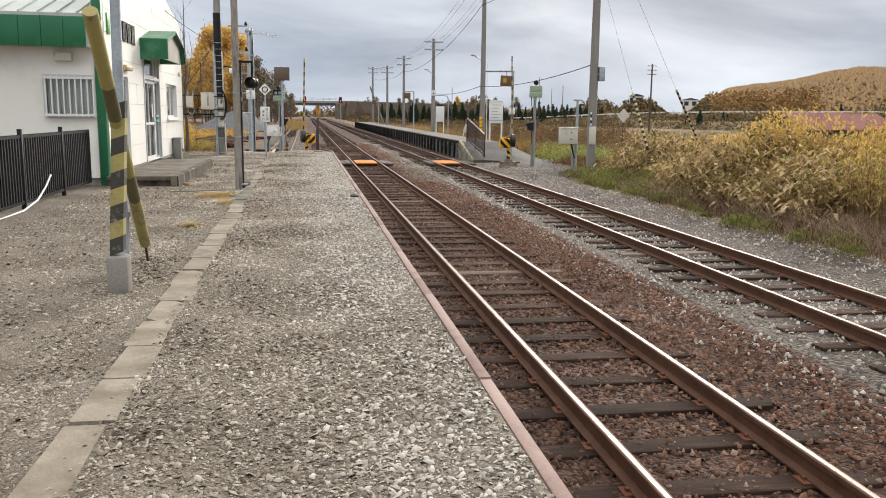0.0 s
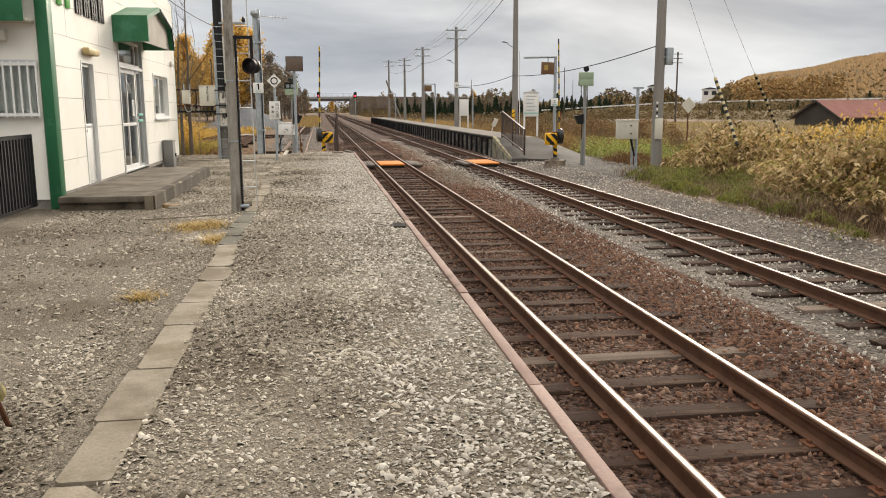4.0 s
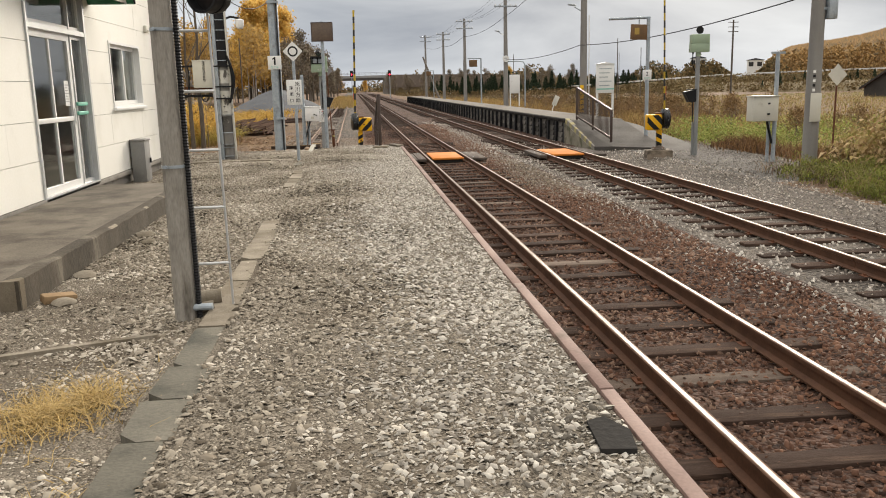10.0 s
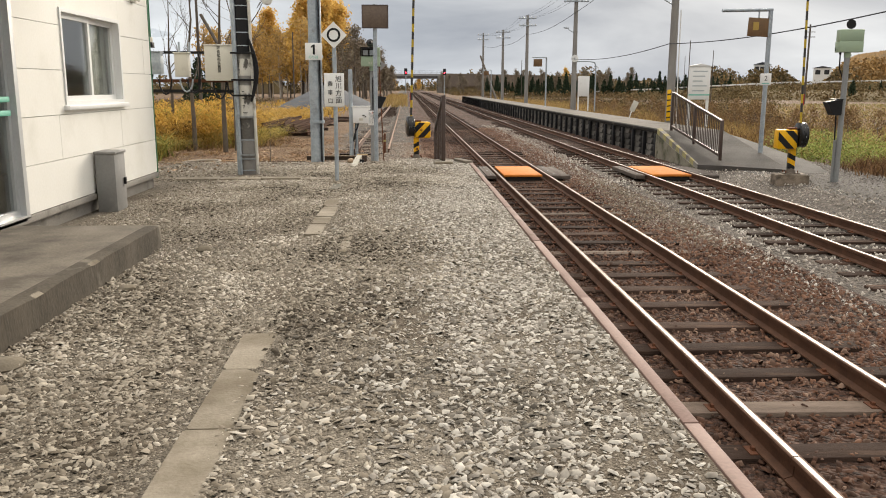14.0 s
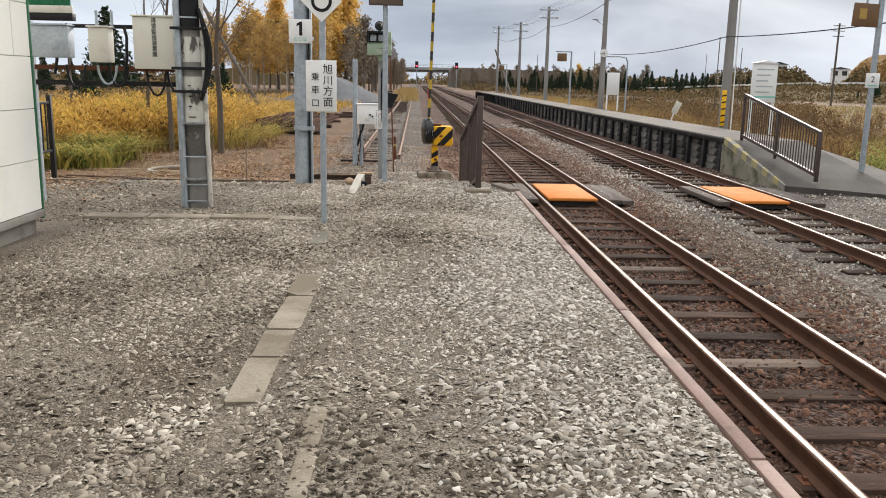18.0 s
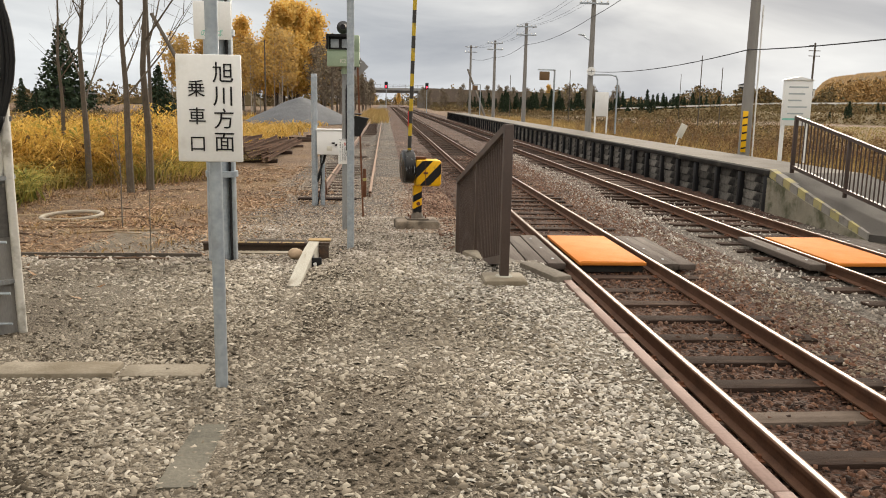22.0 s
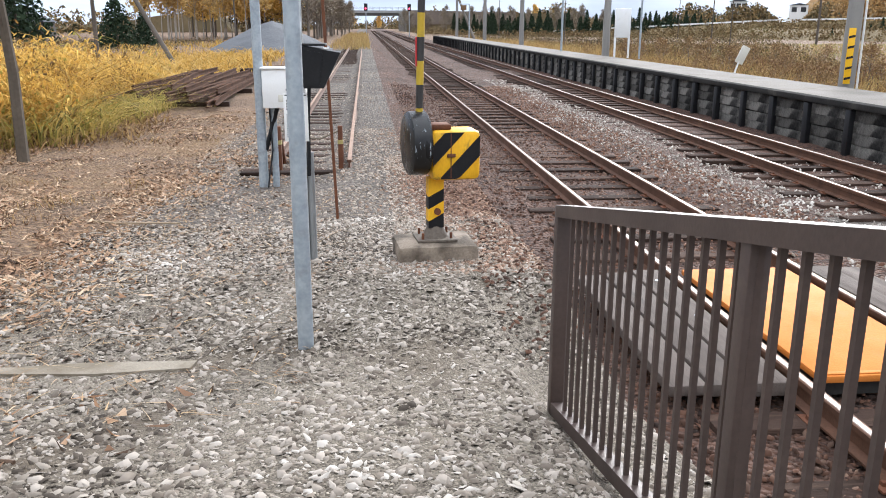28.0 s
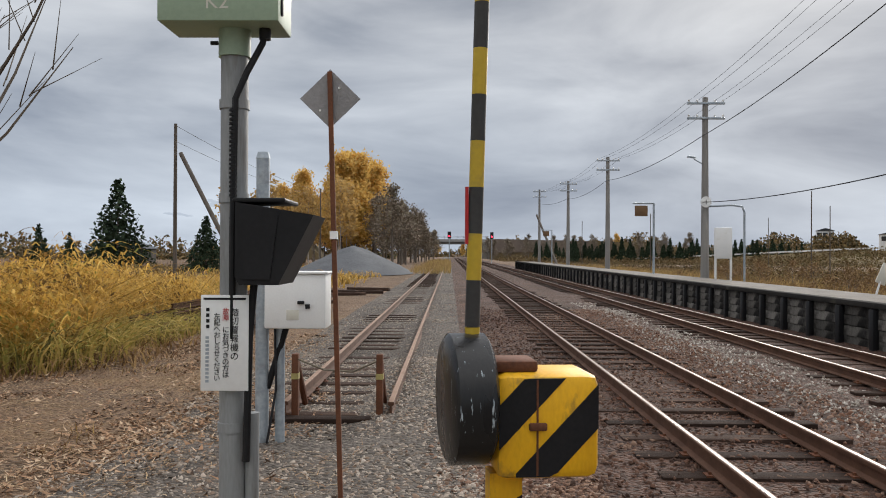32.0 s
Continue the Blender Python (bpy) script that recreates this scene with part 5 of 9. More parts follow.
for k in range(8):
    part("aerial_element", Shape().cyl((0.2 + 0.1 * k, -0.03, 4.21 - 0.009 * k - 0.09), (0.2 + 0.1 * k, -0.03, 4.21 - 0.009 * k + 0.09), 0.005, n=6), ALU, ae)

# ---- boarding sign with the round mark above it ----
sj = thing("boarding_sign", (-1.29, 27.3, -0.063), "white boarding sign in black characters on a galvanised post", "sign")
part("post", Shape().cyl((0, 0, -0.2), (0, 0, 2.25), 0.03, n=16), STEEL, sj)
bd = part("board", Shape().box(-0.155, 0.135, -0.052, -0.034, 1.09, 1.57, 0.006), WHITE, sj)
letters("旭\n川\n方\n面", 0.098, bd, pose(0.055, -0.0535, 1.33, *FACE_S), BLACK, 1.05)
letters("乗\n車\n口", 0.082, bd, pose(-0.065, -0.0535, 1.29, *FACE_S), BLACK, 1.5)
for z in (1.18, 1.48):
    part("bracket", Shape().box(-0.05, 0.05, -0.036, 0.034, z - 0.02, z + 0.02, 0.004), STEEL, sj)
dm = part("diamond_plate", Shape().prism([(0, 1.92), (0.19, 2.11), (0, 2.30), (-0.19, 2.11)], -0.05, -0.036, "y"), WHITE, sj)
rv, rf = [], []
for k in range(32):
    a = 2 * math.pi * k / 32
    rv += [(r * math.cos(a), y, 2.11 + r * math.sin(a)) for r, y in ((0.068, -0.0535), (0.098, -0.0535), (0.098, -0.0505), (0.068, -0.0505))]
    rf += [(4 * k + q, 4 * k + (q + 1) % 4, 4 * ((k + 1) % 32) + (q + 1) % 4, 4 * ((k + 1) % 32) + q) for q in range(4)]
part("round_mark", Shape().add(rv, rf), BLACK, dm)

# ---- mirror board on the tall blue-grey post ----
mz = ground_z(-0.94, 34.03)
mp = thing("mirror_post", (-0.94, 34.03, mz), "galvanised post carrying a square brown mirror board", "mirror")
part("post", Shape().cyl((0, 0, -0.2), (0, 0, 3.70), 0.046, n=18), STEEL, mp)
bd = part("board", Shape().box(-0.27, 0.29, -0.085, -0.06, 3.19, 3.66, 0.01), mat("brown_board", (0.10, 0.07, 0.055), (0.16, 0.12, 0.09), 3, 30, 0.35, bump=0.05), mp)
part("board_rim", Shape().box(-0.285, 0.305, -0.09, -0.055, 3.66, 3.68).box(-0.285, 0.305, -0.09, -0.055, 3.17, 3.19).box(-0.285, -0.27, -0.09, -0.055, 3.19, 3.66).box(0.29, 0.305, -0.09, -0.055, 3.19, 3.66), BROWN, bd)

# ---- crossing warning post with its pale green box ----
def warning_post(x, y, z0, label, turn, notice, up=0.0):
    t = thing("crossing_warning_post", (x, y, z0), label, "signal", "crossing warning posts", "", turn)
    t.matrix_world = t.matrix_world @ Matrix.Diagonal((1.1, 1.1, 1.1, 1))
    part("post", Shape().cyl((0, 0, -0.2), (0, 0, 2.35 + up), 0.051, n=18), GREYPOST, t)
    lo, mid, hi = 2.345 + up, 2.545 + up, 2.764 + up
    bx = part("signal_box", Shape().box(-0.245, 0.192, -0.14, 0.10, lo, mid, 0.006), PALE_GREEN, t)
    part("box_head", Shape().box(-0.243, 0.19, -0.12, 0.10, mid, hi, 0.012), PALE_GREEN, bx)
    part("hood", Shape().box(-0.25, 0.11, -0.22, -0.12, hi - 0.03, hi).box(-0.25, -0.225, -0.22, -0.12, mid + 0.02, hi - 0.03).box(0.085, 0.11, -0.22, -0.12, mid + 0.02, hi - 0.03), BLACK, bx)
    part("lens_panel", Shape().box(-0.22, 0.085, -0.128, -0.121, mid + 0.02, hi - 0.03), BLACK, bx)
    for k in (-1, 1):
        part("lamp_lens", Shape().box(-0.065 + k * 0.075 - 0.055, -0.065 + k * 0.075 + 0.055, -0.134, -0.129, mid + 0.045, hi - 0.06, 0.003), STEEL, bx)
    part("latch", Shape().box(-0.03, 0.03, -0.15, -0.14, lo + 0.115, lo + 0.14, 0.004), PALE_GREEN, bx)
    part("horn", Shape().lathe([(0.09, 0.0), (0.075, 0.03), (0.04, 0.08), (0.035, 0.14)], 16).moved(pose(-0.03, -0.02, hi + 0.10, 90, 0, 0)), BLACK, t)
    part("post_collar", Shape().cyl((0, 0, lo - 0.10), (0, 0, lo), 0.060, n=18), PALE_GREEN, t, "green painted collar")
    part("collar_screw", Shape().cyl((-0.058, -0.02, lo - 0.05), (-0.085, -0.02, lo - 0.05), 0.008, n=8), BLACK, t)
    part("door_latch", Shape().box(0.186, 0.20, -0.10, -0.085, lo + 0.03, lo + 0.09, 0.003), BLACK, bx)
    part("gland", Shape().cyl((0.12, -0.03, lo - 0.04), (0.12, -0.03, lo), 0.022, n=12), BLACK, t)
    part("cable", Shape().tube([(0.12, -0.03, lo), (0.112, -0.035, 2.29), (0.06, -0.055, 2.18), (0.02, -0.064, 2.08), (0.012, -0.064, 1.6), (0.012, -0.064, 1.2)], 0.0125, 8), BLACK, t)
    for k in range(20):
        part("cable_rib", Shape().cyl((0.0125, -0.064, 1.72 + 0.0165 * k), (0.0125, -0.064, 1.728 + 0.0165 * k), 0.0155, n=8), BLACK, t)
    for z in (2.05, 1.70, 0.85, 0.25):
        part("band", Shape().cyl((0, 0, z), (0, 0, z + 0.035), 0.056, n=16), GREYPOST, t)
    part("conduit", Shape().cyl((0.075, -0.01, -0.2), (0.075, -0.01, 0.92), 0.026, n=12), GREYPOST, t)
    sh = Shape().prism([(0.06, 1.40), (0.20, 1.40), (0.325, 1.65), (0.045, 1.695), (0.045, 1.43)], -0.16, 0.12, "y")
    hd = part("lamp_hood", sh, BLACK, t, "black hooded crossing lamp")
    part("hood_top", Shape().box(0.03, 0.22, -0.14, 0.12, 1.695, 1.712, 0.006), BLACK, hd)
    part("hood_side", Shape().prism([(0.07, 1.42), (0.17, 1.42), (0.20, 1.65), (0.07, 1.67)], -0.166, -0.161, "y"), BLACK, hd)
    part("drop_cable", Shape().tube([(0.09, -0.05, 1.42), (0.075, -0.06, 1.2), (0.065, -0.06, 0.75)], 0.014, 8), BLACK, t)
    if notice:
        nb = part("notice", Shape().box(-0.10, 0.075, -0.075, -0.068, 1.01, 1.36, 0.002), WHITE, t, "white notice with printed columns")
        RED = mat("red_print", (0.55, 0.06, 0.05), None, 3, 40, 0.5, bump=0)
        letters("踏\n切\n警\n報\n機\nの", 0.032, nb, pose(0.024, -0.0762, 1.215, *FACE_S), BLACK, 1.0, 0.0008)
        letters("故\n障", 0.026, nb, pose(-0.008, -0.0762, 1.287, *FACE_S), RED, 0.9, 0.0008)
        letters("に\nお\n気\nづ\nき\nの\n方\nは", 0.026, nb, pose(-0.008, -0.0762, 1.150, *FACE_S), BLACK, 0.9, 0.0008)
        letters("左\n記\nへ\nお\nし\nら\nせ\nく\nだ\nさ\nい", 0.025, nb, pose(-0.040, -0.0762, 1.168, *FACE_S), BLACK, 0.9, 0.0008)
        for k in range(4):
            part("print_bar", Shape().box(-0.080, -0.068, -0.0762, -0.0752, 1.30 - 0.0205 * k, 1.313 - 0.0205 * k), BLACK, nb)
        for k in range(12):
            part("print_bar", Shape().box(-0.082, -0.070, -0.0762, -0.0752, 1.20 - 0.0145 * k, 1.209 - 0.0145 * k), STEEL, nb)
        part("print_bar", Shape().box(-0.09, 0.065, -0.0762, -0.0752, 1.342, 1.350), BLACK, nb)
    if notice:
        letters("K2", 0.075, bx, pose(-0.03, -0.1405, 2.412, *FACE_S), CREAM, 1.0, 0.001)
    return t


warning_post(-1.105, 36.25, -0.765, "crossing warning post with pale green box, black hood and notice", 0, True)
warning_post(8.99, 32.25, -0.80, "crossing warning post with pale green box and black hood", 172, False, 0.237)

# rusty post with the back of a diamond plate
rd = thing("diamond_sign", (-0.88, 37.95, ground_z(-0.88, 37.95)), "grey diamond plate on a thin rusty post", "sign")
part("post", Shape().box(-0.015, 0.015, -0.012, 0.012, -0.2, 2.80).moved(pose(0, 0, 0, -4, -2.3, 0)), RUST, rd)
part("plate", Shape().prism([(-0.11, 2.43), (0.085, 2.62), (-0.11, 2.81), (-0.305, 2.62)], 0.205, 0.213, "y"), mat("dull_plate", (0.30, 0.29, 0.29), None, 3, 40, 0.5, 0.3), rd)
for x, z in ((-0.05, 2.69), (-0.175, 2.545)):
    part("plate_bolt", Shape().cyl((x, 0.20, z), (x, 0.206, z), 0.008, n=8), WHITE, rd)
part("tape", Shape().box(-0.024, 0.024, -0.016, 0.016, 1.72, 1.77).moved(pose(0, 0, 0, -4, -2.3, 0)), WHITE, rd)
rd2 = thing("diamond_sign", (12.3, 31.2, ground_z(12.3, 31.2)), "pale diamond plate on a thin rusty post among weeds", "sign")
part("post", Shape().box(-0.02, 0.02, -0.012, 0.012, -0.2, 2.5), RUST, rd2)
part("plate", Shape().prism([(0, 2.02), (0.26, 2.3), (0, 2.58), (-0.26, 2.3)], -0.022, -0.014, "y"), CREAM, rd2)

# post with the white signal cabinet at the end of the siding
wp = thing("cabinet_post", (-1.93, 40.4, ground_z(-1.93, 40.4)), "white signal cabinet on galvanised posts", "electric cabinet")
part("post", Shape().cyl((0, 0, -0.2), (0, 0, 2.60), 0.062, n=16), STEEL, wp)
part("post", Shape().cyl((0.16, 0.02, -0.2), (0.16, 0.02, 1.05), 0.045, n=14), STEEL, wp)
part("cap", Shape().cyl((0, 0, 2.60), (0, 0, 2.66), 0.066, 0.05, 16), STEEL, wp)
cb = part("cabinet", Shape().box(0.06, 0.61, -0.20, 0.14, 1.06, 1.55, 0.015), WHITE, wp)
part("cabinet_roof", Shape().box(0.04, 0.63, -0.22, 0.16, 1.55, 1.57, 0.006), WHITE, cb)
part("latch", Shape().box(0.36, 0.42, -0.225, -0.20, 1.28, 1.31, 0.004), BLACK, cb)
part("latch", Shape().box(0.43, 0.47, -0.225, -0.20, 1.24, 1.28, 0.004), BLACK, cb)
part("strut", Shape().cyl((0.22, 0, 1.06), (0.05, 0, 0.50), 0.03, n=10), BLACK, wp)
part("name_plate", Shape().box(0.26, 0.37, -0.206, -0.20, 1.14, 1.23, 0.003), CREAM, cb)
part("ground_cable", Shape().tube([(0.12, -0.03, 1.1), (0.14, -0.05, 0.5), (0.06, -0.07, 0.0)], 0.012, 6), WIRE, wp)


# ---- barriers ----
def barrier(x, y, turn, label, staff, z0, far=False):
    t = thing("barrier_machine", (x, y, z0), label, "crossing barrier", "crossing barriers", "", turn)
    ft = Shape().box(-0.335, 0.335, -0.26, 0.26, -0.30, 0.05, 0.045)
    ft.v = [(p[0] + 0.02 * noise.noise((p[0] * 7, p[1] * 7, p[2] * 7)), p[1], p[2] + 0.02 * noise.noise((p[0] * 5, p[1] * 5, 1.0))) for p in ft.v]
    part("footing", ft, mat("footing_concrete", (0.28, 0.228, 0.175), (0.16, 0.125, 0.093), 4, 60, 0.95, bump=0.8, dirt=(0.07, 0.055, 0.04), dirt_scale=3.2, dirt_at=(0.44, 0.62)), t)
    part("base_plate", Shape().box(-0.17, 0.17, -0.15, 0.15, 0.05, 0.075, 0.008), mat("dirty_steel", (0.15, 0.125, 0.10), (0.09, 0.07, 0.055), 6, 60, 0.8, 0.1, bump=0.3, dirt=(0.22, 0.19, 0.15), dirt_scale=5), t)
    for sx in (-0.12, 0.12):
        for sy in (-0.1, 0.1):
            part("bolt", Shape().cyl((sx, sy, 0.07), (sx, sy, 0.125), 0.012, n=8), RUST, t)
    # short leg, its bands slanting
    part("leg_foot", Shape().cyl((0, 0, 0.075), (0, 0, 0.17), 0.115, 0.062, 16), MATS["dirty_steel"], t)
    part("leg_bolt", Shape().cyl((0.01, -0.075, 0.30), (0.01, -0.055, 0.30), 0.03, n=10), RUST, t)
    for k in range(4):
        a = 0.16 + 0.105 * k
        part("leg_band", Shape().prism([(-0.065, a - (0.0 if k == 0 else 0.05)), (0.065, a + (0.0 if k == 0 else 0.02)), (0.065, a + (0.125 if k < 3 else 0.105)), (-0.065, a + (0.055 if k < 3 else 0.105))], -0.06, 0.06, "y"), BLACK if k % 2 == 0 else HOUSING, t)
    # motor housing: body with slanting bands
    w0, w1, h0, h1 = -0.055, 0.355, 0.575, 0.985
    body = part("housing", Shape().box(w0, w1, -0.16, 0.16, h0, h1, 0.045), HOUSING, t)
    for c in (-0.23, 0.10, 0.41):
        # each slanting band, cut to the face
        n = 12
        poly_lo, poly_hi = [], []
        for i in range(n + 1):
            xx = w0 + 0.01 + (w1 - w0 - 0.02) * i / n
            za = h0 + 0.01 + (xx - w0) * 1.05 + c
            zb = za + 0.17
            za, zb = max(h0 + 0.015, min(h1 - 0.015, za)), max(h0 + 0.015, min(h1 - 0.015, zb))
            if zb - za > 1e-4:
                poly_lo.append((xx, za))
                poly_hi.append((xx, zb))
        if len(poly_lo) > 1:
            for yy in ((-0.1625, -0.1595), (0.1595, 0.1625)):
                part("black_band", Shape().prism(poly_lo + poly_hi[::-1], *yy, "y"), BLACK, body)
    part("cover_seam", Shape().box(0.10, 0.108, -0.1645, -0.1625, h0 + 0.02, h1 - 0.02), RUST, body)
    part("hinge", Shape().box(0.07, 0.14, -0.178, -0.16, 0.77, 0.80, 0.006), RUST, body)
    part("rust_cap", Shape().box(-0.05, 0.12, -0.10, 0.10, h1, h1 + 0.045, 0.012), RUST, body)
    # drum with the counterweight
    part("drum", Shape().lathe([(0.02, -0.09), (0.24, -0.085), (0.262, -0.07), (0.262, 0.07), (0.24, 0.085), (0.02, 0.09)], 30).moved(pose(-0.155, 0, 0.87, 0, 90, 4)), DRUM, t, "black weight drum with scratched rim")
    part("collar", Shape().box(-0.20, -0.10, -0.07, 0.07, 1.07, 1.12, 0.008), BLACK, t)
    if staff:
        part("boom_socket", Shape().cyl((-0.13, 0, 1.08), (-0.13, 0, 1.155), 0.030, n=14), BOOM_Y, t)
        stripes(t, "boom_band", 0.030 if far is False else 0.024, 1.155, 1.155 + 0.187 * 16, 0.187, -0.13, 0.0, 0 if far is False else 1, tilt=pose(-0.03, 0, 0, 0, 1.5, 0))
        part("red_marker", Shape().box(-0.160, -0.148, -0.012, 0.012, 1.49, 1.72), mat("red_tape", (0.5, 0.03, 0.03), None, 3, 30, 0.5), t)
    return t


barrier(0.005, 36.2, 6, "yellow and black crossing barrier, boom raised, on a concrete footing", True, -0.55)
barrier(7.93, 32.15, 172, "yellow and black crossing barrier with raised boom among gravel", True, -0.54, True)


# ---- brown steel railing beside the crossing ----
def ramp_railing(x, y0, y1, top0, top1, bot0, bot1, bar, label, posts, feet=None):
    t = thing("railing", (x, y0, 0), label, "railing", "crossing railings")
    n = int((y1 - y0) / bar)

    def lerp(a, b, y):
        return a + (b - a) * (y - y0) / (y1 - y0)

    def slope_bar(za, zb, h, w):
        return Shape().prism([(0, za - h), (y1 - y0, zb - h), (y1 - y0, zb), (0, za)], -w, w, "x")

    part("top_rail", slope_bar(top0, top1, 0.06, 0.035), BROWN, t)
    part("bottom_rail", slope_bar(bot0 + 0.06, bot1 + 0.06, 0.065, 0.032), BROWN, t)
    for i in range(1, n):
        y = y0 + i * bar
        part("baluster", Shape().box(-0.009, 0.009, y - y0 - 0.009, y - y0 + 0.009, lerp(bot0, bot1, y) + 0.03, lerp(top0, top1, y) - 0.04), BROWN, t)
    for p in posts:
        zt, zb = lerp(top0, top1, p), lerp(bot0, bot1, p)
        g = ground_z(x, p) if x < 1 else zb - 0.05
        w = 0.029 if y0 < p < y1 else 0.034
        part("post", Shape().box(-w, w, p - y0 - w, p - y0 + w, g - 0.05, zt - 0.005, 0.006), BROWN, t)
        if feet and p < 33:
            f = part("foot", Shape().box(-0.165, 0.165, p - y0 - 0.165, p - y0 + 0.165, g - 0.2, g + 0.045, 0.03), SLAB, t)
            part("grout", Shape().cyl((0, p - y0, g + 0.043), (0, p - y0, g + 0.052), 0.07, 0.06, 14), PLANKW, f)
    return t


ramp_railing(0.40, 29.46, 33.30, 1.17, 0.41, 0.13, -0.70, 0.107, "dark brown steel railing that slopes down beside the crossing", (29.46, 31.30, 33.30), True)
ramp_railing(7.66, 35.45, 39.43, 0.505, 1.18, -0.40, 0.14, 0.125, "dark brown steel railing along the far platform's ramp", (35.45, 37.45, 39.43))
# low kerb that carries on from the platform edge
kb = thing("kerb_beam", (0.72, 29.4, 0), "broken concrete kerb between platform and crossing", "kerb")
for k in range(3):
    part("kerb_block", Shape().box(-0.08, 0.08, 0.02 + 0.62 * k, 0.62 + 0.62 * k, -0.7, 0.035 - 0.06 * k, 0.02).moved(pose(0.14, 0.02, 0, 0, 0, 17)), STEP if k < 2 else SLAB, kb)

# ---- buffer of old rails in the gravel ----
OLDRAIL = mat("weathered_old_rail", (0.085, 0.058, 0.042), (0.05, 0.036, 0.028), 6, 60, 0.85, 0.1, bump=0.3, dirt=(0.14, 0.075, 0.045), dirt_scale=6)
FADED_Y = mat("flaking_yellow", (0.40, 0.28, 0.12), (0.24, 0.15, 0.08), 20, 60, 0.85, bump=0.3)
bf = thing("rail_frame", (-1.2, 29.47, 0), "low frame of old rails and a whitewashed plank set in gravel", "rail frame")
wood = Shape()
for k in range(9):
    s = k / 8
    x0, top = -0.03 + 0.02 * s + 0.004 * noise.noise((k * 0.9, 2, 0)), -0.055 + 0.06 * min(1, s * 1.6)
    wood.v += [(x0, 1.72 * s, top), (x0 + 0.095, 1.72 * s, top - 0.003), (x0 + 0.095, 1.72 * s, top - 0.13), (x0, 1.72 * s, top - 0.13)]
wood.f += [(4 * k + i, 4 * k + (i + 1) % 4, 4 * k + 4 + (i + 1) % 4, 4 * k + 4 + i)[::-1] for k in range(8) for i in range(4)] + [(0, 1, 2, 3), (35, 34, 33, 32)]
part("plank", wood, PLANKW, bf, "whitewashed plank")
part("rail_end", Shape().prism([(0.087, 0.0), (0.185, 0.0), (0.185, -0.022), (0.145, -0.03), (0.145, -0.30), (0.175, -0.33), (0.097, -0.33), (0.127, -0.30), (0.127, -0.03), (0.087, -0.022)], 1.56, 1.74, "y"), OLDRAIL, bf)
part("end_plate", Shape().box(0.088, 0.18, 1.545, 1.56, -0.34, -0.025, 0.004), OLDRAIL, bf, "dark rusted end plate")
part("rust_flange", Shape().box(-0.02, 0.19, 1.63, 1.76, 0.002, 0.014, 0.003), FADED_Y, bf, "flaking yellow flange")
part("bolt_plate", Shape().box(0.068, 0.16, 0.92, 0.945, -0.15, -0.02, 0.006).box(0.068, 0.082, 0.945, 1.12, -0.15, -0.02, 0.003), BLACK, bf)
part("bolt", Shape().cyl((0.105, 0.912, -0.075), (0.105, 0.92, -0.075), 0.016, n=10), WHITE, bf)
part("cross_rail", Shape().box(-1.0, -0.03, 1.66, 1.73, -0.045, -0.018, 0.006).box(-1.0, -0.03, 1.69, 1.71, -0.10, -0.045), OLDRAIL, bf, "rusted rail with worn yellow paint")
for k in range(8):
    part("paint_patch", Shape().box(-0.92 + 0.11 * k, -0.83 + 0.11 * k, 1.657, 1.70, -0.019, -0.0155), FADED_Y, bf)
part("bark_log", Shape().cyl((-0.62, 1.86, -0.05), (-0.05, 1.84, -0.045), 0.032, 0.026, 10), BARK, bf)
part("thin_bar", Shape().box(-3.4, -1.0, 1.60, 1.618, -0.17, -0.115), BARK, bf)
st = Shape()
bm = bmesh.new()
bmesh.ops.create_icosphere(bm, subdivisions=2, radius=0.075)
for v in bm.verts:
    v.co = v.co * (1 + 0.18 * noise.noise(v.co * 9))
    v.co.z *= 0.75
st.take(bm, pose(-1.33, 31.0, ground_z(-1.33, 31.0) + 0.06))
solid("loose_stone", st, mat("pale_stone", (0.46, 0.33, 0.22), (0.34, 0.25, 0.17), 8, 60, 0.9), "pale round stone beside the rusty rail", "stone")

# pale hoop lying on the waste ground
hoop = [(0.48 * math.cos(a), 0.48 * math.sin(a), 0.05 + 0.02 * math.sin(a + 1)) for a in np.linspace(0, 2 * math.pi, 33)]
solid("old_hoop", Shape().tube(hoop, 0.035, 8).moved(pose(-5.85, 37.8, ground_z(-5.85, 37.8))), mat("bleached_hoop", (0.42, 0.38, 0.31), (0.28, 0.24, 0.19), 6, 50, 0.9, bump=0.4), "pale old hoop lying on leaf-strewn waste ground", "hoop")

# ---- across the tracks ----
bx = thing("cabinet_post", (9.98, 29.9, ground_z(9.98, 29.9)), "cream signal cabinet on a steel post beside the far track", "electric cabinet")
part("post", Shape().cyl((0, 0, -0.2), (0, 0, 2.62), 0.05, n=14), STEEL, bx)
part("post", Shape().cyl((-0.10, 0.1, -0.2), (-0.10, 0.1, 1.2), 0.04, n=12), STEEL, bx)
cb = part("cabinet", Shape().box(-0.66, -0.02, -0.2, 0.14, 1.0, 1.58, 0.015), CREAM, bx)
part("cabinet_roof", Shape().box(-0.68, 0.0, -0.23, 0.16, 1.58, 1.605, 0.006), CREAM, cb)
for z in (1.15, 1.40):
    part("latch", Shape().box(-0.30, -0.24, -0.225, -0.2, z, z + 0.04, 0.004), BLACK, cb)
part("strut", Shape().cyl((-0.2, 0, 1.0), (-0.05, 0, 0.45), 0.03, n=10), BLACK, bx)
part("crossbar", Shape().box(-0.16, 0.18, -0.03, 0.03, 2.58, 2.63), STEEL, bx)

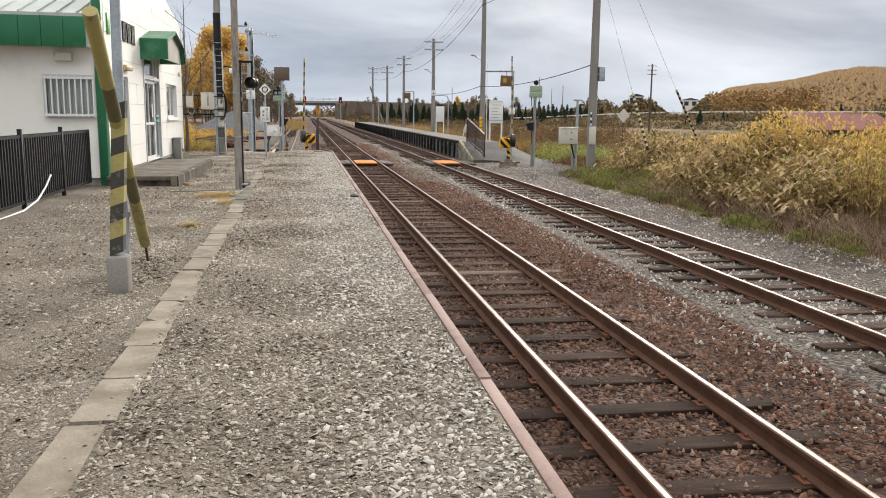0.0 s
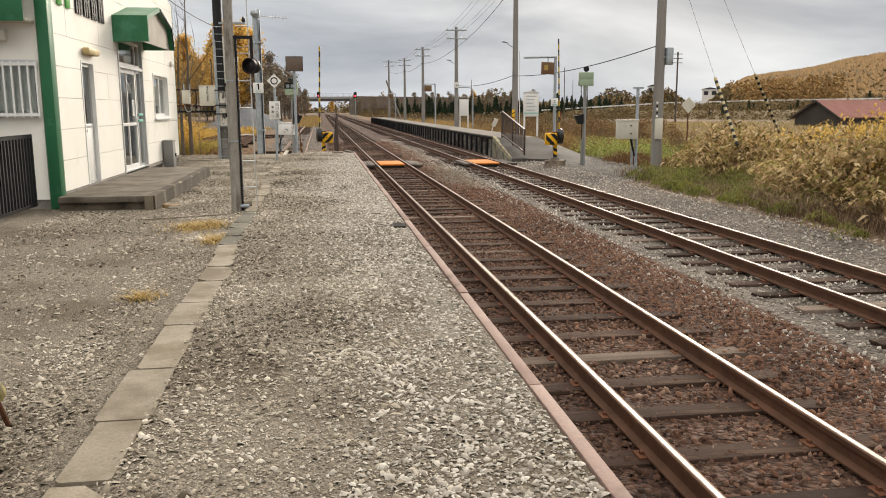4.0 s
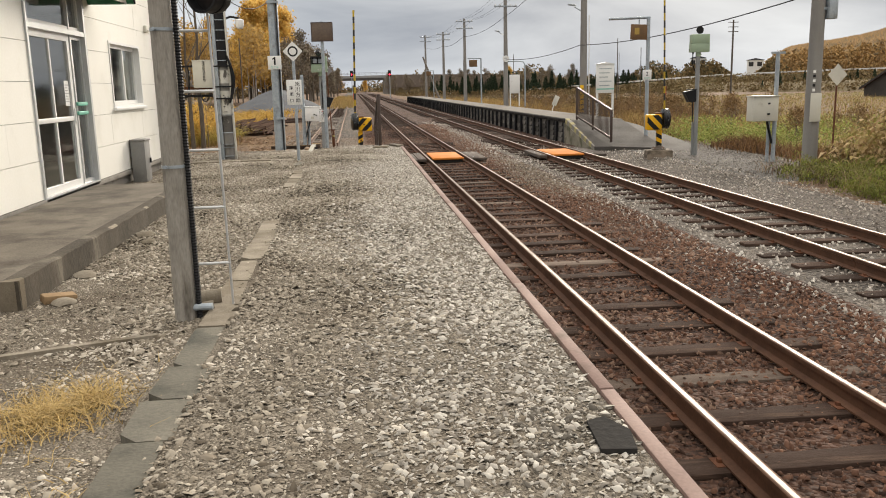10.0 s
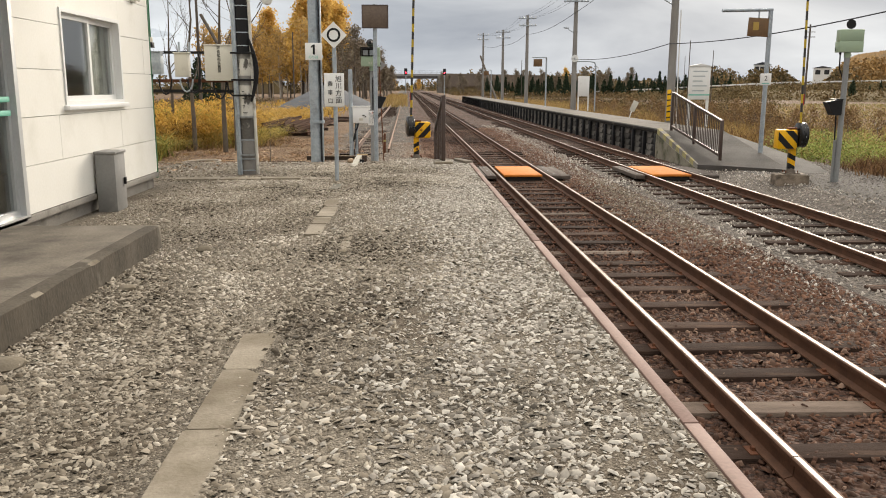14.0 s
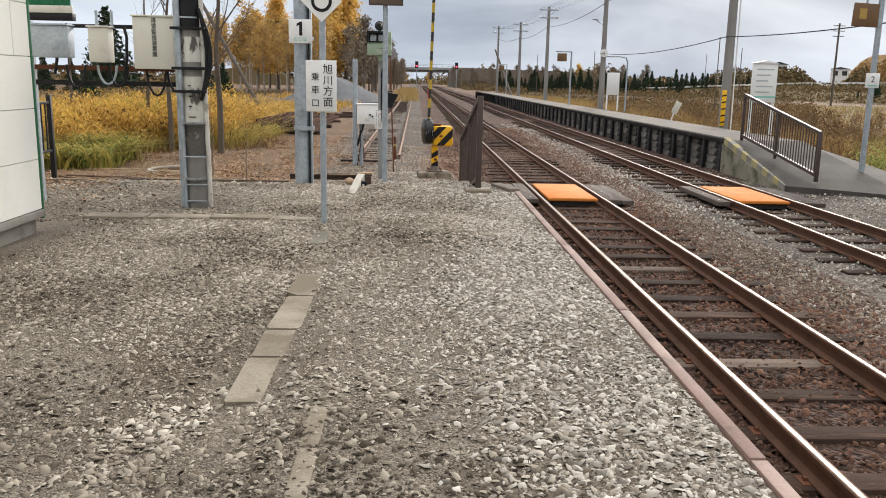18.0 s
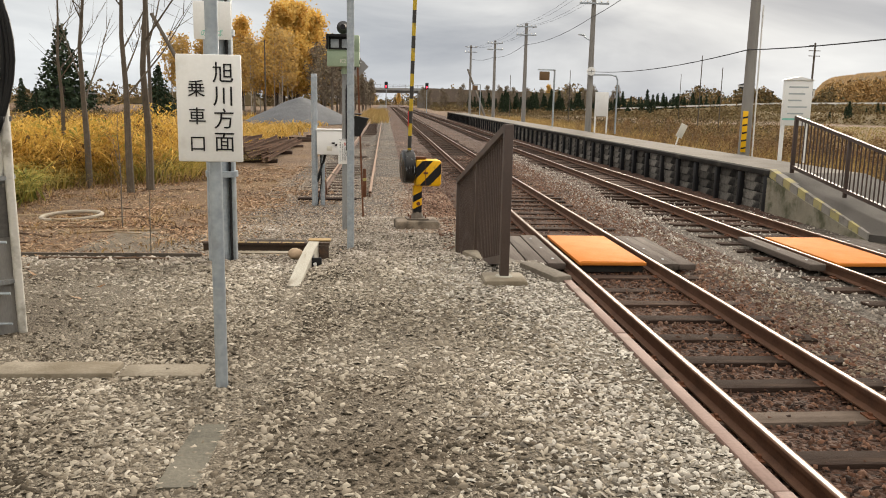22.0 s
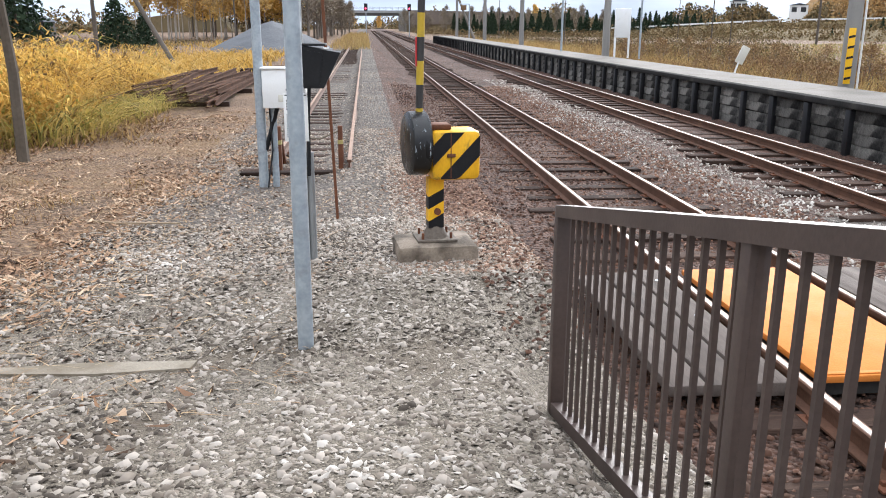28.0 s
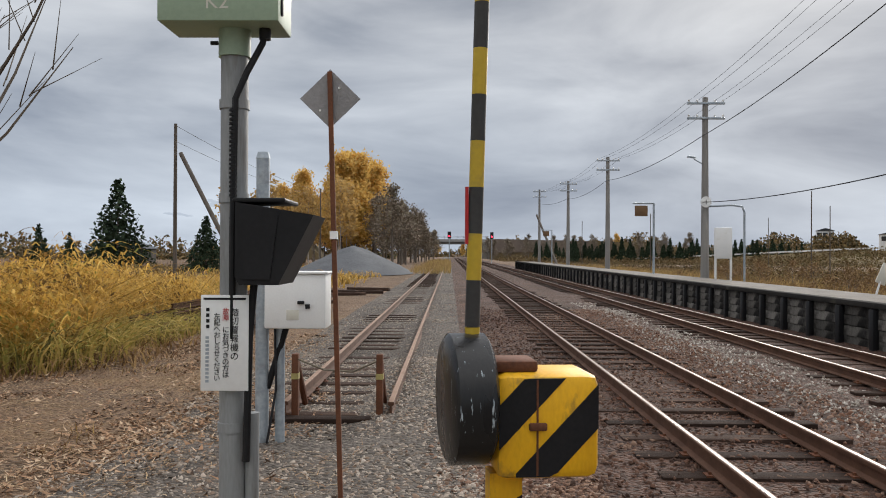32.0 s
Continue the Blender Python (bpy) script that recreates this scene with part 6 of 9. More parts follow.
mr = thing("mirror_post", (9.12, 36.45, -0.56), "galvanised post with arm, hanging brown mirror and number plate", "mirror")
part("post", Shape().cyl((0, 0, -0.2), (0, 0, 3.83), 0.058, n=16), STEEL, mr)
part("arm", Shape().cyl((0.05, 0, 3.83), (-1.27, 0, 3.80), 0.042, n=12), STEEL, mr)
part("hanger", Shape().cyl((-0.30, 0, 3.80), (-0.30, 0, 3.61), 0.02, n=8), STEEL, mr)
part("mirror_back", Shape().box(-0.715, -0.18, -0.03, 0.03, 3.145, 3.61, 0.01).moved(pose(0, 0, 0, 0, 2.5, 0)), mat("rust_brown_plate", (0.20, 0.11, 0.05), (0.11, 0.07, 0.04), 3, 30, 0.6), mr)
part("mirror_tag", Shape().box(-0.45, -0.30, -0.036, -0.031, 3.32, 3.52), mat("ochre_mark", (0.45, 0.30, 0.08), None, 5, 40, 0.7), mr)
pl = part("number_plate", Shape().box(-0.18, 0.11, -0.08, -0.062, 1.93, 2.23, 0.005), WHITE, mr)
letters("2", 0.17, pl, pose(-0.035, -0.0825, 2.10, *FACE_S), BLACK)
part("line_mark", Shape().box(-0.13, 0.06, -0.0835, -0.081, 1.965, 1.99), MATS["mint_mark"], pl)
part("base_plate", Shape().box(-0.30, 0.30, -0.18, 0.18, -0.10, 0.02, 0.01), CONCRETE, mr)


def second_mirror(x, y):
    t = thing("mirror_post", (x, y, 0.0), "thin post with an arm and a hanging brown mirror", "mirror")
    part("post", Shape().cyl((0, 0, -0.2), (0, 0, 3.2), 0.05, n=12), STEEL, t)
    part("arm", Shape().cyl((0, 0, 3.2), (-0.95, 0, 3.2), 0.04, n=10), STEEL, t)
    part("mirror_back", Shape().box(-0.85, -0.28, -0.03, 0.03, 2.62, 3.10, 0.01), MATS["rust_brown_plate"], t)


second_mirror(8.97, 70.0)
second_mirror(9.6, 112.0)

ss = thing("station_sign", (10.25, 44.6, 0.0), "pale station name board on two white posts", "sign")
for x in (-0.33, 0.33):
    part("post", Shape().box(x - 0.04, x + 0.04, -0.04, 0.04, -0.1, 1.5), WHITE, ss)
bd = part("board", Shape().box(-0.38, 0.38, -0.05, 0.05, 0.88, 2.05, 0.01), WHITE, ss)
part("board_cap", Shape().prism([(-0.42, 2.05), (0.42, 2.05), (0.0, 2.14)], -0.08, 0.08, "y"), WHITE, bd)
for k in range(5):
    part("print_bar", Shape().box(-0.26, 0.26 - 0.08 * (k % 3), -0.0535, -0.0505, 1.85 - 0.17 * k, 1.89 - 0.17 * k), mat("grey_print", (0.45, 0.5, 0.5), None, 3, 40, 0.6, bump=0), bd)
part("green_band", Shape().box(-0.38, 0.38, -0.054, -0.0505, 1.02, 1.07), MATS["mint_mark"], bd)
s2 = thing("station_sign", (10.4, 64.9, 0.0), "pale name board on two white posts behind the platform", "sign")
for x in (-0.3, 0.3):
    part("post", Shape().box(x - 0.035, x + 0.035, -0.035, 0.035, -0.1, 1.1), WHITE, s2)
part("board", Shape().box(-0.34, 0.34, -0.04, 0.04, 0.75, 1.95, 0.01), WHITE, s2)
bp = thing("bent_pipe", (10.9, 64.0, 0.0), "grey pipe bent over at its top", "pipe")
part("pipe", Shape().tube([(0, 0, -0.1), (0, 0, 2.5), (-0.08, 0, 2.72), (-0.3, 0.4, 2.8), (-0.85, 2.2, 2.84)], 0.04, 10), STEEL, bp)
lean = thing("leaning_marker", (9.9, 52.5, 0.0), "pale broken marker board leaning in the weeds", "marker")
part("board", Shape().box(-0.12, 0.12, -0.02, 0.02, 0.25, 0.75, 0.005).moved(pose(0, 0, 0, 0, 24, 0)), CREAM, lean)
part("stake", Shape().cyl((0, 0, -0.1), (0.11, 0, 0.28), 0.025, n=8), WHITE, lean)


# street lamps and small plates on the near poles
def pole_fittings():
    for y, z in ((47.0, 4.45), (65.9, 4.6)):
        t = thing("street_lamp", (POLE_X - 0.14, y, z), "small grey street lamp fixed to a pole", "street lamp", "pole lamps")
        part("arm", Shape().cyl((0, -0.02, -0.05), (-0.32, -0.06, 0.12), 0.022, n=8), STEEL, t)
        part("head", Shape().box(-0.62, -0.28, -0.11, 0.0, 0.10, 0.18, 0.03).moved(pose(0, 0, 0, 0, 8, 0)), STEEL, t)
    t = thing("pole_box", (POLE_X + 0.24, 28.2, 2.55), "small grey junction box strapped to a pole", "electric box")
    part("case", Shape().box(-0.1, 0.1, -0.1, 0.1, 0, 0.5, 0.015), STEEL, t)
    part("strap", Shape().box(-0.2, -0.09, -0.03, 0.03, 0.2, 0.25), STEEL, t)
    t = thing("pole_label", (POLE_X - 0.12, 28.12, 0.35), "cream marker plate wrapped on a pole", "plate")
    part("plate", Shape().box(-0.05, 0.2, -0.04, -0.02, 0.0, 0.62, 0.008), CREAM, t)
    for k in range(5):
        part("mark", Shape().box(-0.03, 0.03, -0.046, -0.04, 0.66 + 0.1 * k, 0.72 + 0.1 * k), BLACK if k % 2 else WHITE, t)
    t = thing("round_plate", (POLE_X - 0.02, 65.7, 3.0), "round white number plate on a pole", "plate")
    part("disc", Shape().lathe([(0.01, 0), (0.22, 0), (0.22, 0.015), (0.01, 0.015)], 20).moved(pose(0, 0, 0, 90, 0, 0)), WHITE, t)
    letters("1", 0.26, t, pose(0, -0.03, -0.02, *FACE_S), BLACK)


pole_fittings()


def wire(name, a, b, sag, r, label):
    a, b = Vector(a), Vector(b)
    pts = []
    for i in range(15):
        s = i / 14
        p = a.lerp(b, s)
        p.z -= sag * 4 * s * (1 - s)
        pts.append(p)
    return solid(name, Shape().tube(pts, r, 6), WIRE, label, "wire", "", "overhead wires")


ys = (-8.0, 28.3, 47.0, 65.9, 86.2, 104.0, 126.8)
lowz = (3.3, 3.09, 2.95, 3.0, 2.95, 2.95, 2.95)
for (ya, za), (yb, zb) in zip(zip(ys[:-1], lowz[:-1]), zip(ys[1:], lowz[1:])):
    if ya > 0 and yb < 70:
        wire("service_wire", (POLE_X - 0.15, ya, za), (POLE_X - 0.15, yb, zb), 0.25, 0.016, "black service wire slung between poles")
tops = (8.4, 8.95, 8.75, 6.95, 6.95, 6.95, 8.0)
for (ya, za), (yb, zb) in zip(zip(ys[1:-1], tops[1:-1]), zip(ys[2:], tops[2:])):
    for k, dx in enumerate((-0.68, -0.35, 0.35, 0.68)):
        wire("line_wire", (POLE_X + dx, ya - 0.1, za + 0.10), (POLE_X + dx, yb - 0.1, zb + 0.10), 0.28, 0.006, "thin telegraph wire between cross arms")
    wire("main_wire", (POLE_X - 0.12, ya, za - 1.3), (POLE_X - 0.12, yb, zb - 1.3), 0.3, 0.014, "thick black cable between poles")
wire("cross_cable", (-2.76, 28.2, 3.3), (-2.12, 31.5, 3.4), 0.25, 0.01, "black cable between two posts")
wire("house_cable", (WALL_X - 0.02, 24.0, 4.05), (-2.78, 28.2, 3.5), 0.1, 0.01, "black cable from the house to a pole")


def guy(x, y, start, top, label):
    t = thing("guy_guard", (x, y, ground_z(x, y)), label, "guy wire", "striped guy guards")
    foot, head = Vector((0, 0, -0.1)), Vector((POLE_X - x, 28.3 - y, top))
    part("wire", Shape().cyl(foot, head, 0.004, n=6), WIRE, t)
    d = (head - foot).normalized()
    for k in range(22):
        part("guard_band", Shape().cyl(foot + d * (start + 0.096 * k), foot + d * (start + 0.096 * (k + 1)), 0.042, n=10), mat("faded_cream_band", (0.50, 0.41, 0.22), (0.40, 0.33, 0.18), 5, 40, 0.8) if k % 2 else BLACK, t)


guy(10.1, 22.6, 1.5, 7.2, "black and cream striped guy guard in the reeds")
guy(15.3, 29.2, 1.8, 9.2, "black and cream striped guy guard in the reeds")

# leaning brace pole by the far end of the platform
br = thing("brace_pole", (9.2, 118.0, 0.0), "dark timber brace leaning against a pole", "utility pole")
part("pole", Shape().cyl((1.6, -1, -0.3), (0.2, 6.0, 5.2), 0.14, 0.11, 12), BARK, br)


def timber_pole(x, y, h, label, arms=0, r=0.12):
    t = thing("timber_pole", (x, y, -0.8), label, "utility pole", "timber poles")
    part("shaft", Shape().cyl((0, 0, -0.3), (0, 0, h), r, r * 0.75, 12), BARK, t)
    for k in range(arms):
        part("cross_arm", Shape().box(-0.8, 0.8, -0.05, 0.05, h - 0.4 - 0.7 * k, h - 0.3 - 0.7 * k), BARK, t)
    return t


tp = timber_pole(-16.0, 80.0, 9.1, "dark timber pole with a brace in the yellow field")
part("brace", Shape().cyl((5.2, -3.5, -0.3), (0.3, 0, 7.4), 0.13, 0.12, 12), BARK, tp)
timber_pole(-15.5, 130, 9.3, "thin dark timber pole before the yellow trees", 0, 0.10)
for z in (0.0, 0.9):
    wire("field_wire", (-16.0, 80.0, 8.2 - z), (-15.5, 130, 8.2 - 0.6 * z), 0.5, 0.012, "black wire slung between timber poles")
timber_pole(-21, 70, 5.0, "short timber pole in the yellow field", 0, 0.09)
timber_pole(58, 135, 11.0, "timber pole with cross arms in the far field", 3, 0.16)
for x, y, h in ((27, 95, 6.5), (21, 120, 6), (33, 105, 6.0), (17, 140, 6), (45, 150, 7)):
    timber_pole(x, y, h, "bare thin pole standing in the field", 0, 0.05)

# ---- siding stops, old rails, gravel heap ----
bs = thing("buffer_stop", (-1.42, 41.45, -0.77), "old buffer stop of bent rails with worn yellow bands", "buffer stop")
for x in (-0.40, 0.48):
    part("stop_post", Shape().box(x - 0.035, x + 0.035, -0.045, 0.045, -0.1, 0.62, 0.01), RUST, bs)
    part("yellow_band", Shape().box(x - 0.038, x + 0.038, -0.048, 0.048, 0.36, 0.42), FADED, bs)
    part("stop_strut", Shape().cyl((x, 0.03, 0.55), (x, 0.6, 0.0), 0.035, n=8), RUST, bs)
part("stop_rope", Shape().tube([(-0.40, -0.03, 0.58), (-0.1, -0.04, 0.46), (0.2, -0.04, 0.44), (0.48, -0.03, 0.56)], 0.012, 6), SLAB, bs)
part("stop_sleeper", Shape().box(-0.95, 1.0, -0.25, -0.05, -0.12, -0.01, 0.012), SLEEPER, bs)


def rail_stack():
    rnd = random.Random(21)
    pile = mat("dark_piled_rail", (0.10, 0.052, 0.033), (0.045, 0.026, 0.018), 5, 60, 0.97, bump=0.3, dirt=(0.15, 0.07, 0.04), dirt_scale=3, spec=0.06)
    for k in range(22):
        y0 = 50.5 + rnd.uniform(-1.6, 1.8)
        x = -6.7 + 0.115 * k + rnd.uniform(-0.06, 0.06)
        z = ground_z(-5.5, 55) + 0.12 + rnd.choice((0, 0, 0.14, 0.14, 0.27))
        t = thing("old_rail", (x, y0, z), "rusty old rail lying in a stack beside the siding", "rail", "stacked old rails", "", rnd.uniform(-5, 5))
        o = [(-0.06, 0.0), (0.06, 0.0), (0.06, 0.012), (0.01, 0.03), (0.01, 0.10), (0.032, 0.11), (0.032, 0.14), (-0.032, 0.14), (-0.032, 0.11), (-0.01, 0.10), (-0.01, 0.03), (-0.06, 0.012)]
        part("bar", Shape().prism(o, 0, 10.0 + rnd.uniform(-2.5, 1.5), "y"), pile, t)
    for y in (51.5, 56.0, 60.5):
        solid("bearer_timber", Shape().box(-6.9, -4.1, y - 0.1, y + 0.1, ground_z(-5.5, y) - 0.05, ground_z(-5.5, y) + 0.12, 0.01), SLEEPER, "dark timber bearer under stacked rails", "timber", "", "rail stack bearers")
    for k, (x, y) in enumerate(((-4.6, 66.0), (-4.0, 67.5), (-5.2, 68.0), (-3.9, 70.2))):
        solid("old_sleeper", Shape().box(-1.0, 1.0, -0.12, 0.12, 0, 0.15, 0.01).moved(pose(x, y, ground_z(x, y) - 0.01, 0, 0, 12 - 9 * k)), SLEEPER, "discarded dark sleeper lying by the siding", "sleeper", "", "discarded sleepers")


rail_stack()


def heap():
    vs, fs, n, m = [], [], 40, 16
    for j in range(m + 1):
        for i in range(n):
            a, s = 2 * math.pi * i / n, j / m
            x, y = -8.2 + 5.0 * s * math.cos(a), 101 + 9.0 * s * math.sin(a)
            z = -0.75 + 2.35 * max(0, 1 - s) ** 0.9 + 0.25 * noise.noise((x * 0.5, y * 0.5, 3.0)) * (1 - s)
            vs.append((x, y, z))
    for j in range(m):
        for i in range(n):
            fs.append((j * n + i, j * n + (i + 1) % n, (j + 1) * n + (i + 1) % n, (j + 1) * n + i))
    sh = Shape().add(vs, [f[::-1] for f in fs])
    solid("spoil_heap", sh, mat("blue_grey_gravel", (0.105, 0.11, 0.118), (0.07, 0.073, 0.08), 0.7, 6, 0.95, bump=0.8), "large heap of blue-grey gravel beside the siding", "gravel heap", "stuff")


heap()

# ---- far things: overpass, road bank, signals, houses ----
ov = thing("overpass", (0, 300, 0), "distant concrete road bridge over the railway", "bridge")
GIRDER = mat("dark_girder", (0.16, 0.15, 0.14), (0.11, 0.10, 0.095), 0.5, 5, 0.8)
part("girder", Shape().box(-46, 10.2, -3.6, 3.6, 3.9, 4.7), GIRDER, ov)
part("deck", Shape().box(-46, 12, -4, 4, 4.7, 5.5), mat("pale_rail", (0.34, 0.34, 0.33), None, 1, 10, 0.6), ov)
for k in range(29):
    part("railing_post", Shape().box(-45.95 + 2 * k, -45.85 + 2 * k, -4.0, -3.9, 5.5, 6.5), GIRDER, ov)
for zz in (5.95, 6.4):
    part("railing_bar", Shape().box(-46, 12, -3.98, -3.92, zz, zz + 0.07), GIRDER, ov)
for x in (-34, -12):
    part("pier", Shape().box(x - 0.8, x + 0.8, -3, 3, -1, 3.9), CONCRETE, ov)
part("abutment", Shape().box(10.3, 12.5, -4.2, 4.2, -1, 4.7), CONCRETE, ov)
SCRUB = mat("bank_scrub", (0.19, 0.14, 0.075), (0.12, 0.095, 0.05), 0.2, 1.5, 1.0, bump=0.6)
part("approach_bank", Shape().prism([(12.5, -1), (12.5, 5.4), (62, 4.6), (90, -1)], -9, 9, "y"), SCRUB, ov)
part("approach_wall", Shape().prism([(12.6, 1.2), (12.6, 5.55), (46, 5.0), (46, 1.8)], -9.3, -9.02, "y"), mat("brown_retaining_wall", (0.20, 0.16, 0.13), (0.13, 0.105, 0.088), 0.3, 4, 0.95), ov)
part("approach_bank", Shape().prism([(-40, -1), (-46, 5.4), (-62, 3.6), (-90, -1)][::-1], -9, 9, "y"), SCRUB, ov)


def leaf_cloud(tips, per, size, spread, seed):
    rng = np.random.default_rng(seed)
    c = np.repeat(np.array([tuple(t) for t in tips]), per, 0)
    n = len(c)
    c = c + rng.normal(0, spread, (n, 3))
    s = rng.uniform(0.5, 1.3, (n, 1, 1)) * size
    u = rng.normal(0, 1, (n, 3))
    u /= np.linalg.norm(u, axis=1, keepdims=True)
    w = np.cross(u, rng.normal(0, 1, (n, 3)))
    w /= np.linalg.norm(w, axis=1, keepdims=True)
    q = np.stack([u, w * 0.6, -u, -w * 0.6], 1) * s + c[:, None, :]
    f = np.arange(n * 4).reshape(n, 4)
    return q.reshape(-1, 3), f


def road_bank():
    line = [(46, 300), (66, 296), (80, 282), (88, 255), (92, 215), (97, 180), (112, 155), (140, 140), (185, 130), (260, 118)]
    t = thing("road_bank", (0, 0, 0), "scrubby road bank with a white guard rail", "embankment", "", "structure")
    rows = []
    for i, (x, y) in enumerate(line):
        (xa, ya), (xb, yb) = line[max(0, i - 1)], line[min(len(line) - 1, i + 1)]
        d = Vector((xb - xa, yb - ya, 0)).normalized()
        nrm, c = Vector((-d.y, d.x, 0)), Vector((x, y, 0))
        top = 4.6 - 4.0 * min(1, i / 4)
        rows.append([c - nrm * 13 + Vector((0, 0, -1.6)), c - nrm * 7 + Vector((0, 0, top * 0.45)), c - nrm * 4 + Vector((0, 0, top)), c + nrm * 4 + Vector((0, 0, top)), c + nrm * 13 + Vector((0, 0, -1.6)), c - nrm * 3.7, c - nrm * 3.6, top])
    sh = Shape()
    for r in rows:
        sh.v += [tuple(p) for p in r[:5]]
    sh.f += [(5 * i + k, 5 * i + k + 1, 5 * i + k + 6, 5 * i + k + 5) for i in range(len(rows) - 1) for k in range(4)]
    part("bank", sh, MATS["bank_scrub"], t)
    # scrub on the slope
    rng = np.random.default_rng(44)
    seg = rng.integers(0, len(rows) - 1, 5200)
    u, w = rng.uniform(0, 1, (5200, 1)), rng.uniform(0, 1, (5200, 1))
    foot = np.array([[tuple(r[0]), tuple(r[1]), tuple(r[2])] for r in rows])
    lo = foot[seg, 0] * (1 - u) + foot[seg + 1, 0] * u
    hi = foot[seg, 2] * (1 - u) + foot[seg + 1, 2] * u
    tips = lo * (1 - w) + hi * w
    tips[:, 2] += rng.uniform(-0.3, 0.55, 5200) * (1 - 0.85 * w[:, 0])
    vv, ff = leaf_cloud(tips, 8, 0.27, 0.5, 45)
    bulk("bank_scrub", vv, ff, island_mat("bank_scrub_leaves", [(0.12, 0.085, 0.045), (0.17, 0.115, 0.055), (0.20, 0.14, 0.065), (0.16, 0.13, 0.06)], patch=0.03), "brown scrub covering the road bank", "scrub")


road_bank()


def low_road():
    """A road on a low bank that climbs to the right, with a white guard rail along it."""
    t = thing("low_road", (0, 0, 0), "low scrubby road bank with a long white guard rail", "embankment", "", "structure")
    pts = []
    for a in range(3, 49):
        z = float(np.interp(a, (3, 10, 12, 17, 18, 24.4, 31, 48), (-0.6, -0.27, 0.12, 1.03, 1.3, 2.63, 3.15, 3.7)))
        pts.append(Vector((225 * math.sin(radians(a)), 15 + 225 * math.cos(radians(a)), z)))
    bank = Shape()
    for a, p in zip(range(3, 49), pts):
        o = Vector((math.sin(radians(a)), math.cos(radians(a)), 0))
        bank.v += [tuple(p - o * 4 - Vector((0, 0, p.z + 1.5))), tuple(p - o * 0.6 - Vector((0, 0, 0.75))), tuple(p + o * 7 - Vector((0, 0, 0.75))), tuple(p + o * 12 - Vector((0, 0, p.z + 1.5)))]
    bank.f += [(4 * i + k, 4 * i + k + 1, 4 * i + k + 5, 4 * i + k + 4)[::-1] for i in range(len(pts) - 1) for k in range(3)]
    part("bank", bank, MATS["bank_scrub"], t)
    rng = np.random.default_rng(46)
    k = rng.integers(0, len(pts) - 1, 4200)
    u = rng.uniform(0, 1, 4200)
    line = np.array([tuple(p) for p in pts])
    tips = line[k] * (1 - u[:, None]) + line[k + 1] * u[:, None]
    out = np.array([(math.sin(radians(a)), math.cos(radians(a))) for a in range(3, 49)])[k]
    w = rng.uniform(0.8, 10.0, 4200)
    tips[:, :2] -= out * w[:, None]
    tips[:, 2] = np.maximum(-1.3, tips[:, 2] - 0.75 - np.maximum(0, w - 0.6) * 0.55) + rng.uniform(-0.1, 0.62, 4200)
    bulk("roadside_scrub", *leaf_cloud(tips, 9, 0.26, 0.45, 47), MATS["bank_scrub_leaves"], "brown scrub below the road's guard rail", "scrub")
    for p, q in zip(pts[:-1], pts[1:]):
        rail = Shape()
        up = Vector((0, 0, 0.36))
        n = Vector((p.y - q.y, q.x - p.x, 0)).normalized() * 0.04
        vs = [p - up, q - up, q, p, p - up + n, q - up + n, q + n, p + n]
        rail.add([tuple(v) for v in vs], [(0, 1, 2, 3), (7, 6, 5, 4), (3, 2, 6, 7), (0, 4, 5, 1)])
        part("guard_rail", rail, WHITE, t)
        part("guard_post", Shape().box(p.x - 0.07, p.x + 0.07, p.y + 0.1, p.y + 0.24, p.z - 0.9, p.z), WHITE, t)


low_road()


def house(name, x, y, z, w, d, h, wall, roof, label, roof_h=1.0, wins=2, turn=0.0, win=(0.35, 0.75)):
    t = thing(name, (x, y, z), label, "house", "", "", turn)
    part("wall", Shape().box(-w / 2, w / 2, -d / 2, d / 2, 0, h), wall, t)
    part("roof", Shape().prism([(-w / 2 - 0.4, h), (w / 2 + 0.4, h), (0, h + roof_h)], -d / 2 - 0.4, d / 2 + 0.4, "y"), roof, t)
    for k in range(wins):
        cx = -w / 2 + w * (k + 0.5) / wins
        part("window", Shape().box(cx - w * 0.14, cx + w * 0.14, -d / 2 - 0.06, -d / 2 - 0.003, h * win[0], h * win[1]), DARK, t)


DARK_ROOF = mat("dark_roof", (0.05, 0.055, 0.065), None, 1, 10, 0.6)
house("gate_house", 143.4, 349, -1, 6.0, 6, 11.2, WHITE, DARK_ROOF, "small white roadside building with dark windows", 1.0, 3, -22, (0.72, 0.93))
house("gate_house", 177.9, 368, -1, 7.0, 6, 10.4, WHITE, DARK_ROOF, "small white roadside building under a dark flat roof", 0.8, 2, -26, (0.74, 0.92))
barn = thing("barn", (81.2, 118.9, -1.4), "long low barn with dark gable and faded red roof", "barn", "", "", -66)
part("wall", Shape().prism([(-3.4, 0), (3.4, 0), (3.4, 1.3), (0, 3.45), (-3.4, 1.3)], -12.6, 12.6, "y"), mat("dark_boards", (0.07, 0.062, 0.055), (0.045, 0.04, 0.036), 1, 8, 0.9), barn)
for k in (-1, 1):
    part("roof", Shape().prism([(0, 3.52), (k * 3.9, 1.05), (k * 3.9, 1.17), (0, 3.66)][::k], -13, 13, "y"), mat("faded_red_roof", (0.30, 0.15, 0.13), (0.22, 0.11, 0.095), 0.5, 6, 0.97, spec=0.04), barn)
    part("verge_board", Shape().prism([(0, 3.36), (k * 3.9, 0.90), (k * 3.9, 1.17), (0, 3.67)][::k], -13.08, -13.01, "y"), MATS["dark_boards"], barn)
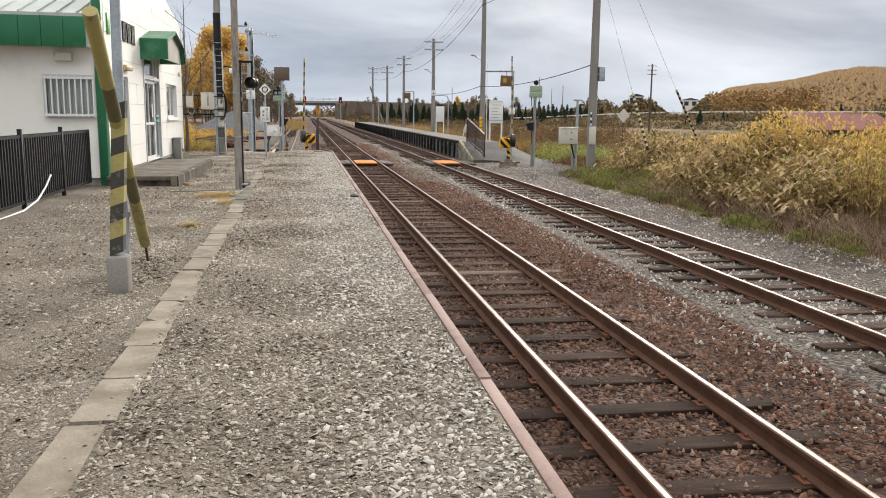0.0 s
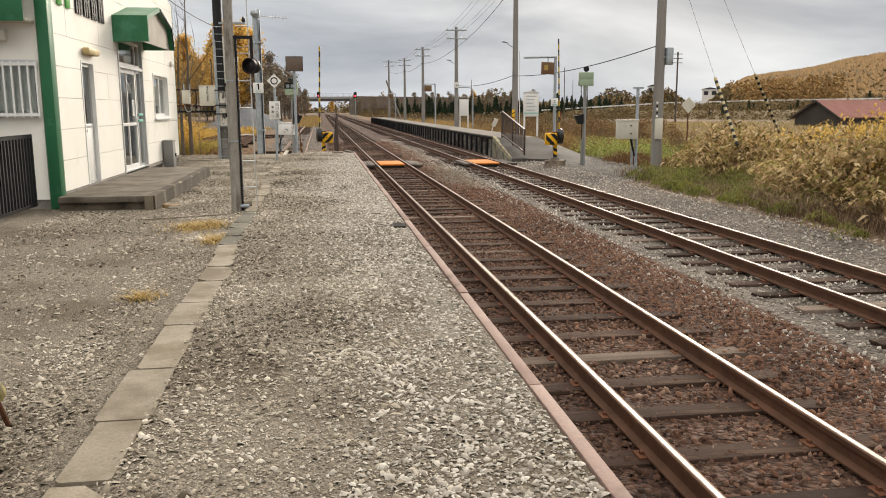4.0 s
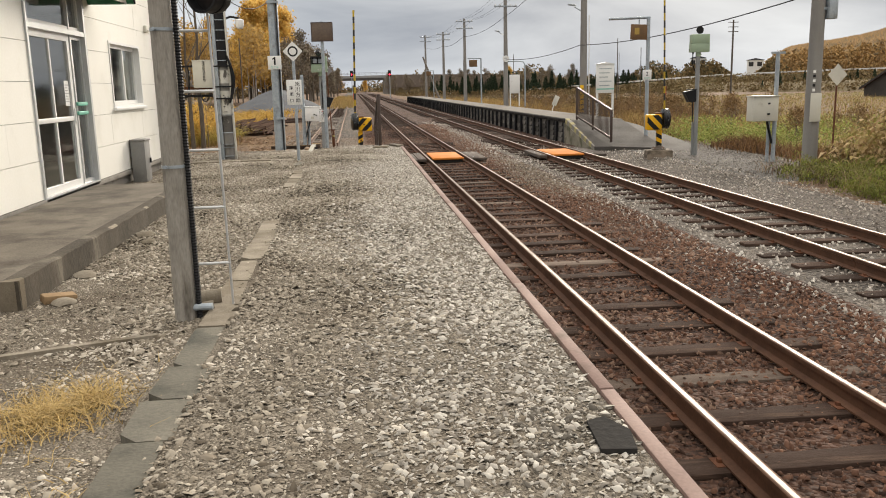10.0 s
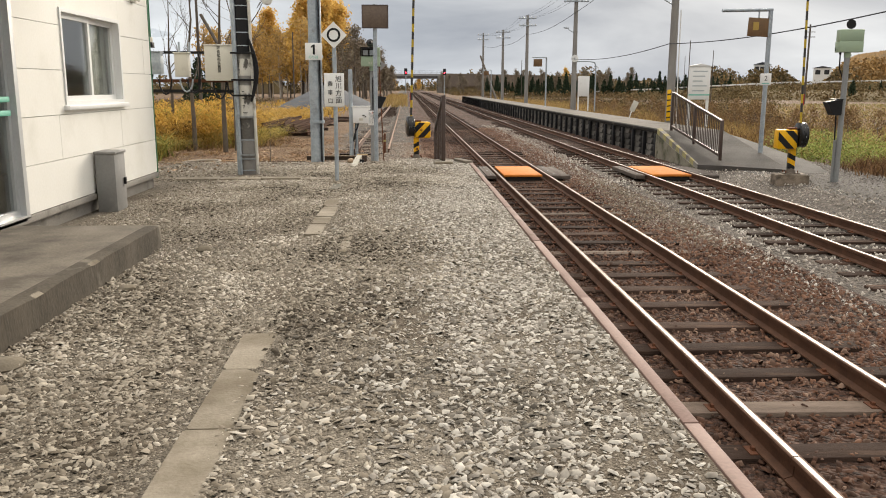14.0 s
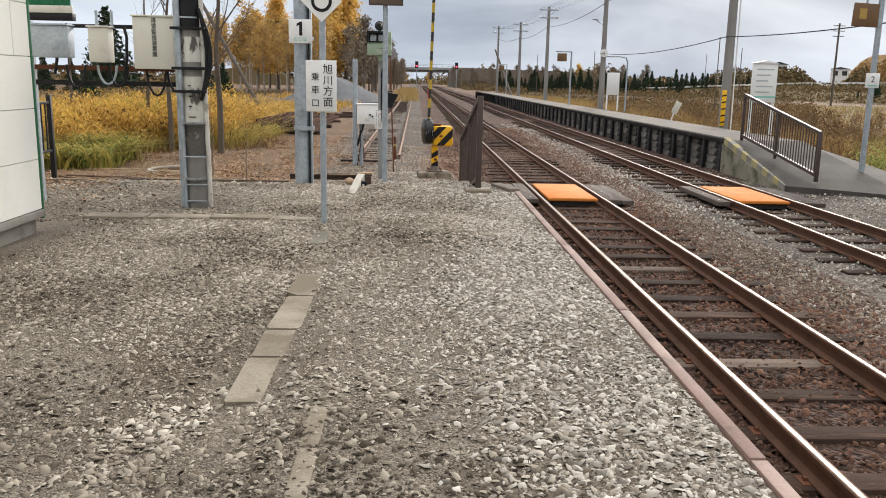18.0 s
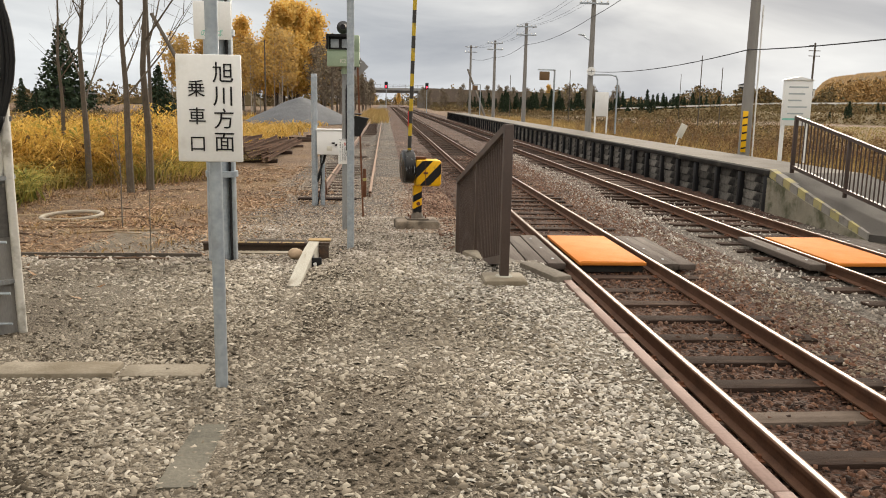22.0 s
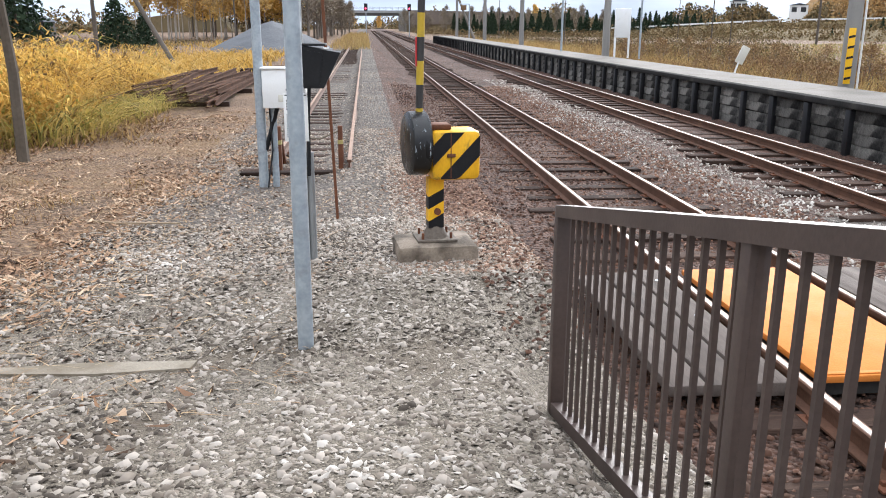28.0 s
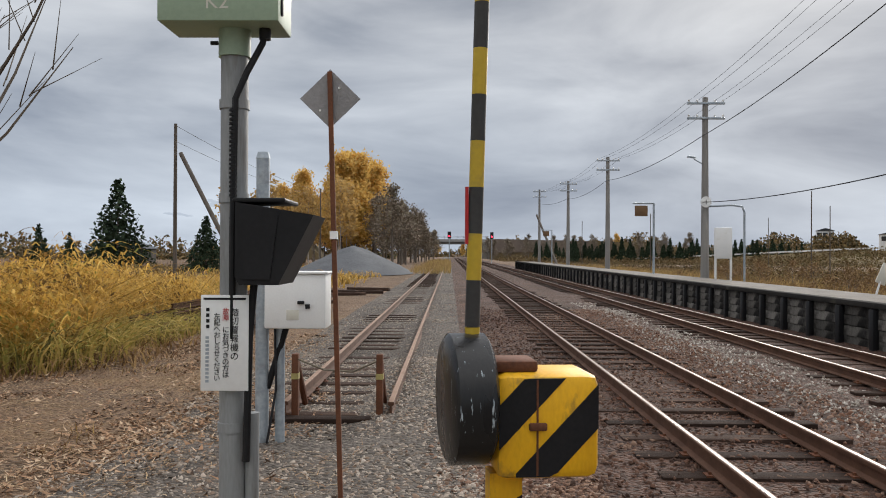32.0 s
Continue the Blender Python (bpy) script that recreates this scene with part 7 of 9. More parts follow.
house("farm_house", -62, 190, -1, 9, 6, 2.6, MATS["dark_boards"], DARK_ROOF, "far dark farm shed beyond the field", 1.8, 3)

LAMP_RED = bpy.data.materials.new("red_signal_light")
LAMP_RED.use_nodes = True
LAMP_RED.node_tree.nodes["Principled BSDF"].inputs["Base Color"].default_value = (0.5, 0.01, 0.02, 1)
LAMP_RED.node_tree.nodes["Principled BSDF"].inputs["Emission Color"].default_value = (1.0, 0.03, 0.06, 1)
LAMP_RED.node_tree.nodes["Principled BSDF"].inputs["Emission Strength"].default_value = 6.0
for x, y in ((-0.3, 175.0), (7.2, 178.0)):
    t = thing("railway_signal", (x, y, -0.8), "railway signal on a post, showing red", "signal", "railway signals")
    part("post", Shape().cyl((0, 0, 0), (0, 0, 5.2), 0.08, n=10), STEEL, t)
    hd = part("head", Shape().box(-0.3, 0.3, -0.15, 0.1, 4.3, 5.5, 0.05), BLACK, t)
    part("red_lamp", Shape().lathe([(0.01, 0), (0.13, 0.0), (0.13, 0.03), (0.01, 0.04)], 14).moved(pose(0, -0.155, 4.7, 90, 0, 0)), LAMP_RED, hd)

# hill with autumn larches on the right
def hill():
    def height(az, d):
        """Height of the hill at a bearing in degrees and a distance."""
        end = 1 / (1 + math.exp(-(az - 27.0) / 0.34)) * (1 - smooth(60, 85, az))
        crest = float(np.interp(az, (27, 28, 29.4, 31.8, 34.4, 35.5, 37, 39, 48), (28, 31, 34, 38.5, 48, 50.5, 50.5, 48, 40))) + 1.5 * noise.noise((az * 0.6, 0.3, 0.0))
        return -3 + crest * end * max(0.0, 1 - ((d - 930) / 230) ** 2) ** 0.8

    vs, fs, n, m = [], [], 90, 14
    for j in range(m + 1):
        for i in range(n + 1):
            az, d = 20 + 68 * i / n, 700 + 460 * j / m
            vs.append((d * math.sin(radians(az)), d * math.cos(radians(az)), height(az, d)))
    for j in range(m):
        for i in range(n):
            k = j * (n + 1) + i
            fs.append((k, k + 1, k + n + 2, k + n + 1)[::-1])
    solid("hill", Shape().add(vs, fs), mat("autumn_hill", (0.27, 0.165, 0.07), (0.17, 0.125, 0.065), 0.012, 0.12, 1.0, bump=0.0), "long wooded hill in orange autumn larch", "hill", "structure")
    # crowns on the near slope
    vv, ff = [], []
    rnd = np.random.default_rng(5)
    for _ in range(24000):
        az, d = rnd.uniform(24, 62), 705 + 235 * rnd.uniform(0, 1) ** 0.8
        x, y, z = d * math.sin(radians(az)), d * math.cos(radians(az)), height(az, d)
        h, r, b = rnd.uniform(2.6, 5.0), rnd.uniform(1.1, 2.1), len(vv)
        lean = rnd.uniform(-0.6, 0.6, 2)
        for q in range(4):
            g = q * 1.5708 + rnd.uniform(-0.4, 0.4)
            vv.append((x + r * math.cos(g), y + r * math.sin(g), z + h * rnd.uniform(0.1, 0.5)))
        vv.append((x + lean[0], y + lean[1], z + h))
        ff += [(b + q, b + (q + 1) % 4, b + 4) for q in range(4)]
    bulk("hill_larches", vv, ff, island_mat("larch_far", [(0.17, 0.135, 0.085), (0.22, 0.15, 0.08), (0.29, 0.18, 0.085), (0.31, 0.19, 0.085), (0.25, 0.165, 0.085)], patch=0.008), "many orange larches covering the hill", "trees")


hill()


# ---- trees ----
def branches(rnd, h, r, spread, n, start=0.3, up=0.5, sub=4):
    """A trunk and its limbs, as one skeleton of tapered tubes; also the points where leaves may sit."""
    sh, tips = Shape(), []
    pts = [Vector((0, 0, -0.3))]
    for i in range(1, 7):
        pts.append(Vector((rnd.uniform(-1, 1) * 0.02 * h * i / 6, rnd.uniform(-1, 1) * 0.02 * h * i / 6, h * i / 6)))
    for i in range(6):
        sh.cyl(pts[i], pts[i + 1], r * (1 - i / 6.3), r * (1 - (i + 1) / 6.3), 8, False)
    for k in range(n):
        s = start + (0.97 - start) * (k + rnd.random()) / n
        i = min(5, int(s * 6))
        p = pts[i].lerp(pts[i + 1], s * 6 - i)
        a = rnd.uniform(0, 6.283)
        ln = spread * h * (1.05 - s) * rnd.uniform(0.7, 1.2) + 0.04 * h
        d = Vector((math.cos(a), math.sin(a), up + rnd.uniform(-0.15, 0.3))).normalized()
        q = p + d * ln * 0.5
        e = q + (d + Vector((0, 0, 0.25))).normalized() * ln * 0.5
        rr = r * 0.42 * (1.05 - s)
        sh.cyl(p, q, rr, rr * 0.6, 5, False).cyl(q, e, rr * 0.6, rr * 0.2, 5, False)
        tips += [q, e, q.lerp(e, 0.5), p.lerp(q, 0.6)]
        for _ in range(sub):
            o = p.lerp(e, rnd.uniform(0.3, 1.0))
            dd = (d + Vector((rnd.uniform(-0.8, 0.8), rnd.uniform(-0.8, 0.8), rnd.uniform(-0.1, 0.7)))).normalized()
            u = o + dd * ln * rnd.uniform(0.25, 0.5)
            sh.cyl(o, u, rr * 0.35, rr * 0.1, 4, False)
            tips += [u, o.lerp(u, 0.6)]
    return sh, tips


def raw_mesh(name, verts, faces, material):
    me = bpy.data.meshes.new(name)
    me.from_pydata([tuple(v) for v in verts], [], [tuple(int(i) for i in f) for f in faces])
    me.materials.append(material)
    me.update()
    return me


LARCH = island_mat("larch_leaves", [(0.54, 0.33, 0.08), (0.66, 0.43, 0.12), (0.74, 0.52, 0.18), (0.60, 0.39, 0.11)], translucent=0.5)
YELLOWLEAF = island_mat("birch_leaves", [(0.48, 0.31, 0.10), (0.56, 0.37, 0.13), (0.42, 0.28, 0.11), (0.34, 0.24, 0.11)], translucent=0.4)
NEEDLE = island_mat("spruce_needles", [(0.018, 0.032, 0.018), (0.028, 0.045, 0.023), (0.04, 0.058, 0.03)])
TWIG = mat("bare_twigs", (0.19, 0.16, 0.13), (0.11, 0.092, 0.075), 2, 20, 0.95, bump=0)
PALEBARK = mat("birch_bark", (0.42, 0.38, 0.33), (0.25, 0.22, 0.19), 2, 8, 0.9, bump=0.2)


def tree_kind(name, label, h, r, spread, n, start, up, sub, bark, leaf=None, per=6, size=0.3, jitter=0.35, seed=1):
    rnd = random.Random(seed)
    sh, tips = branches(rnd, h, r, spread, n, start, up, sub)
    t = thing(name, (0, 0, -500), label, "tree", name + "s")
    part("trunk", sh, bark, t)
    if leaf:
        part("crown", raw_mesh("crown", *leaf_cloud(tips, per, size, jitter, seed), leaf), leaf, t)
    return t


def spruce_kind(label, h, seed, slim=0.27):
    rnd = random.Random(seed)
    t = thing("spruce", (0, 0, -500), label, "tree", "spruces")
    part("trunk", Shape().cyl((0, 0, -0.3), (0, 0, h), 0.16, 0.02, 8), BARK, t)
    tips = []
    z = 0.6
    while z < h:
        rr = slim * (h - z) + 0.10
        k = max(5, int(rr * 9))
        for i in range(k):
            a = 6.283 * i / k + rnd.random()
            ln = rr * rnd.uniform(0.7, 1.15)
            for s in (0.35, 0.6, 0.85, 1.0):
                tips.append(Vector((math.cos(a) * ln * s, math.sin(a) * ln * s, z - 0.25 * ln * s)))
        z += 0.32
    part("crown", raw_mesh("crown", *leaf_cloud(tips, 2, 0.22, 0.10, seed), NEEDLE), NEEDLE, t)
    return t


def place(kinds, spots, seed, z=-0.9):
    rnd = random.Random(seed)
    used = set()
    for x, y, s in spots:
        k = rnd.choice(kinds)
        m = pose(x, y, z, 0, 0, rnd.uniform(0, 360)) @ Matrix.Diagonal((s, s, s * rnd.uniform(0.9, 1.1), 1))
        if k.name not in used:
            k.matrix_world = m
            used.add(k.name)
        else:
            c = copy_thing(k, m)
            c.matrix_world = m
    for k in kinds:
        if k.name not in used:
            for o in (*k.children_recursive, k):
                bpy.data.objects.remove(o)


larches = [tree_kind("larch", "tall larch in full orange autumn colour", 15, 0.20, 0.20, 34, 0.22, 0.15, 3, BARK, LARCH, 20, 0.27, 0.5, s) for s in (1, 2, 3)]
rnd = random.Random(2)
spots = [(-16.5 + rnd.uniform(-3, 3), 170 + rnd.uniform(-8, 12), rnd.uniform(1.0, 1.2)) for _ in range(12)]
spots += [(-28 + rnd.uniform(-9, 8), 188 + rnd.uniform(-8, 20), rnd.uniform(0.8, 1.1)) for _ in range(11)]
spots += [(4.5, 330, 0.35), (60, 330, 0.6), (-5, 340, 0.5)]
place(larches, spots, 3)
birches = [tree_kind("birch", "slender birch with pale trunk and few yellow leaves", 12, 0.11, 0.16, 16, 0.35, 0.7, 5, PALEBARK, YELLOWLEAF, 2, 0.3, 0.5, s) for s in (4, 5)]
place(birches, [(-24 + rnd.uniform(-10, 9), 158 + rnd.uniform(-9, 22), rnd.uniform(0.7, 1.1)) for _ in range(32)], 4)
bare = [tree_kind("bare_tree", "leafless broad tree with a fine grey-brown crown", 11, 0.22, 0.36, 20, 0.12, 0.75, 12, TWIG, island_mat("twig_haze", [(0.17, 0.14, 0.11), (0.25, 0.20, 0.15), (0.21, 0.185, 0.125)]), 3, 0.22, 0.4, s) for s in (6, 7)]
place(bare, [(-10 + rnd.uniform(-2.5, 2.5), 150 + 8 * k + rnd.uniform(-4, 4), rnd.uniform(0.9, 1.15) * (1 - 0.03 * k)) for k in range(9)] + [(-8 + rnd.uniform(-1, 2), 160 + 7 * k, 0.85) for k in range(9)] + [(-4.5 + rnd.uniform(-1, 1), 190 + 10 * k, 0.6) for k in range(6)] + [(12 + 2.3 * k + rnd.uniform(-1.5, 1.5), 278 + rnd.uniform(-9, 9), rnd.uniform(0.42, 0.7)) for k in range(26)], 5)
spruces = [spruce_kind("dark green spruce standing beyond the field", 7.5, s) for s in (8, 9)]
broad = [spruce_kind("broad dark green spruce beyond the field", 7.5, 15, 0.42)]
place(broad, [(-46.7, 147.7, 1.67), (-25.5, 118, 0.82), (-23.6, 121, 0.55), (-33, 104, 0.4)], 9)
place(spruces, [(-44 - 3.0 * k, 128 + rnd.uniform(-10, 10), rnd.uniform(0.35, 0.65)) for k in range(10)]
      + [(22 + 0.62 * k + rnd.uniform(-1, 1), 236 + rnd.uniform(-10, 10), rnd.uniform(0.42, 0.74)) for k in range(104)] + [(66, 232, 0.8), (69, 233, 0.7), (72.5, 231, 0.78), (64, 230, 0.5)]
      + [(194 * math.sin(math.radians(26.8 + 0.28 * k)) + rnd.uniform(-1, 1), 8 + 194 * math.cos(math.radians(26.8 + 0.28 * k)) + rnd.uniform(-5, 5), rnd.uniform(0.2, 0.5)) for k in range(24)]
      + [(128 + 2.4 * k, 205 - 1.5 * k + rnd.uniform(-8, 8), rnd.uniform(0.4, 0.75)) for k in range(34)], 6)
saplings = [tree_kind("sapling", "thin leafless young tree at the field's edge", 6.5, 0.036, 0.38, 12, 0.22, 1.2, 6, TWIG, None, seed=s) for s in (10, 11)]
place(saplings, [(-4.6, 36.5, 0.35), (-3.2, 33.0, 0.25)], 7, -0.7)
place([tree_kind("bare_sapling", "leafless young tree with long forked branches", 7.0, 0.085, 0.42, 9, 0.30, 1.15, 6, mat("dark_twigs", (0.13, 0.105, 0.08), (0.075, 0.06, 0.045), 2, 20, 0.95, bump=0), None, seed=s) for s in (21, 22, 25)], [(-6.07, 41.9, 1.0), (-5.82, 42.5, 1.1), (-7.3, 42.9, 0.95), (-8.4, 44.5, 0.8)], 17, -0.8)
place([tree_kind("weed_bush", "bare brown bush behind the far platform", 1.9, 0.03, 0.6, 18, 0.02, 0.9, 8, TWIG, island_mat("brown_weed", [(0.16, 0.09, 0.05), (0.24, 0.15, 0.07), (0.30, 0.2, 0.09)]), 2, 0.05, 0.12, s) for s in (12, 13, 14)],
      [(12.0 + rnd.uniform(-1.0, 9), 36 + rnd.uniform(0, 44), rnd.uniform(0.4, 0.85)) for _ in range(70)], 8, -1.0)


# ---- woods and scrub along the skyline ----
def far_woods():
    rng = np.random.default_rng(61)
    tips = []
    for a0, a1, d0, d1, lo, hi, count in ((-62, -16, 240, 330, 1.5, 6.5, 900), (-16, -3.5, 300, 380, 2, 7, 260), (-4, 5.5, 430, 500, 2.5, 6, 190), (4, 27, 320, 390, 4.5, 8.5, 1300), (27, 75, 420, 560, 3, 9, 700), (21.5, 26.9, 325, 345, 8, 11.5, 420), (31, 37.5, 440, 520, 8, 14, 150)):
        az = np.radians(rng.uniform(a0, a1, count))
        d = rng.uniform(d0, d1, count)
        h = rng.uniform(lo, hi, count) * (0.7 + 0.3 * np.sin(az * 40) + 0.2 * np.sin(az * 97))
        c = np.stack([d * np.sin(az), d * np.cos(az), np.zeros(count)], 1)
        c = np.repeat(c, 26, 0)
        f = rng.uniform(0, 1, len(c))
        w = np.repeat(np.abs(h) * 0.32 + 0.4, 26) * (1.05 - f)
        c[:, :2] += rng.normal(0, 1, (len(c), 2)) * w[:, None]
        c[:, 2] = -1 + np.repeat(np.abs(h), 26) * f * 1.1
        tips.append(c)
    vv, ff = leaf_cloud(np.concatenate(tips), 1, 0.55, 0.15, 62)
    bulk("far_woods", vv, ff, island_mat("far_wood_leaves", [(0.045, 0.055, 0.03), (0.10, 0.085, 0.045), (0.20, 0.135, 0.06), (0.13, 0.10, 0.06), (0.28, 0.18, 0.07), (0.06, 0.065, 0.035)], patch=0.035), "low autumn woods along the skyline", "trees")


far_woods()


def wooded_spur():
    """Tall larches on rising ground where the long hill runs out."""
    rng = np.random.default_rng(63)
    n = 420
    az, d = np.radians(rng.uniform(26.4, 33.5, n)), rng.uniform(360, 420, n)
    h = np.interp(np.degrees(az), (26.4, 27.0, 29, 33.5), (9.5, 13.0, 14.5, 15.5)) * rng.uniform(0.8, 1.0, n)
    c = np.repeat(np.stack([d * np.sin(az), d * np.cos(az), np.zeros(n)], 1), 60, 0)
    f = rng.uniform(0.05, 1, len(c))
    c[:, :2] += rng.normal(0, 1, (len(c), 2)) * ((1.12 - f) * 1.9)[:, None]
    c[:, 2] = -1 + np.repeat(h, 60) * f
    bulk("spur_larches", *leaf_cloud(c, 1, 0.6, 0.2, 64), island_mat("spur_leaves", [(0.17, 0.13, 0.075), (0.32, 0.20, 0.085), (0.42, 0.265, 0.105), (0.36, 0.23, 0.10), (0.22, 0.16, 0.085)], patch=0.03), "orange larches where the hill runs out", "trees")


wooded_spur()
# low scrub over the open ground behind the far platform
rng = np.random.default_rng(71)
sc = np.concatenate([np.stack([rng.uniform(11.2, 30, 700), rng.uniform(41, 100, 700)], 1), np.stack([rng.uniform(14, 95, 3400), rng.uniform(60, 210, 3400)], 1), np.stack([rng.uniform(-60, -20, 500), rng.uniform(90, 150, 500)], 1)])
sc = sc[sc[:, 0] < 0.45 * (sc[:, 1] - 15)]
hh = rng.uniform(0.12, 0.60, len(sc)) * (0.7 + 0.5 * np.sin(sc[:, 0] * 0.21 + 2 * np.sin(sc[:, 1] * 0.07)))
tp = np.repeat(np.column_stack([sc, np.full(len(sc), -1.0)]), 16, 0)
far_k = np.repeat(np.clip(sc[:, 1] / 90, 0.6, 1.8), 16)
tp[:, :2] += rng.normal(0, 0.55, (len(tp), 2)) * far_k[:, None]
tp[:, 2] += rng.uniform(-0.1, 1.0, len(tp)) * np.repeat(np.abs(hh), 16) * np.clip(far_k, 0.8, 1.3)
bulk("field_scrub", *leaf_cloud(tp, 1, 0.11, 0.06, 72), island_mat("field_scrub_m", [(0.055, 0.042, 0.027), (0.115, 0.08, 0.042), (0.17, 0.115, 0.052), (0.12, 0.105, 0.045), (0.23, 0.16, 0.075), (0.08, 0.065, 0.035)], patch=0.05), "brown and olive scrub on open ground", "scrub")

# ---- small things on the platform ----
SLABS = []


def slab_line():
    t = thing("slab_path", (0, 0, 0), "line of worn concrete slabs sunk in the gravel", "paving", "", "structure")
    rnd = random.Random(17)
    y = 1.6
    gaps = ((12.4, 12.6), (19.4, 22.3), (25.3, 26.1), (26.6, 40))
    while y < 27.2:
        ln = rnd.choice((0.46, 0.60, 0.60, 0.72))
        if not any(a - 0.3 < y < b for a, b in gaps):
            x = float(np.interp(y + ln / 2, (2, 4.2, 5.7, 7.2, 9.3, 11, 13, 15.5, 17.5, 19, 22.5, 24.6, 26.5), (-0.95, -0.94, -0.95, -0.97, -0.98, -0.97, -1.03, -1.03, -1.03, -1.03, -1.09, -1.10, -1.22)))
            x += rnd.uniform(-0.012, 0.012)
            w = 0.108 + rnd.uniform(-0.012, 0.012) + 0.02 * (22 < y < 23.2)
            z = ground_z(x, y) + 0.012 + rnd.uniform(-0.006, 0.008)
            # corners broken off here and there
            k1, k2 = rnd.choice((0.01, 0.02, 0.08)), rnd.choice((0.01, 0.02, 0.10))
            c = [(x - w, y + 0.01 + k1), (x - w + k1, y + 0.008), (x + w - 0.01, y + 0.008), (x + w, y + 0.02), (x + w + rnd.uniform(-0.02, 0.01), y + ln - 0.01 - k2), (x + w - k2, y + ln - 0.008), (x - w + 0.01, y + ln - 0.008), (x - w + rnd.uniform(-0.01, 0.02), y + ln - 0.02)]
            SLABS.append((x - w + 0.015, x + w - 0.015, y + 0.02, y + ln - 0.02, rnd.choice((0.45, 0.7, 0.9)) if y < 10 or 20 < y < 25 else 0.35 if y > 25 else 0.9))
            part("slab", Shape().prism(c, z - 0.09, z, "z"), MOSSY if 12.5 < y < 15.0 or y > 25.5 else SLAB, t)
        y += ln
    for a, b, c, d in ((-0.825, -0.745, 22.12, 22.5), (-0.82, -0.74, 21.6, 22.1), (-0.80, -0.75, 20.95, 21.2)):
        part("slab", Shape().box(a, b, c, d, -0.1, -0.012, 0.01), SLAB, t)
    x = -3.7
    while x < -1.45:
        ln = rnd.choice((0.5, 0.62, 0.8))
        part("slab", Shape().box(x + 0.01, min(x + ln, -1.4) - 0.01, 27.42 + rnd.uniform(-0.02, 0.02), 27.62 + rnd.uniform(-0.01, 0.02), -0.2, -0.045 + rnd.uniform(-0.015, 0.01), 0.012), SLAB, t)
        x += ln
    part("slab", Shape().prism([(-2.4, 15.05), (-1.35, 15.42), (-1.36, 15.46), (-2.4, 15.10)], -0.1, -0.06, "z"), SLAB, t)


slab_line()
for k, (x, y, s) in enumerate(((-2.30, 17.2, 0.09), (-2.15, 18.6, 0.07), (-2.28, 19.0, 0.10), (-2.2, 20.6, 0.06), (-2.18, 16.35, 0.08), (-2.0, 22.0, 0.07), (-0.30, 12.4, 0.05), (-2.75, 23.5, 0.05))):
    bm = bmesh.new()
    bmesh.ops.create_icosphere(bm, subdivisions=2, radius=s)
    for v in bm.verts:
        v.co = v.co * (1 + 0.25 * noise.noise(v.co * 14 + Vector((k, 0, 0))))
        v.co.z *= 0.45
    solid("broken_concrete", Shape().take(bm, pose(x, y, ground_z(x, y) + 0.01, 0, 0, 40 * k)), SLAB, "pale broken lump of concrete on the gravel", "rubble", "", "broken concrete")
solid("old_brick", Shape().box(-0.11, 0.11, -0.05, 0.05, 0, 0.06, 0.01).moved(pose(-2.25, 16.45, ground_z(-2.25, 16.45) - 0.01, 4, 6, 35)), mat("orange_brick", (0.33, 0.22, 0.12), (0.24, 0.16, 0.09), 8, 60, 0.9), "worn orange brick lying by the step", "brick")
slabp = Shape().prism([(-2.75, 33.86), (-2.1, 33.80), (-1.58, 33.84), (-1.56, 33.95), (-2.2, 33.97), (-2.72, 33.93)], -0.75, -0.0, "z")
slabp.v = [(x, y, z if z < -0.5 else ground_z(x, y) + 0.02) for x, y, z in slabp.v]
solid("broken_slab", slabp, SLAB, "pale broken concrete strip lying in gravel", "rubble")
solid("black_flap", Shape().prism([(0.68, 13.40), (0.81, 13.38), (0.84, 13.55), (0.78, 13.69), (0.70, 13.66)], -0.04, 0.006, "z"), TARRED, "black rubber flap by the platform edge", "rubber mat")
solid("patch_asphalt", Shape().prism([(0.52, 8.7), (0.70, 8.9), (0.80, 10.2), (0.72, 11.0), (0.60, 10.1), (0.55, 9.4)], -0.06, -0.010, "z"), mat("worn_asphalt", (0.17, 0.15, 0.12), (0.10, 0.088, 0.07), 6, 60, 0.95, bump=0.6), "worn asphalt patch in the platform gravel", "patch")


# ---- grass, reeds and litter ----
def lift(xy):
    return np.column_stack([xy, [ground_z(a, b) for a, b in xy]])


STRAW = island_mat("dry_straw", [(0.40, 0.27, 0.10), (0.55, 0.39, 0.16), (0.30, 0.21, 0.09), (0.60, 0.45, 0.22)], patch=0)
tufts = []
for cx, cy, rx, ry, n in ((-1.58, 14.25, 0.32, 0.45, 1500), (-1.24, 13.15, 0.13, 0.34, 600), (-1.44, 10.5, 0.15, 0.13, 300), (-1.42, 14.4, 0.2, 0.3, 600)):
    a, r = RNG.uniform(0, 2 * np.pi, n), np.abs(RNG.normal(0, 0.55, n))
    tufts.append(np.column_stack([cx + rx * r * np.cos(a), cy + ry * r * np.sin(a)]))
tf = lift(np.concatenate(tufts))
tf[:, 2] += 0.005
bulk("dry_grass_tufts", *blades(tf, RNG.uniform(0.02, 0.07, len(tf)), RNG.uniform(0.004, 0.009, len(tf)), 3.5), STRAW, "flattened straw-yellow grass tufts on the gravel", "grass")

# reeds on the right of the line: bare stalks below, drooping leaves and plumes above
def reed_edge(xy):
    return 9.6 + 0.35 * np.sin(xy[:, 1] * 0.9) + 1.3 * np.clip((xy[:, 1] - 18.0) / 4.5, 0, 1.2)


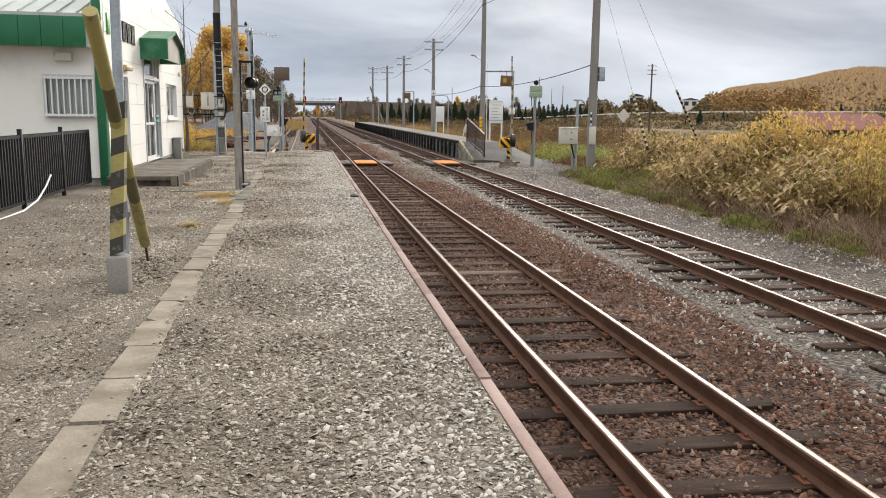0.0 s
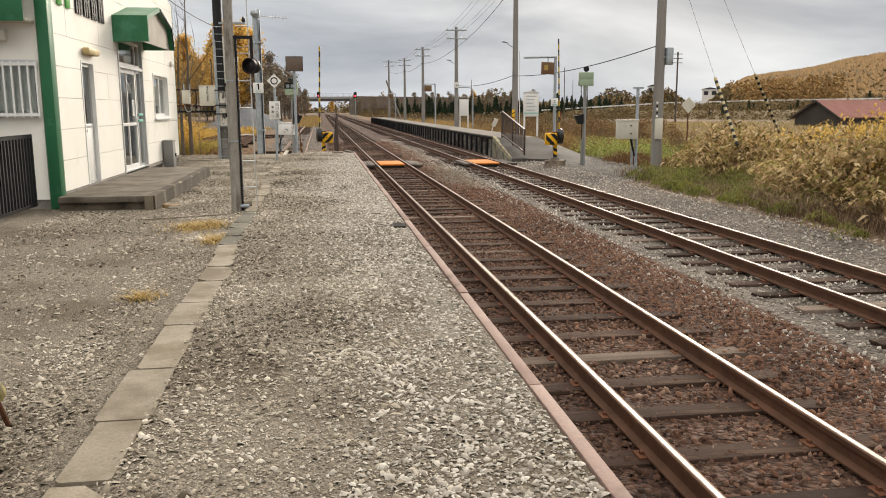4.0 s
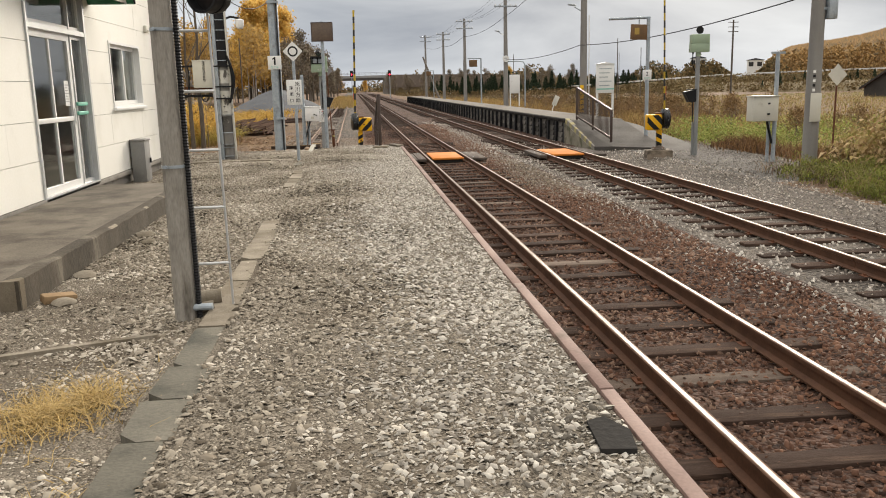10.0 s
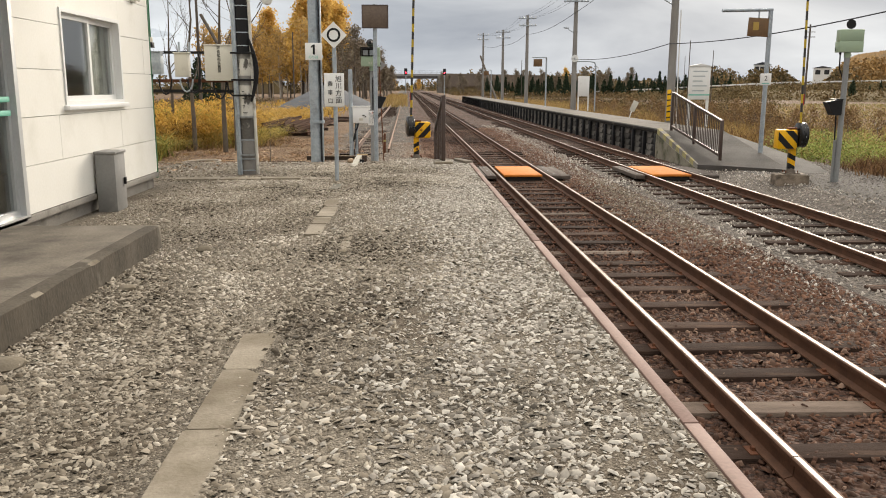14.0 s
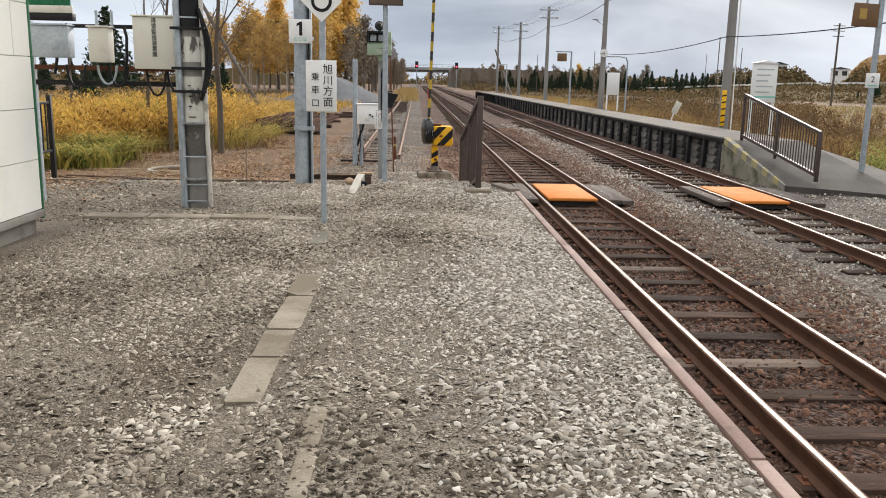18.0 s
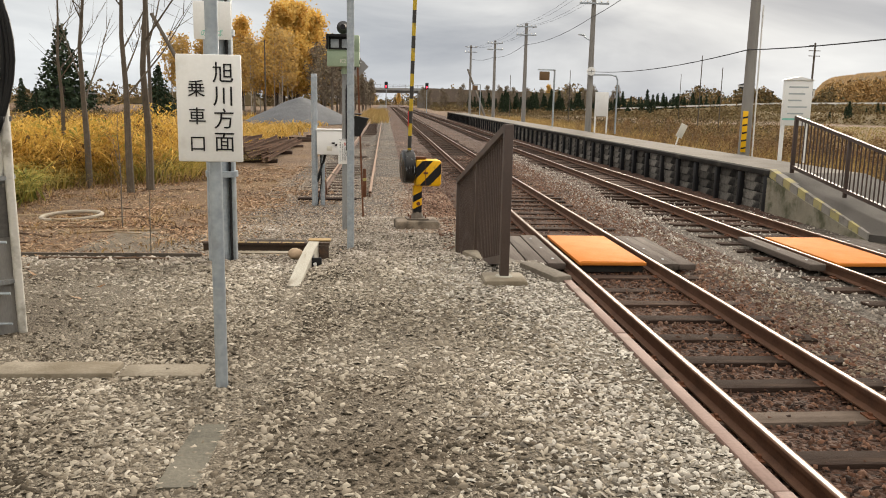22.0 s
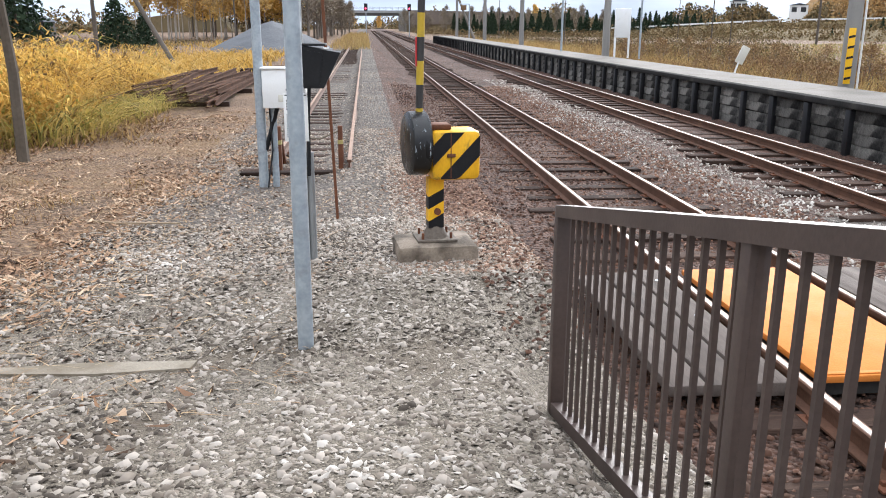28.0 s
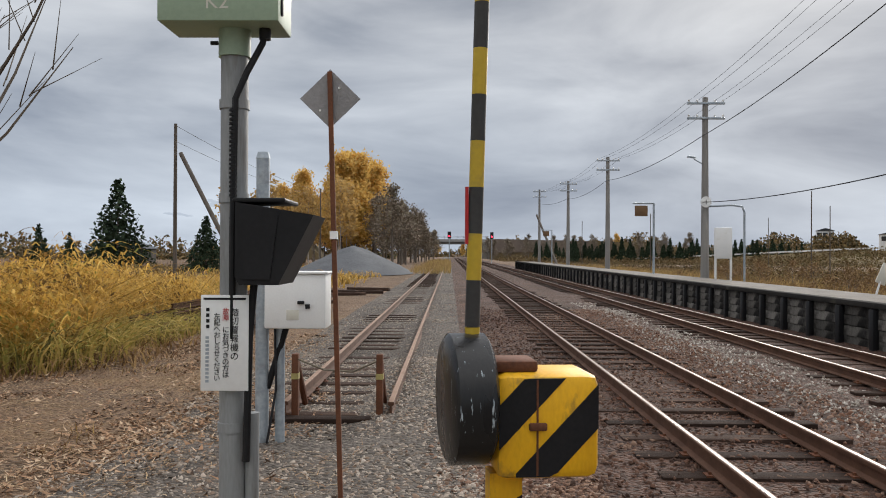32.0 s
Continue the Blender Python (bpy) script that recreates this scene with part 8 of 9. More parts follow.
def swell(xy):
    return 1 + 0.16 * np.sin(xy[:, 0] * 1.7 + 2.0 * np.sin(xy[:, 1] * 0.8)) + 0.10 * np.sin(xy[:, 1] * 2.3 + xy[:, 0])


xy = np.concatenate([pick(14000, 8.5, 14, 4, 26), pick(8500, 13, 34, 6, 27), pick(2500, 11.5, 24, -4, 6)])
xy = xy[xy[:, 0] > reed_edge(xy)]
tall = np.clip(0.55 + 0.26 * (xy[:, 0] - reed_edge(xy)), 0.5, 1.0) * np.clip(1.22 - 0.022 * (xy[:, 1] - 8), 0.75, 1.22) * swell(xy)
hs = RNG.uniform(1.35, 2.25, len(xy)) * tall
base = lift(xy)
bulk("reed_stalks", *blades(base, hs, RNG.uniform(0.010, 0.020, len(xy)), 0.18, 2), island_mat("reed_stalk_m", [(0.11, 0.06, 0.032), (0.20, 0.12, 0.06), (0.34, 0.24, 0.13), (0.17, 0.10, 0.05)], patch=0.4), "bare brown reed stalks along the line", "reeds")
REED = island_mat("reed_leaves", [(0.16, 0.11, 0.04), (0.34, 0.21, 0.065), (0.50, 0.33, 0.10), (0.38, 0.31, 0.08), (0.60, 0.41, 0.15), (0.28, 0.26, 0.07)], translucent=0.35, patch=0.7)
rep = np.repeat(np.arange(len(xy)), 3)
lv = base[rep].copy()
lv[:, :2] += RNG.normal(0, 0.05, (len(lv), 2))
lv[:, 2] += hs[rep] * RNG.uniform(0.42, 0.9, len(lv))
bulk("reed_leaves", *blades(lv, RNG.uniform(0.10, 0.34, len(lv)), RNG.uniform(0.018, 0.042, len(lv)), 2.0, 2, 1.15), REED, "drooping golden and olive reed leaves", "reeds")
sel = RNG.uniform(0, 1, len(xy)) < 0.55 * np.clip((xy[:, 0] - reed_edge(xy)) / 1.5, 0.1, 1)
pl = np.repeat(base[sel], 2, 0)
pl[:, 2] += np.repeat(hs[sel], 2) * RNG.uniform(0.86, 0.97, len(pl))
bulk("reed_plumes", *blades(pl, RNG.uniform(0.10, 0.28, len(pl)), RNG.uniform(0.03, 0.07, len(pl)), 1.6, 2, 0.7, 1.0), island_mat("reed_plumes_m", [(0.68, 0.45, 0.11), (0.58, 0.37, 0.085), (0.74, 0.53, 0.19), (0.48, 0.34, 0.085)], translucent=0.35, patch=0.4), "feathery golden plumes above the reeds", "reeds")
# knotweed along the foot of the reeds: arching stems with broad drooping leaves
cl = np.concatenate([pick(420, 8.6, 12.8, 13.5, 22), pick(900, 9.2, 15, 15, 28.5)])
cl = cl[(cl[:, 0] > reed_edge(cl) - 0.75) & (cl[:, 0] < reed_edge(cl) + 2.4)]
cz = lift(cl)
nst = 8
st = np.repeat(cz, nst, 0)
st[:, :2] += RNG.normal(0, 0.10, (len(st), 2))
sh_ = RNG.uniform(0.7, 1.45, len(st)) * np.repeat(swell(cl) * np.clip(0.6 + 0.55 * (cl[:, 0] - reed_edge(cl) + 0.7), 0.6, 1.1), nst)
bulk("knotweed_stems", *blades(st, sh_, RNG.uniform(0.010, 0.018, len(st)), 0.7, 3, 0.25), island_mat("knot_stems", [(0.15, 0.08, 0.045), (0.24, 0.14, 0.08), (0.33, 0.23, 0.14)], patch=0.5), "brown arching weed stems on the verge", "weeds")
tips = np.repeat(st, 9, 0)
tips[:, :2] += RNG.normal(0, 0.20, (len(tips), 2))
tips[:, 2] += np.repeat(sh_, 9) * RNG.uniform(0.35, 0.98, len(tips))
bulk("knotweed_leaves", *blades(tips, RNG.uniform(0.02, 0.08, len(tips)), RNG.uniform(0.06, 0.15, len(tips)), 3.4, 2, 2.6), island_mat("knot_leaves", [(0.09, 0.065, 0.03), (0.26, 0.185, 0.07), (0.42, 0.30, 0.15), (0.56, 0.43, 0.25), (0.26, 0.15, 0.07), (0.22, 0.21, 0.06), (0.46, 0.35, 0.15)], translucent=0.25, patch=0.8), "browning broad drooping leaves on the verge", "weeds")
# bare stalks along the foot of the reeds
xy = pick(20000, 8.0, 10.6, 3, 23)
xy = xy[(xy[:, 0] > reed_edge(xy) - 1.3 + RNG.normal(0, 0.18, len(xy))) & (xy[:, 0] > 8.15 + RNG.normal(0, 0.12, len(xy)))]
bulk("dead_stalks", *blades(lift(xy), RNG.uniform(0.12, 0.75, len(xy)), RNG.uniform(0.007, 0.014, len(xy)), 1.5, 3, 0.3), island_mat("dead_stalk_m", [(0.07, 0.042, 0.026), (0.15, 0.088, 0.052), (0.27, 0.185, 0.12), (0.40, 0.30, 0.20), (0.12, 0.072, 0.042)], patch=0.8), "dead brown stalks along the verge", "weeds")
GREENG = island_mat("green_grass", [(0.10, 0.075, 0.03), (0.10, 0.115, 0.03), (0.19, 0.215, 0.045), (0.27, 0.29, 0.065), (0.17, 0.16, 0.05), (0.30, 0.23, 0.09)], translucent=0.25, patch=0.7)
# hummocks of moss and grass on the verge
hm = np.concatenate([pick(150, 8.9, 10.9, 17.5, 27.6), pick(46, 8.2, 9.0, 18, 27), pick(30, 7.8, 8.5, 5, 20)])
hr = RNG.uniform(0.16, 0.62, len(hm)) * np.where(hm[:, 0] > 8.9, 1, 0.55)
rep_ = np.repeat(np.arange(len(hm)), 170)
a, r = RNG.uniform(0, 2 * np.pi, len(rep_)), np.sqrt(RNG.uniform(0, 1, len(rep_)))
xy = hm[rep_] + np.column_stack([np.cos(a), np.sin(a)]) * (r * hr[rep_])[:, None]
gz = lift(xy)
gz[:, 2] += 0.75 * hr[rep_] * (1 - r * r)
bulk("verge_grass", *blades(gz, RNG.uniform(0.04, 0.17, len(xy)), RNG.uniform(0.010, 0.022, len(xy)), 1.5, 3, 0.6), GREENG, "mossy green and yellowing hummocks of grass on the verge", "grass")
xy = pick(3200, 8.4, 11.0, 15.5, 28)
bulk("verge_stems", *blades(lift(xy), RNG.uniform(0.08, 0.6, len(xy)), RNG.uniform(0.007, 0.015, len(xy)), 1.4, 3, 0.3), MATS["dead_stalk_m"], "withered brown stems among the hummocks", "weeds")
# light green weeds and brown brush beyond the crossing
cl = np.concatenate([pick(240, 12.5, 21, 34, 44), pick(120, 11.3, 14, 36, 41)])
cz = np.repeat(lift(cl), 34, 0)
cz[:, :2] += RNG.normal(0, 0.30, (len(cz), 2))
cz[:, 2] += RNG.uniform(0.05, 1.0, len(cz)) * np.repeat(RNG.uniform(0.4, 1.0, len(cl)), 34)
bulk("leafy_weeds", *blades(cz, RNG.uniform(0.02, 0.10, len(cz)), RNG.uniform(0.05, 0.10, len(cz)), 2.5, 2, 1.8), island_mat("leafy_green", [(0.10, 0.13, 0.03), (0.22, 0.27, 0.06), (0.33, 0.36, 0.10), (0.26, 0.20, 0.07)], translucent=0.3, patch=0.5), "light green leafy weeds behind the crossing", "weeds")
cl = np.concatenate([pick(70, 10.9, 13, 29, 36), pick(300, 11.0, 22, 41, 75), pick(520, 14, 52, 45, 130), pick(300, 13, 34, 28, 46), pick(420, 20, 80, 90, 150)])
cl = cl[(cl[:, 0] < 0.45 * (cl[:, 1] - 15)) | (cl[:, 0] < 13.2)]
cl = np.concatenate([cl, pick(26, 11.8, 12.8, 34.6, 36.4), pick(190, 13, 22, 56, 66)])
cz = np.repeat(lift(cl), 44, 0)
cz[:, :2] += RNG.normal(0, 0.32, (len(cz), 2))
hb = np.repeat(RNG.uniform(0.35, 0.95, len(cl)) * np.where((cl[:, 0] < 24) & (cl[:, 1] > 42), 1.5, 1.0), 44)
bulk("brown_brush", *blades(cz, RNG.uniform(0.4, 1.0, len(cz)) * hb, RNG.uniform(0.012, 0.035, len(cz)), 0.9, 2, 0.4), island_mat("brush_m", [(0.075, 0.045, 0.027), (0.16, 0.085, 0.04), (0.25, 0.145, 0.065), (0.14, 0.09, 0.048)], translucent=0.1, patch=0.25), "red-brown withered brush behind the crossing", "weeds")
# open yellow-green meadow beyond
xy = np.concatenate([pick(30000, 17, 90, 34, 150), pick(15000, 13, 40, 24, 62)])
sunny = xy[:, 0] > 0.45 * (xy[:, 1] - 15) + 3 * np.sin(xy[:, 1] * 0.15)
strawy = xy[sunny]
bulk("straw_meadow", *blades(lift(strawy), RNG.uniform(0.15, 0.5, len(strawy)), RNG.uniform(0.04, 0.10, len(strawy)), 1.3, 2, 0.4), island_mat("straw_meadow_m", [(0.20, 0.20, 0.06), (0.26, 0.25, 0.08), (0.36, 0.28, 0.11), (0.44, 0.32, 0.14), (0.30, 0.20, 0.09)], translucent=0.2, patch=0.11), "pale straw and green meadow grass", "grass")
xy = xy[~sunny][:9000]
bulk("meadow_grass", *blades(lift(xy), RNG.uniform(0.15, 0.5, len(xy)), RNG.uniform(0.03, 0.08, len(xy)), 1.2, 2), island_mat("meadow_m", [(0.10, 0.075, 0.038), (0.21, 0.15, 0.06), (0.17, 0.145, 0.05), (0.29, 0.205, 0.08)], translucent=0.2, patch=0.08), "low yellowing meadow grass", "grass")
# golden grass of the left field, lodged this way and that
FIELD = island_mat("field_grass", [(0.20, 0.13, 0.04), (0.40, 0.235, 0.05), (0.56, 0.34, 0.08), (0.46, 0.29, 0.08), (0.60, 0.42, 0.15), (0.30, 0.22, 0.06)], translucent=0.3, patch=0.9)
def field_side(xy):
    lim = np.where(xy[:, 1] < 46, -6.3 - (46 - xy[:, 1]) * 0.55, -6.0)
    lim = np.where((xy[:, 1] > 48) & (xy[:, 1] < 64), -7.2, lim) + 0.5 * np.sin(xy[:, 1] * 1.3)
    return (xy[:, 0] < lim) & ~((np.hypot((xy[:, 0] + 8.2) / 5.4, (xy[:, 1] - 101) / 9.5) < 1))


def tussocks(centres, n, spread, tall, lean, wide, droop):
    """Grass in tussocks: each a sheaf of blades that fall outwards from one root."""
    centres = centres[field_side(centres)]
    xyz = np.repeat(lift(centres), n, 0)
    xyz[:, :2] += RNG.normal(0, spread, (len(xyz), 2))
    h = np.repeat(RNG.uniform(0.55, 1.1, len(centres)) * swell(centres), n) * RNG.uniform(0.45, 1.0, len(xyz)) * tall
    h *= 1 + 0.55 * np.exp(-((xyz[:, 0] + 8.2) / 2.2) ** 2 - ((xyz[:, 1] - 47) / 4.5) ** 2)
    return blades(xyz, h, RNG.uniform(0.5, 1.2, len(xyz)) * wide, lean, 3, droop)


bulk("yellow_grass", *tussocks(np.concatenate([pick(1500, -14, -5.0, 40, 58), pick(420, -20, -9, 36, 48)]), 9, 0.16, 2.0, 1.5, 0.05, 0.5), FIELD, "tall golden lodged grass of the fallow field", "grass")
bulk("far_yellow_grass", *tussocks(np.concatenate([pick(1500, -34, -6.5, 54, 95), pick(1100, -75, -12, 40, 140), pick(260, -12, -5, 56, 96)]), 9, 0.35, 1.3, 1.4, 0.10, 0.5), FIELD, "golden grass farther off in the field", "grass")
xy = pick(13000, -13.0, -5.4, 38, 52)
xy = xy[(xy[:, 0] < -6.2 - (46 - xy[:, 1]) * 0.45) | (np.hypot((xy[:, 0] + 7.0) / 1.5, (xy[:, 1] - 46) / 2.2) < 1)]
hf = RNG.uniform(0.35, 1.15, len(xy)) * swell(xy) * (1 + 0.45 * np.exp(-((xy[:, 0] + 7.2) ** 2 + (xy[:, 1] - 45.5) ** 2) / 4))
bulk("green_weeds", *blades(lift(xy), hf, RNG.uniform(0.020, 0.050, len(xy)), 1.9, 4, 0.62), island_mat("weed_leaves", [(0.08, 0.07, 0.022), (0.24, 0.22, 0.05), (0.42, 0.33, 0.08), (0.54, 0.38, 0.12), (0.30, 0.25, 0.06), (0.14, 0.12, 0.03)], translucent=0.3, patch=0.6), "green and golden weeds at the field's edge", "weeds")
# arching leaves that hang over one another in the tall growth
cl = np.concatenate([pick(1500, -14, -5.0, 40, 56), pick(420, -13, -6.5, 37, 46)])
cl = cl[field_side(cl)]
lv = np.repeat(lift(cl), 32, 0)
lv[:, :2] += RNG.normal(0, 0.26, (len(lv), 2))
lv[:, 2] += RNG.uniform(0.12, 1.0, len(lv)) ** 0.8 * np.repeat(RNG.uniform(0.7, 1.35, len(cl)) * swell(cl), 32) * (1 + 0.35 * np.exp(-((lv[:, 0] + 8.2) / 2.2) ** 2 - ((lv[:, 1] - 47) / 4.5) ** 2))
bulk("arching_leaves", *blades(lv, RNG.uniform(0.16, 0.48, len(lv)), RNG.uniform(0.028, 0.062, len(lv)), 1.9, 3, 1.25), island_mat("arching_m", [(0.12, 0.07, 0.025), (0.40, 0.22, 0.045), (0.64, 0.385, 0.075), (0.72, 0.48, 0.13), (0.46, 0.30, 0.065), (0.24, 0.24, 0.055)], translucent=0.35, patch=0.5), "arching golden leaves in the tall growth", "grass")
# withered brown tangle along the field's edge, and a green clump by the house
xy = pick(26000, -14, -3.5, 34, 60)
edge = field_side(xy - np.array([1.5, 0])) & ~field_side(xy + np.array([0.5, 0])) & (np.sin(xy[:, 0] * 1.9 + 2 * np.sin(xy[:, 1] * 0.9)) + RNG.normal(0, 0.6, len(xy)) > -0.5)
xy = xy[edge]
bulk("withered_tangle", *blades(lift(xy), RNG.uniform(0.10, 0.62, len(xy)), RNG.uniform(0.012, 0.034, len(xy)), 2.2, 3, 0.5), island_mat("tangle_m", [(0.09, 0.05, 0.028), (0.19, 0.105, 0.05), (0.32, 0.20, 0.085), (0.42, 0.28, 0.11), (0.14, 0.085, 0.045)], translucent=0.1, patch=0.7), "withered brown stems tangled along the field's edge", "weeds")
cl = np.concatenate([pick(60, -9.9, -7.6, 38.2, 41.5), pick(26, -11.5, -8.5, 42, 47)])
gz = np.repeat(lift(cl), 42, 0)
gz[:, :2] += RNG.normal(0, 0.16, (len(gz), 2))
gh = np.repeat(RNG.uniform(0.9, 1.9, len(cl)), 42) * RNG.uniform(0.5, 1.0, len(gz))
bulk("green_shoots", *blades(gz, gh, RNG.uniform(0.025, 0.06, len(gz)), 1.5, 3, 0.6), island_mat("shoot_leaves", [(0.08, 0.09, 0.025), (0.20, 0.22, 0.05), (0.36, 0.32, 0.08), (0.50, 0.38, 0.10), (0.14, 0.14, 0.035)], translucent=0.3, patch=0.5), "green and yellowing shoots at the field's edge", "weeds")
cl = pick(70, -8.5, -3.4, 33, 45)
cz = np.repeat(lift(cl), 26, 0)
cz[:, :2] += RNG.normal(0, 0.13, (len(cz), 2))
bulk("withered_clumps", *blades(cz, RNG.uniform(0.04, 0.24, len(cz)), RNG.uniform(0.006, 0.016, len(cz)), 1.8, 3, 0.5), MATS["tangle_m"], "low withered clumps of weeds on waste ground", "weeds")
# broken branches on the waste ground
rb = random.Random(91)
BRANCH = [mat("pale_dead_wood", (0.40, 0.31, 0.21), (0.26, 0.19, 0.12), 4, 60, 0.9, bump=0.4), mat("dark_dead_wood", (0.13, 0.08, 0.05), (0.07, 0.045, 0.03), 4, 60, 0.9, bump=0.4)]
for k in range(46):
    bx, by = rb.uniform(-8.2, -2.6), rb.uniform(30.0, 39.5)
    if bx > -3.6 and by > 35:
        bx -= 2.0
    ang, ln, rr = rb.uniform(-0.9, 0.9) + (math.pi if k % 2 else 0), rb.uniform(0.35, 1.5), rb.uniform(0.008, 0.02)
    pts = []
    for i in range(5):
        u = i / 4
        qx, qy = bx + ln * u * math.cos(ang) + rb.uniform(-0.03, 0.03), by + ln * u * math.sin(ang) + rb.uniform(-0.05, 0.05)
        pts.append((qx, qy, ground_z(qx, qy) + rr * 0.8 + (0.05 * u * u if k % 3 == 0 else 0)))
    solid("fallen_branch", Shape().tube(pts, rr, 6), BRANCH[0 if k % 5 < 3 else 1], "pale dead branch on leaf-strewn ground" if k % 5 < 3 else "dark rotting branch on leaf-strewn ground", "branch", "", "fallen branches")
# dry grass behind the far platform and along the line
xy = np.concatenate([pick(12000, 10.7, 17, 41, 130), pick(4000, -3.6, -0.1, 100, 200), pick(5000, 17, 60, 40, 130)])
bulk("pale_grass", *blades(lift(xy), RNG.uniform(0.35, 0.95, len(xy)), RNG.uniform(0.02, 0.05, len(xy)), 0.6, 2), island_mat("pale_grass_m", [(0.20, 0.12, 0.05), (0.34, 0.22, 0.085), (0.46, 0.32, 0.13), (0.26, 0.20, 0.07)], translucent=0.2, patch=0.15), "pale dry grass behind the far platform", "grass")
# leaf litter and broken stems on the waste ground left of the siding
xy = np.concatenate([pick(56000, -9, -2.6, 31, 50), pick(6000, -6, -2.0, 28.5, 38), pick(9000, -7, -3.2, 28.5, 34), pick(22000, -6.5, -1.4, 32.5, 43)])
xy = xy[RNG.uniform(0, 1, len(xy)) < (0.55 + 0.45 * np.sin(xy[:, 0] * 1.4 + 2 * np.sin(xy[:, 1] * 0.7))) * np.clip((xy[:, 1] - 31 - 2.2 * (xy[:, 0] + 4)) / 4, 0.12, 1)]
drift = np.array([noise.noise((a * 1.1, b * 0.8, 5.0)) + 0.6 * noise.noise((a * 3.1, b * 2.4, 9.0)) for a, b in xy])
xy = xy[drift + RNG.normal(0, 0.12, len(xy)) > -0.12]
lf = lift(xy)
lf[:, 2] += 0.008
LITTER = island_mat("litter_leaves", [(0.06, 0.038, 0.025), (0.20, 0.115, 0.068), (0.38, 0.24, 0.145), (0.26, 0.145, 0.08), (0.54, 0.40, 0.27), (0.13, 0.08, 0.05)], patch=0.6)
bulk("leaf_litter", *blades(lf, RNG.uniform(0.008, 0.032, len(lf)), RNG.uniform(0.015, 0.06, len(lf)), 4.0, 1), LITTER, "brown fallen leaves on waste ground", "leaf litter")
xy = np.concatenate([pick(26000, -10, -2.4, 31.5, 51), pick(800, -2.6, -0.9, 33, 40)])
lf = lift(xy)
lf[:, 2] += 0.012
bulk("fallen_stems", *blades(lf, RNG.uniform(0.008, 0.035, len(lf)), RNG.uniform(0.006, 0.015, len(lf)), 11.0, 3, 0.7), island_mat("fallen_stem_m", [(0.11, 0.06, 0.035), (0.28, 0.17, 0.09), (0.46, 0.33, 0.19), (0.20, 0.115, 0.06), (0.52, 0.40, 0.26)], patch=0.5), "broken dry stems lying on waste ground", "leaf litter")

# ---- stones ----
PEBBLE = island_mat("platform_stones", [(0.05, 0.04, 0.028), (0.14, 0.114, 0.084), (0.27, 0.232, 0.18), (0.40, 0.355, 0.285), (0.20, 0.167, 0.127), (0.52, 0.47, 0.395)], patch=0.9)
xy = np.concatenate([pick(82000, -1.6, 0.84, 1.8, 30.5), pick(30000, -0.1, 0.84, 1.8, 30.5), pick(30000, -3.6, -1.3, 4.0, 30), pick(36000, -3.4, 0.84, 29.5, 38), pick(22000, -2.2, 0.84, 24, 31), pick(12000, -6.2, -3.3, 27.2, 33.5), pick(22000, -3.3, -1.5, 17, 28)])
# trodden earth shows through where the stones are thin
bare = np.array([noise.noise((a * 0.9, b * 0.45, 7.0)) + 0.5 * noise.noise((a * 2.6, b * 1.6, 3.0)) for a, b in xy])
thin = (bare > np.where(xy[:, 1] < 14.5, 0.10, 0.28)) & (RNG.uniform(0, 1, len(xy)) < 0.45)
step = (xy[:, 0] < -2.40) & (xy[:, 1] > 16.2) & (xy[:, 1] < 22.25)
slabz = np.zeros(len(xy), bool)
for a, b, c, d, keep in SLABS:
    slabz |= (xy[:, 0] > a) & (xy[:, 0] < b) & (xy[:, 1] > c) & (xy[:, 1] < d) & (RNG.uniform(0, 1, len(xy)) < keep)
tuft = (np.hypot((xy[:, 0] + 1.5) / 0.3, (xy[:, 1] - 14) / 0.4) < 1)
earth = (np.hypot((xy[:, 0] + 2.0) / 0.55, (xy[:, 1] - 22.6) / 0.9) < 1 + 0.3 * np.sin(xy[:, 1] * 5)) & (RNG.uniform(0, 1, len(xy)) < 0.6)
xy = xy[~step & ~slabz & ~tuft & ~thin & ~earth]
p = lift(xy)
p[:, 2] += 0.003
pale = xy[:, 0] + 0.25 * np.sin(xy[:, 1] * 1.1) + RNG.normal(0, 0.30, len(xy)) > -0.2 * (xy[:, 1] > 14) + 0.15 * (xy[:, 1] < 9) + 0.4 * (xy[:, 1] + RNG.normal(0, 0.8, len(xy)) > 26)
sz = np.clip(0.0132 * np.exp(RNG.normal(0, 0.42, len(p))), 0.006, 0.028) * (0.9 + 0.1 * (xy[:, 1] > 13) + 0.10 * (xy[:, 1] > 15) - 0.18 * (xy[:, 1] > 23) + 0.42 * (xy[:, 1] + RNG.normal(0, 0.6, len(xy)) > 30.6))
low = xy[:, 1] + RNG.normal(0, 0.5, len(xy)) > 30.5
pale &= ~low
bulk("brown_gravel", *stones(p[~pale & ~low], sz[~pale & ~low], 0.30), PEBBLE, "loose brown-grey crushed stone on the platform", "gravel")
bulk("dark_gravel", *stones(p[low], sz[low], 0.30), island_mat("dark_stones", [(0.055, 0.044, 0.034), (0.135, 0.11, 0.087), (0.25, 0.215, 0.175), (0.38, 0.335, 0.285), (0.18, 0.147, 0.115), (0.50, 0.455, 0.40)], patch=0.9), "dark weathered stone on the slope below the platform", "gravel")
bulk("pale_gravel", *stones(p[pale], sz[pale], 0.30), island_mat("pale_stones", [(0.09, 0.079, 0.064), (0.24, 0.215, 0.18), (0.43, 0.395, 0.34), (0.53, 0.495, 0.435), (0.17, 0.148, 0.122), (0.35, 0.318, 0.272)], patch=0.9), "loose pale crushed stone along the platform edge", "gravel")
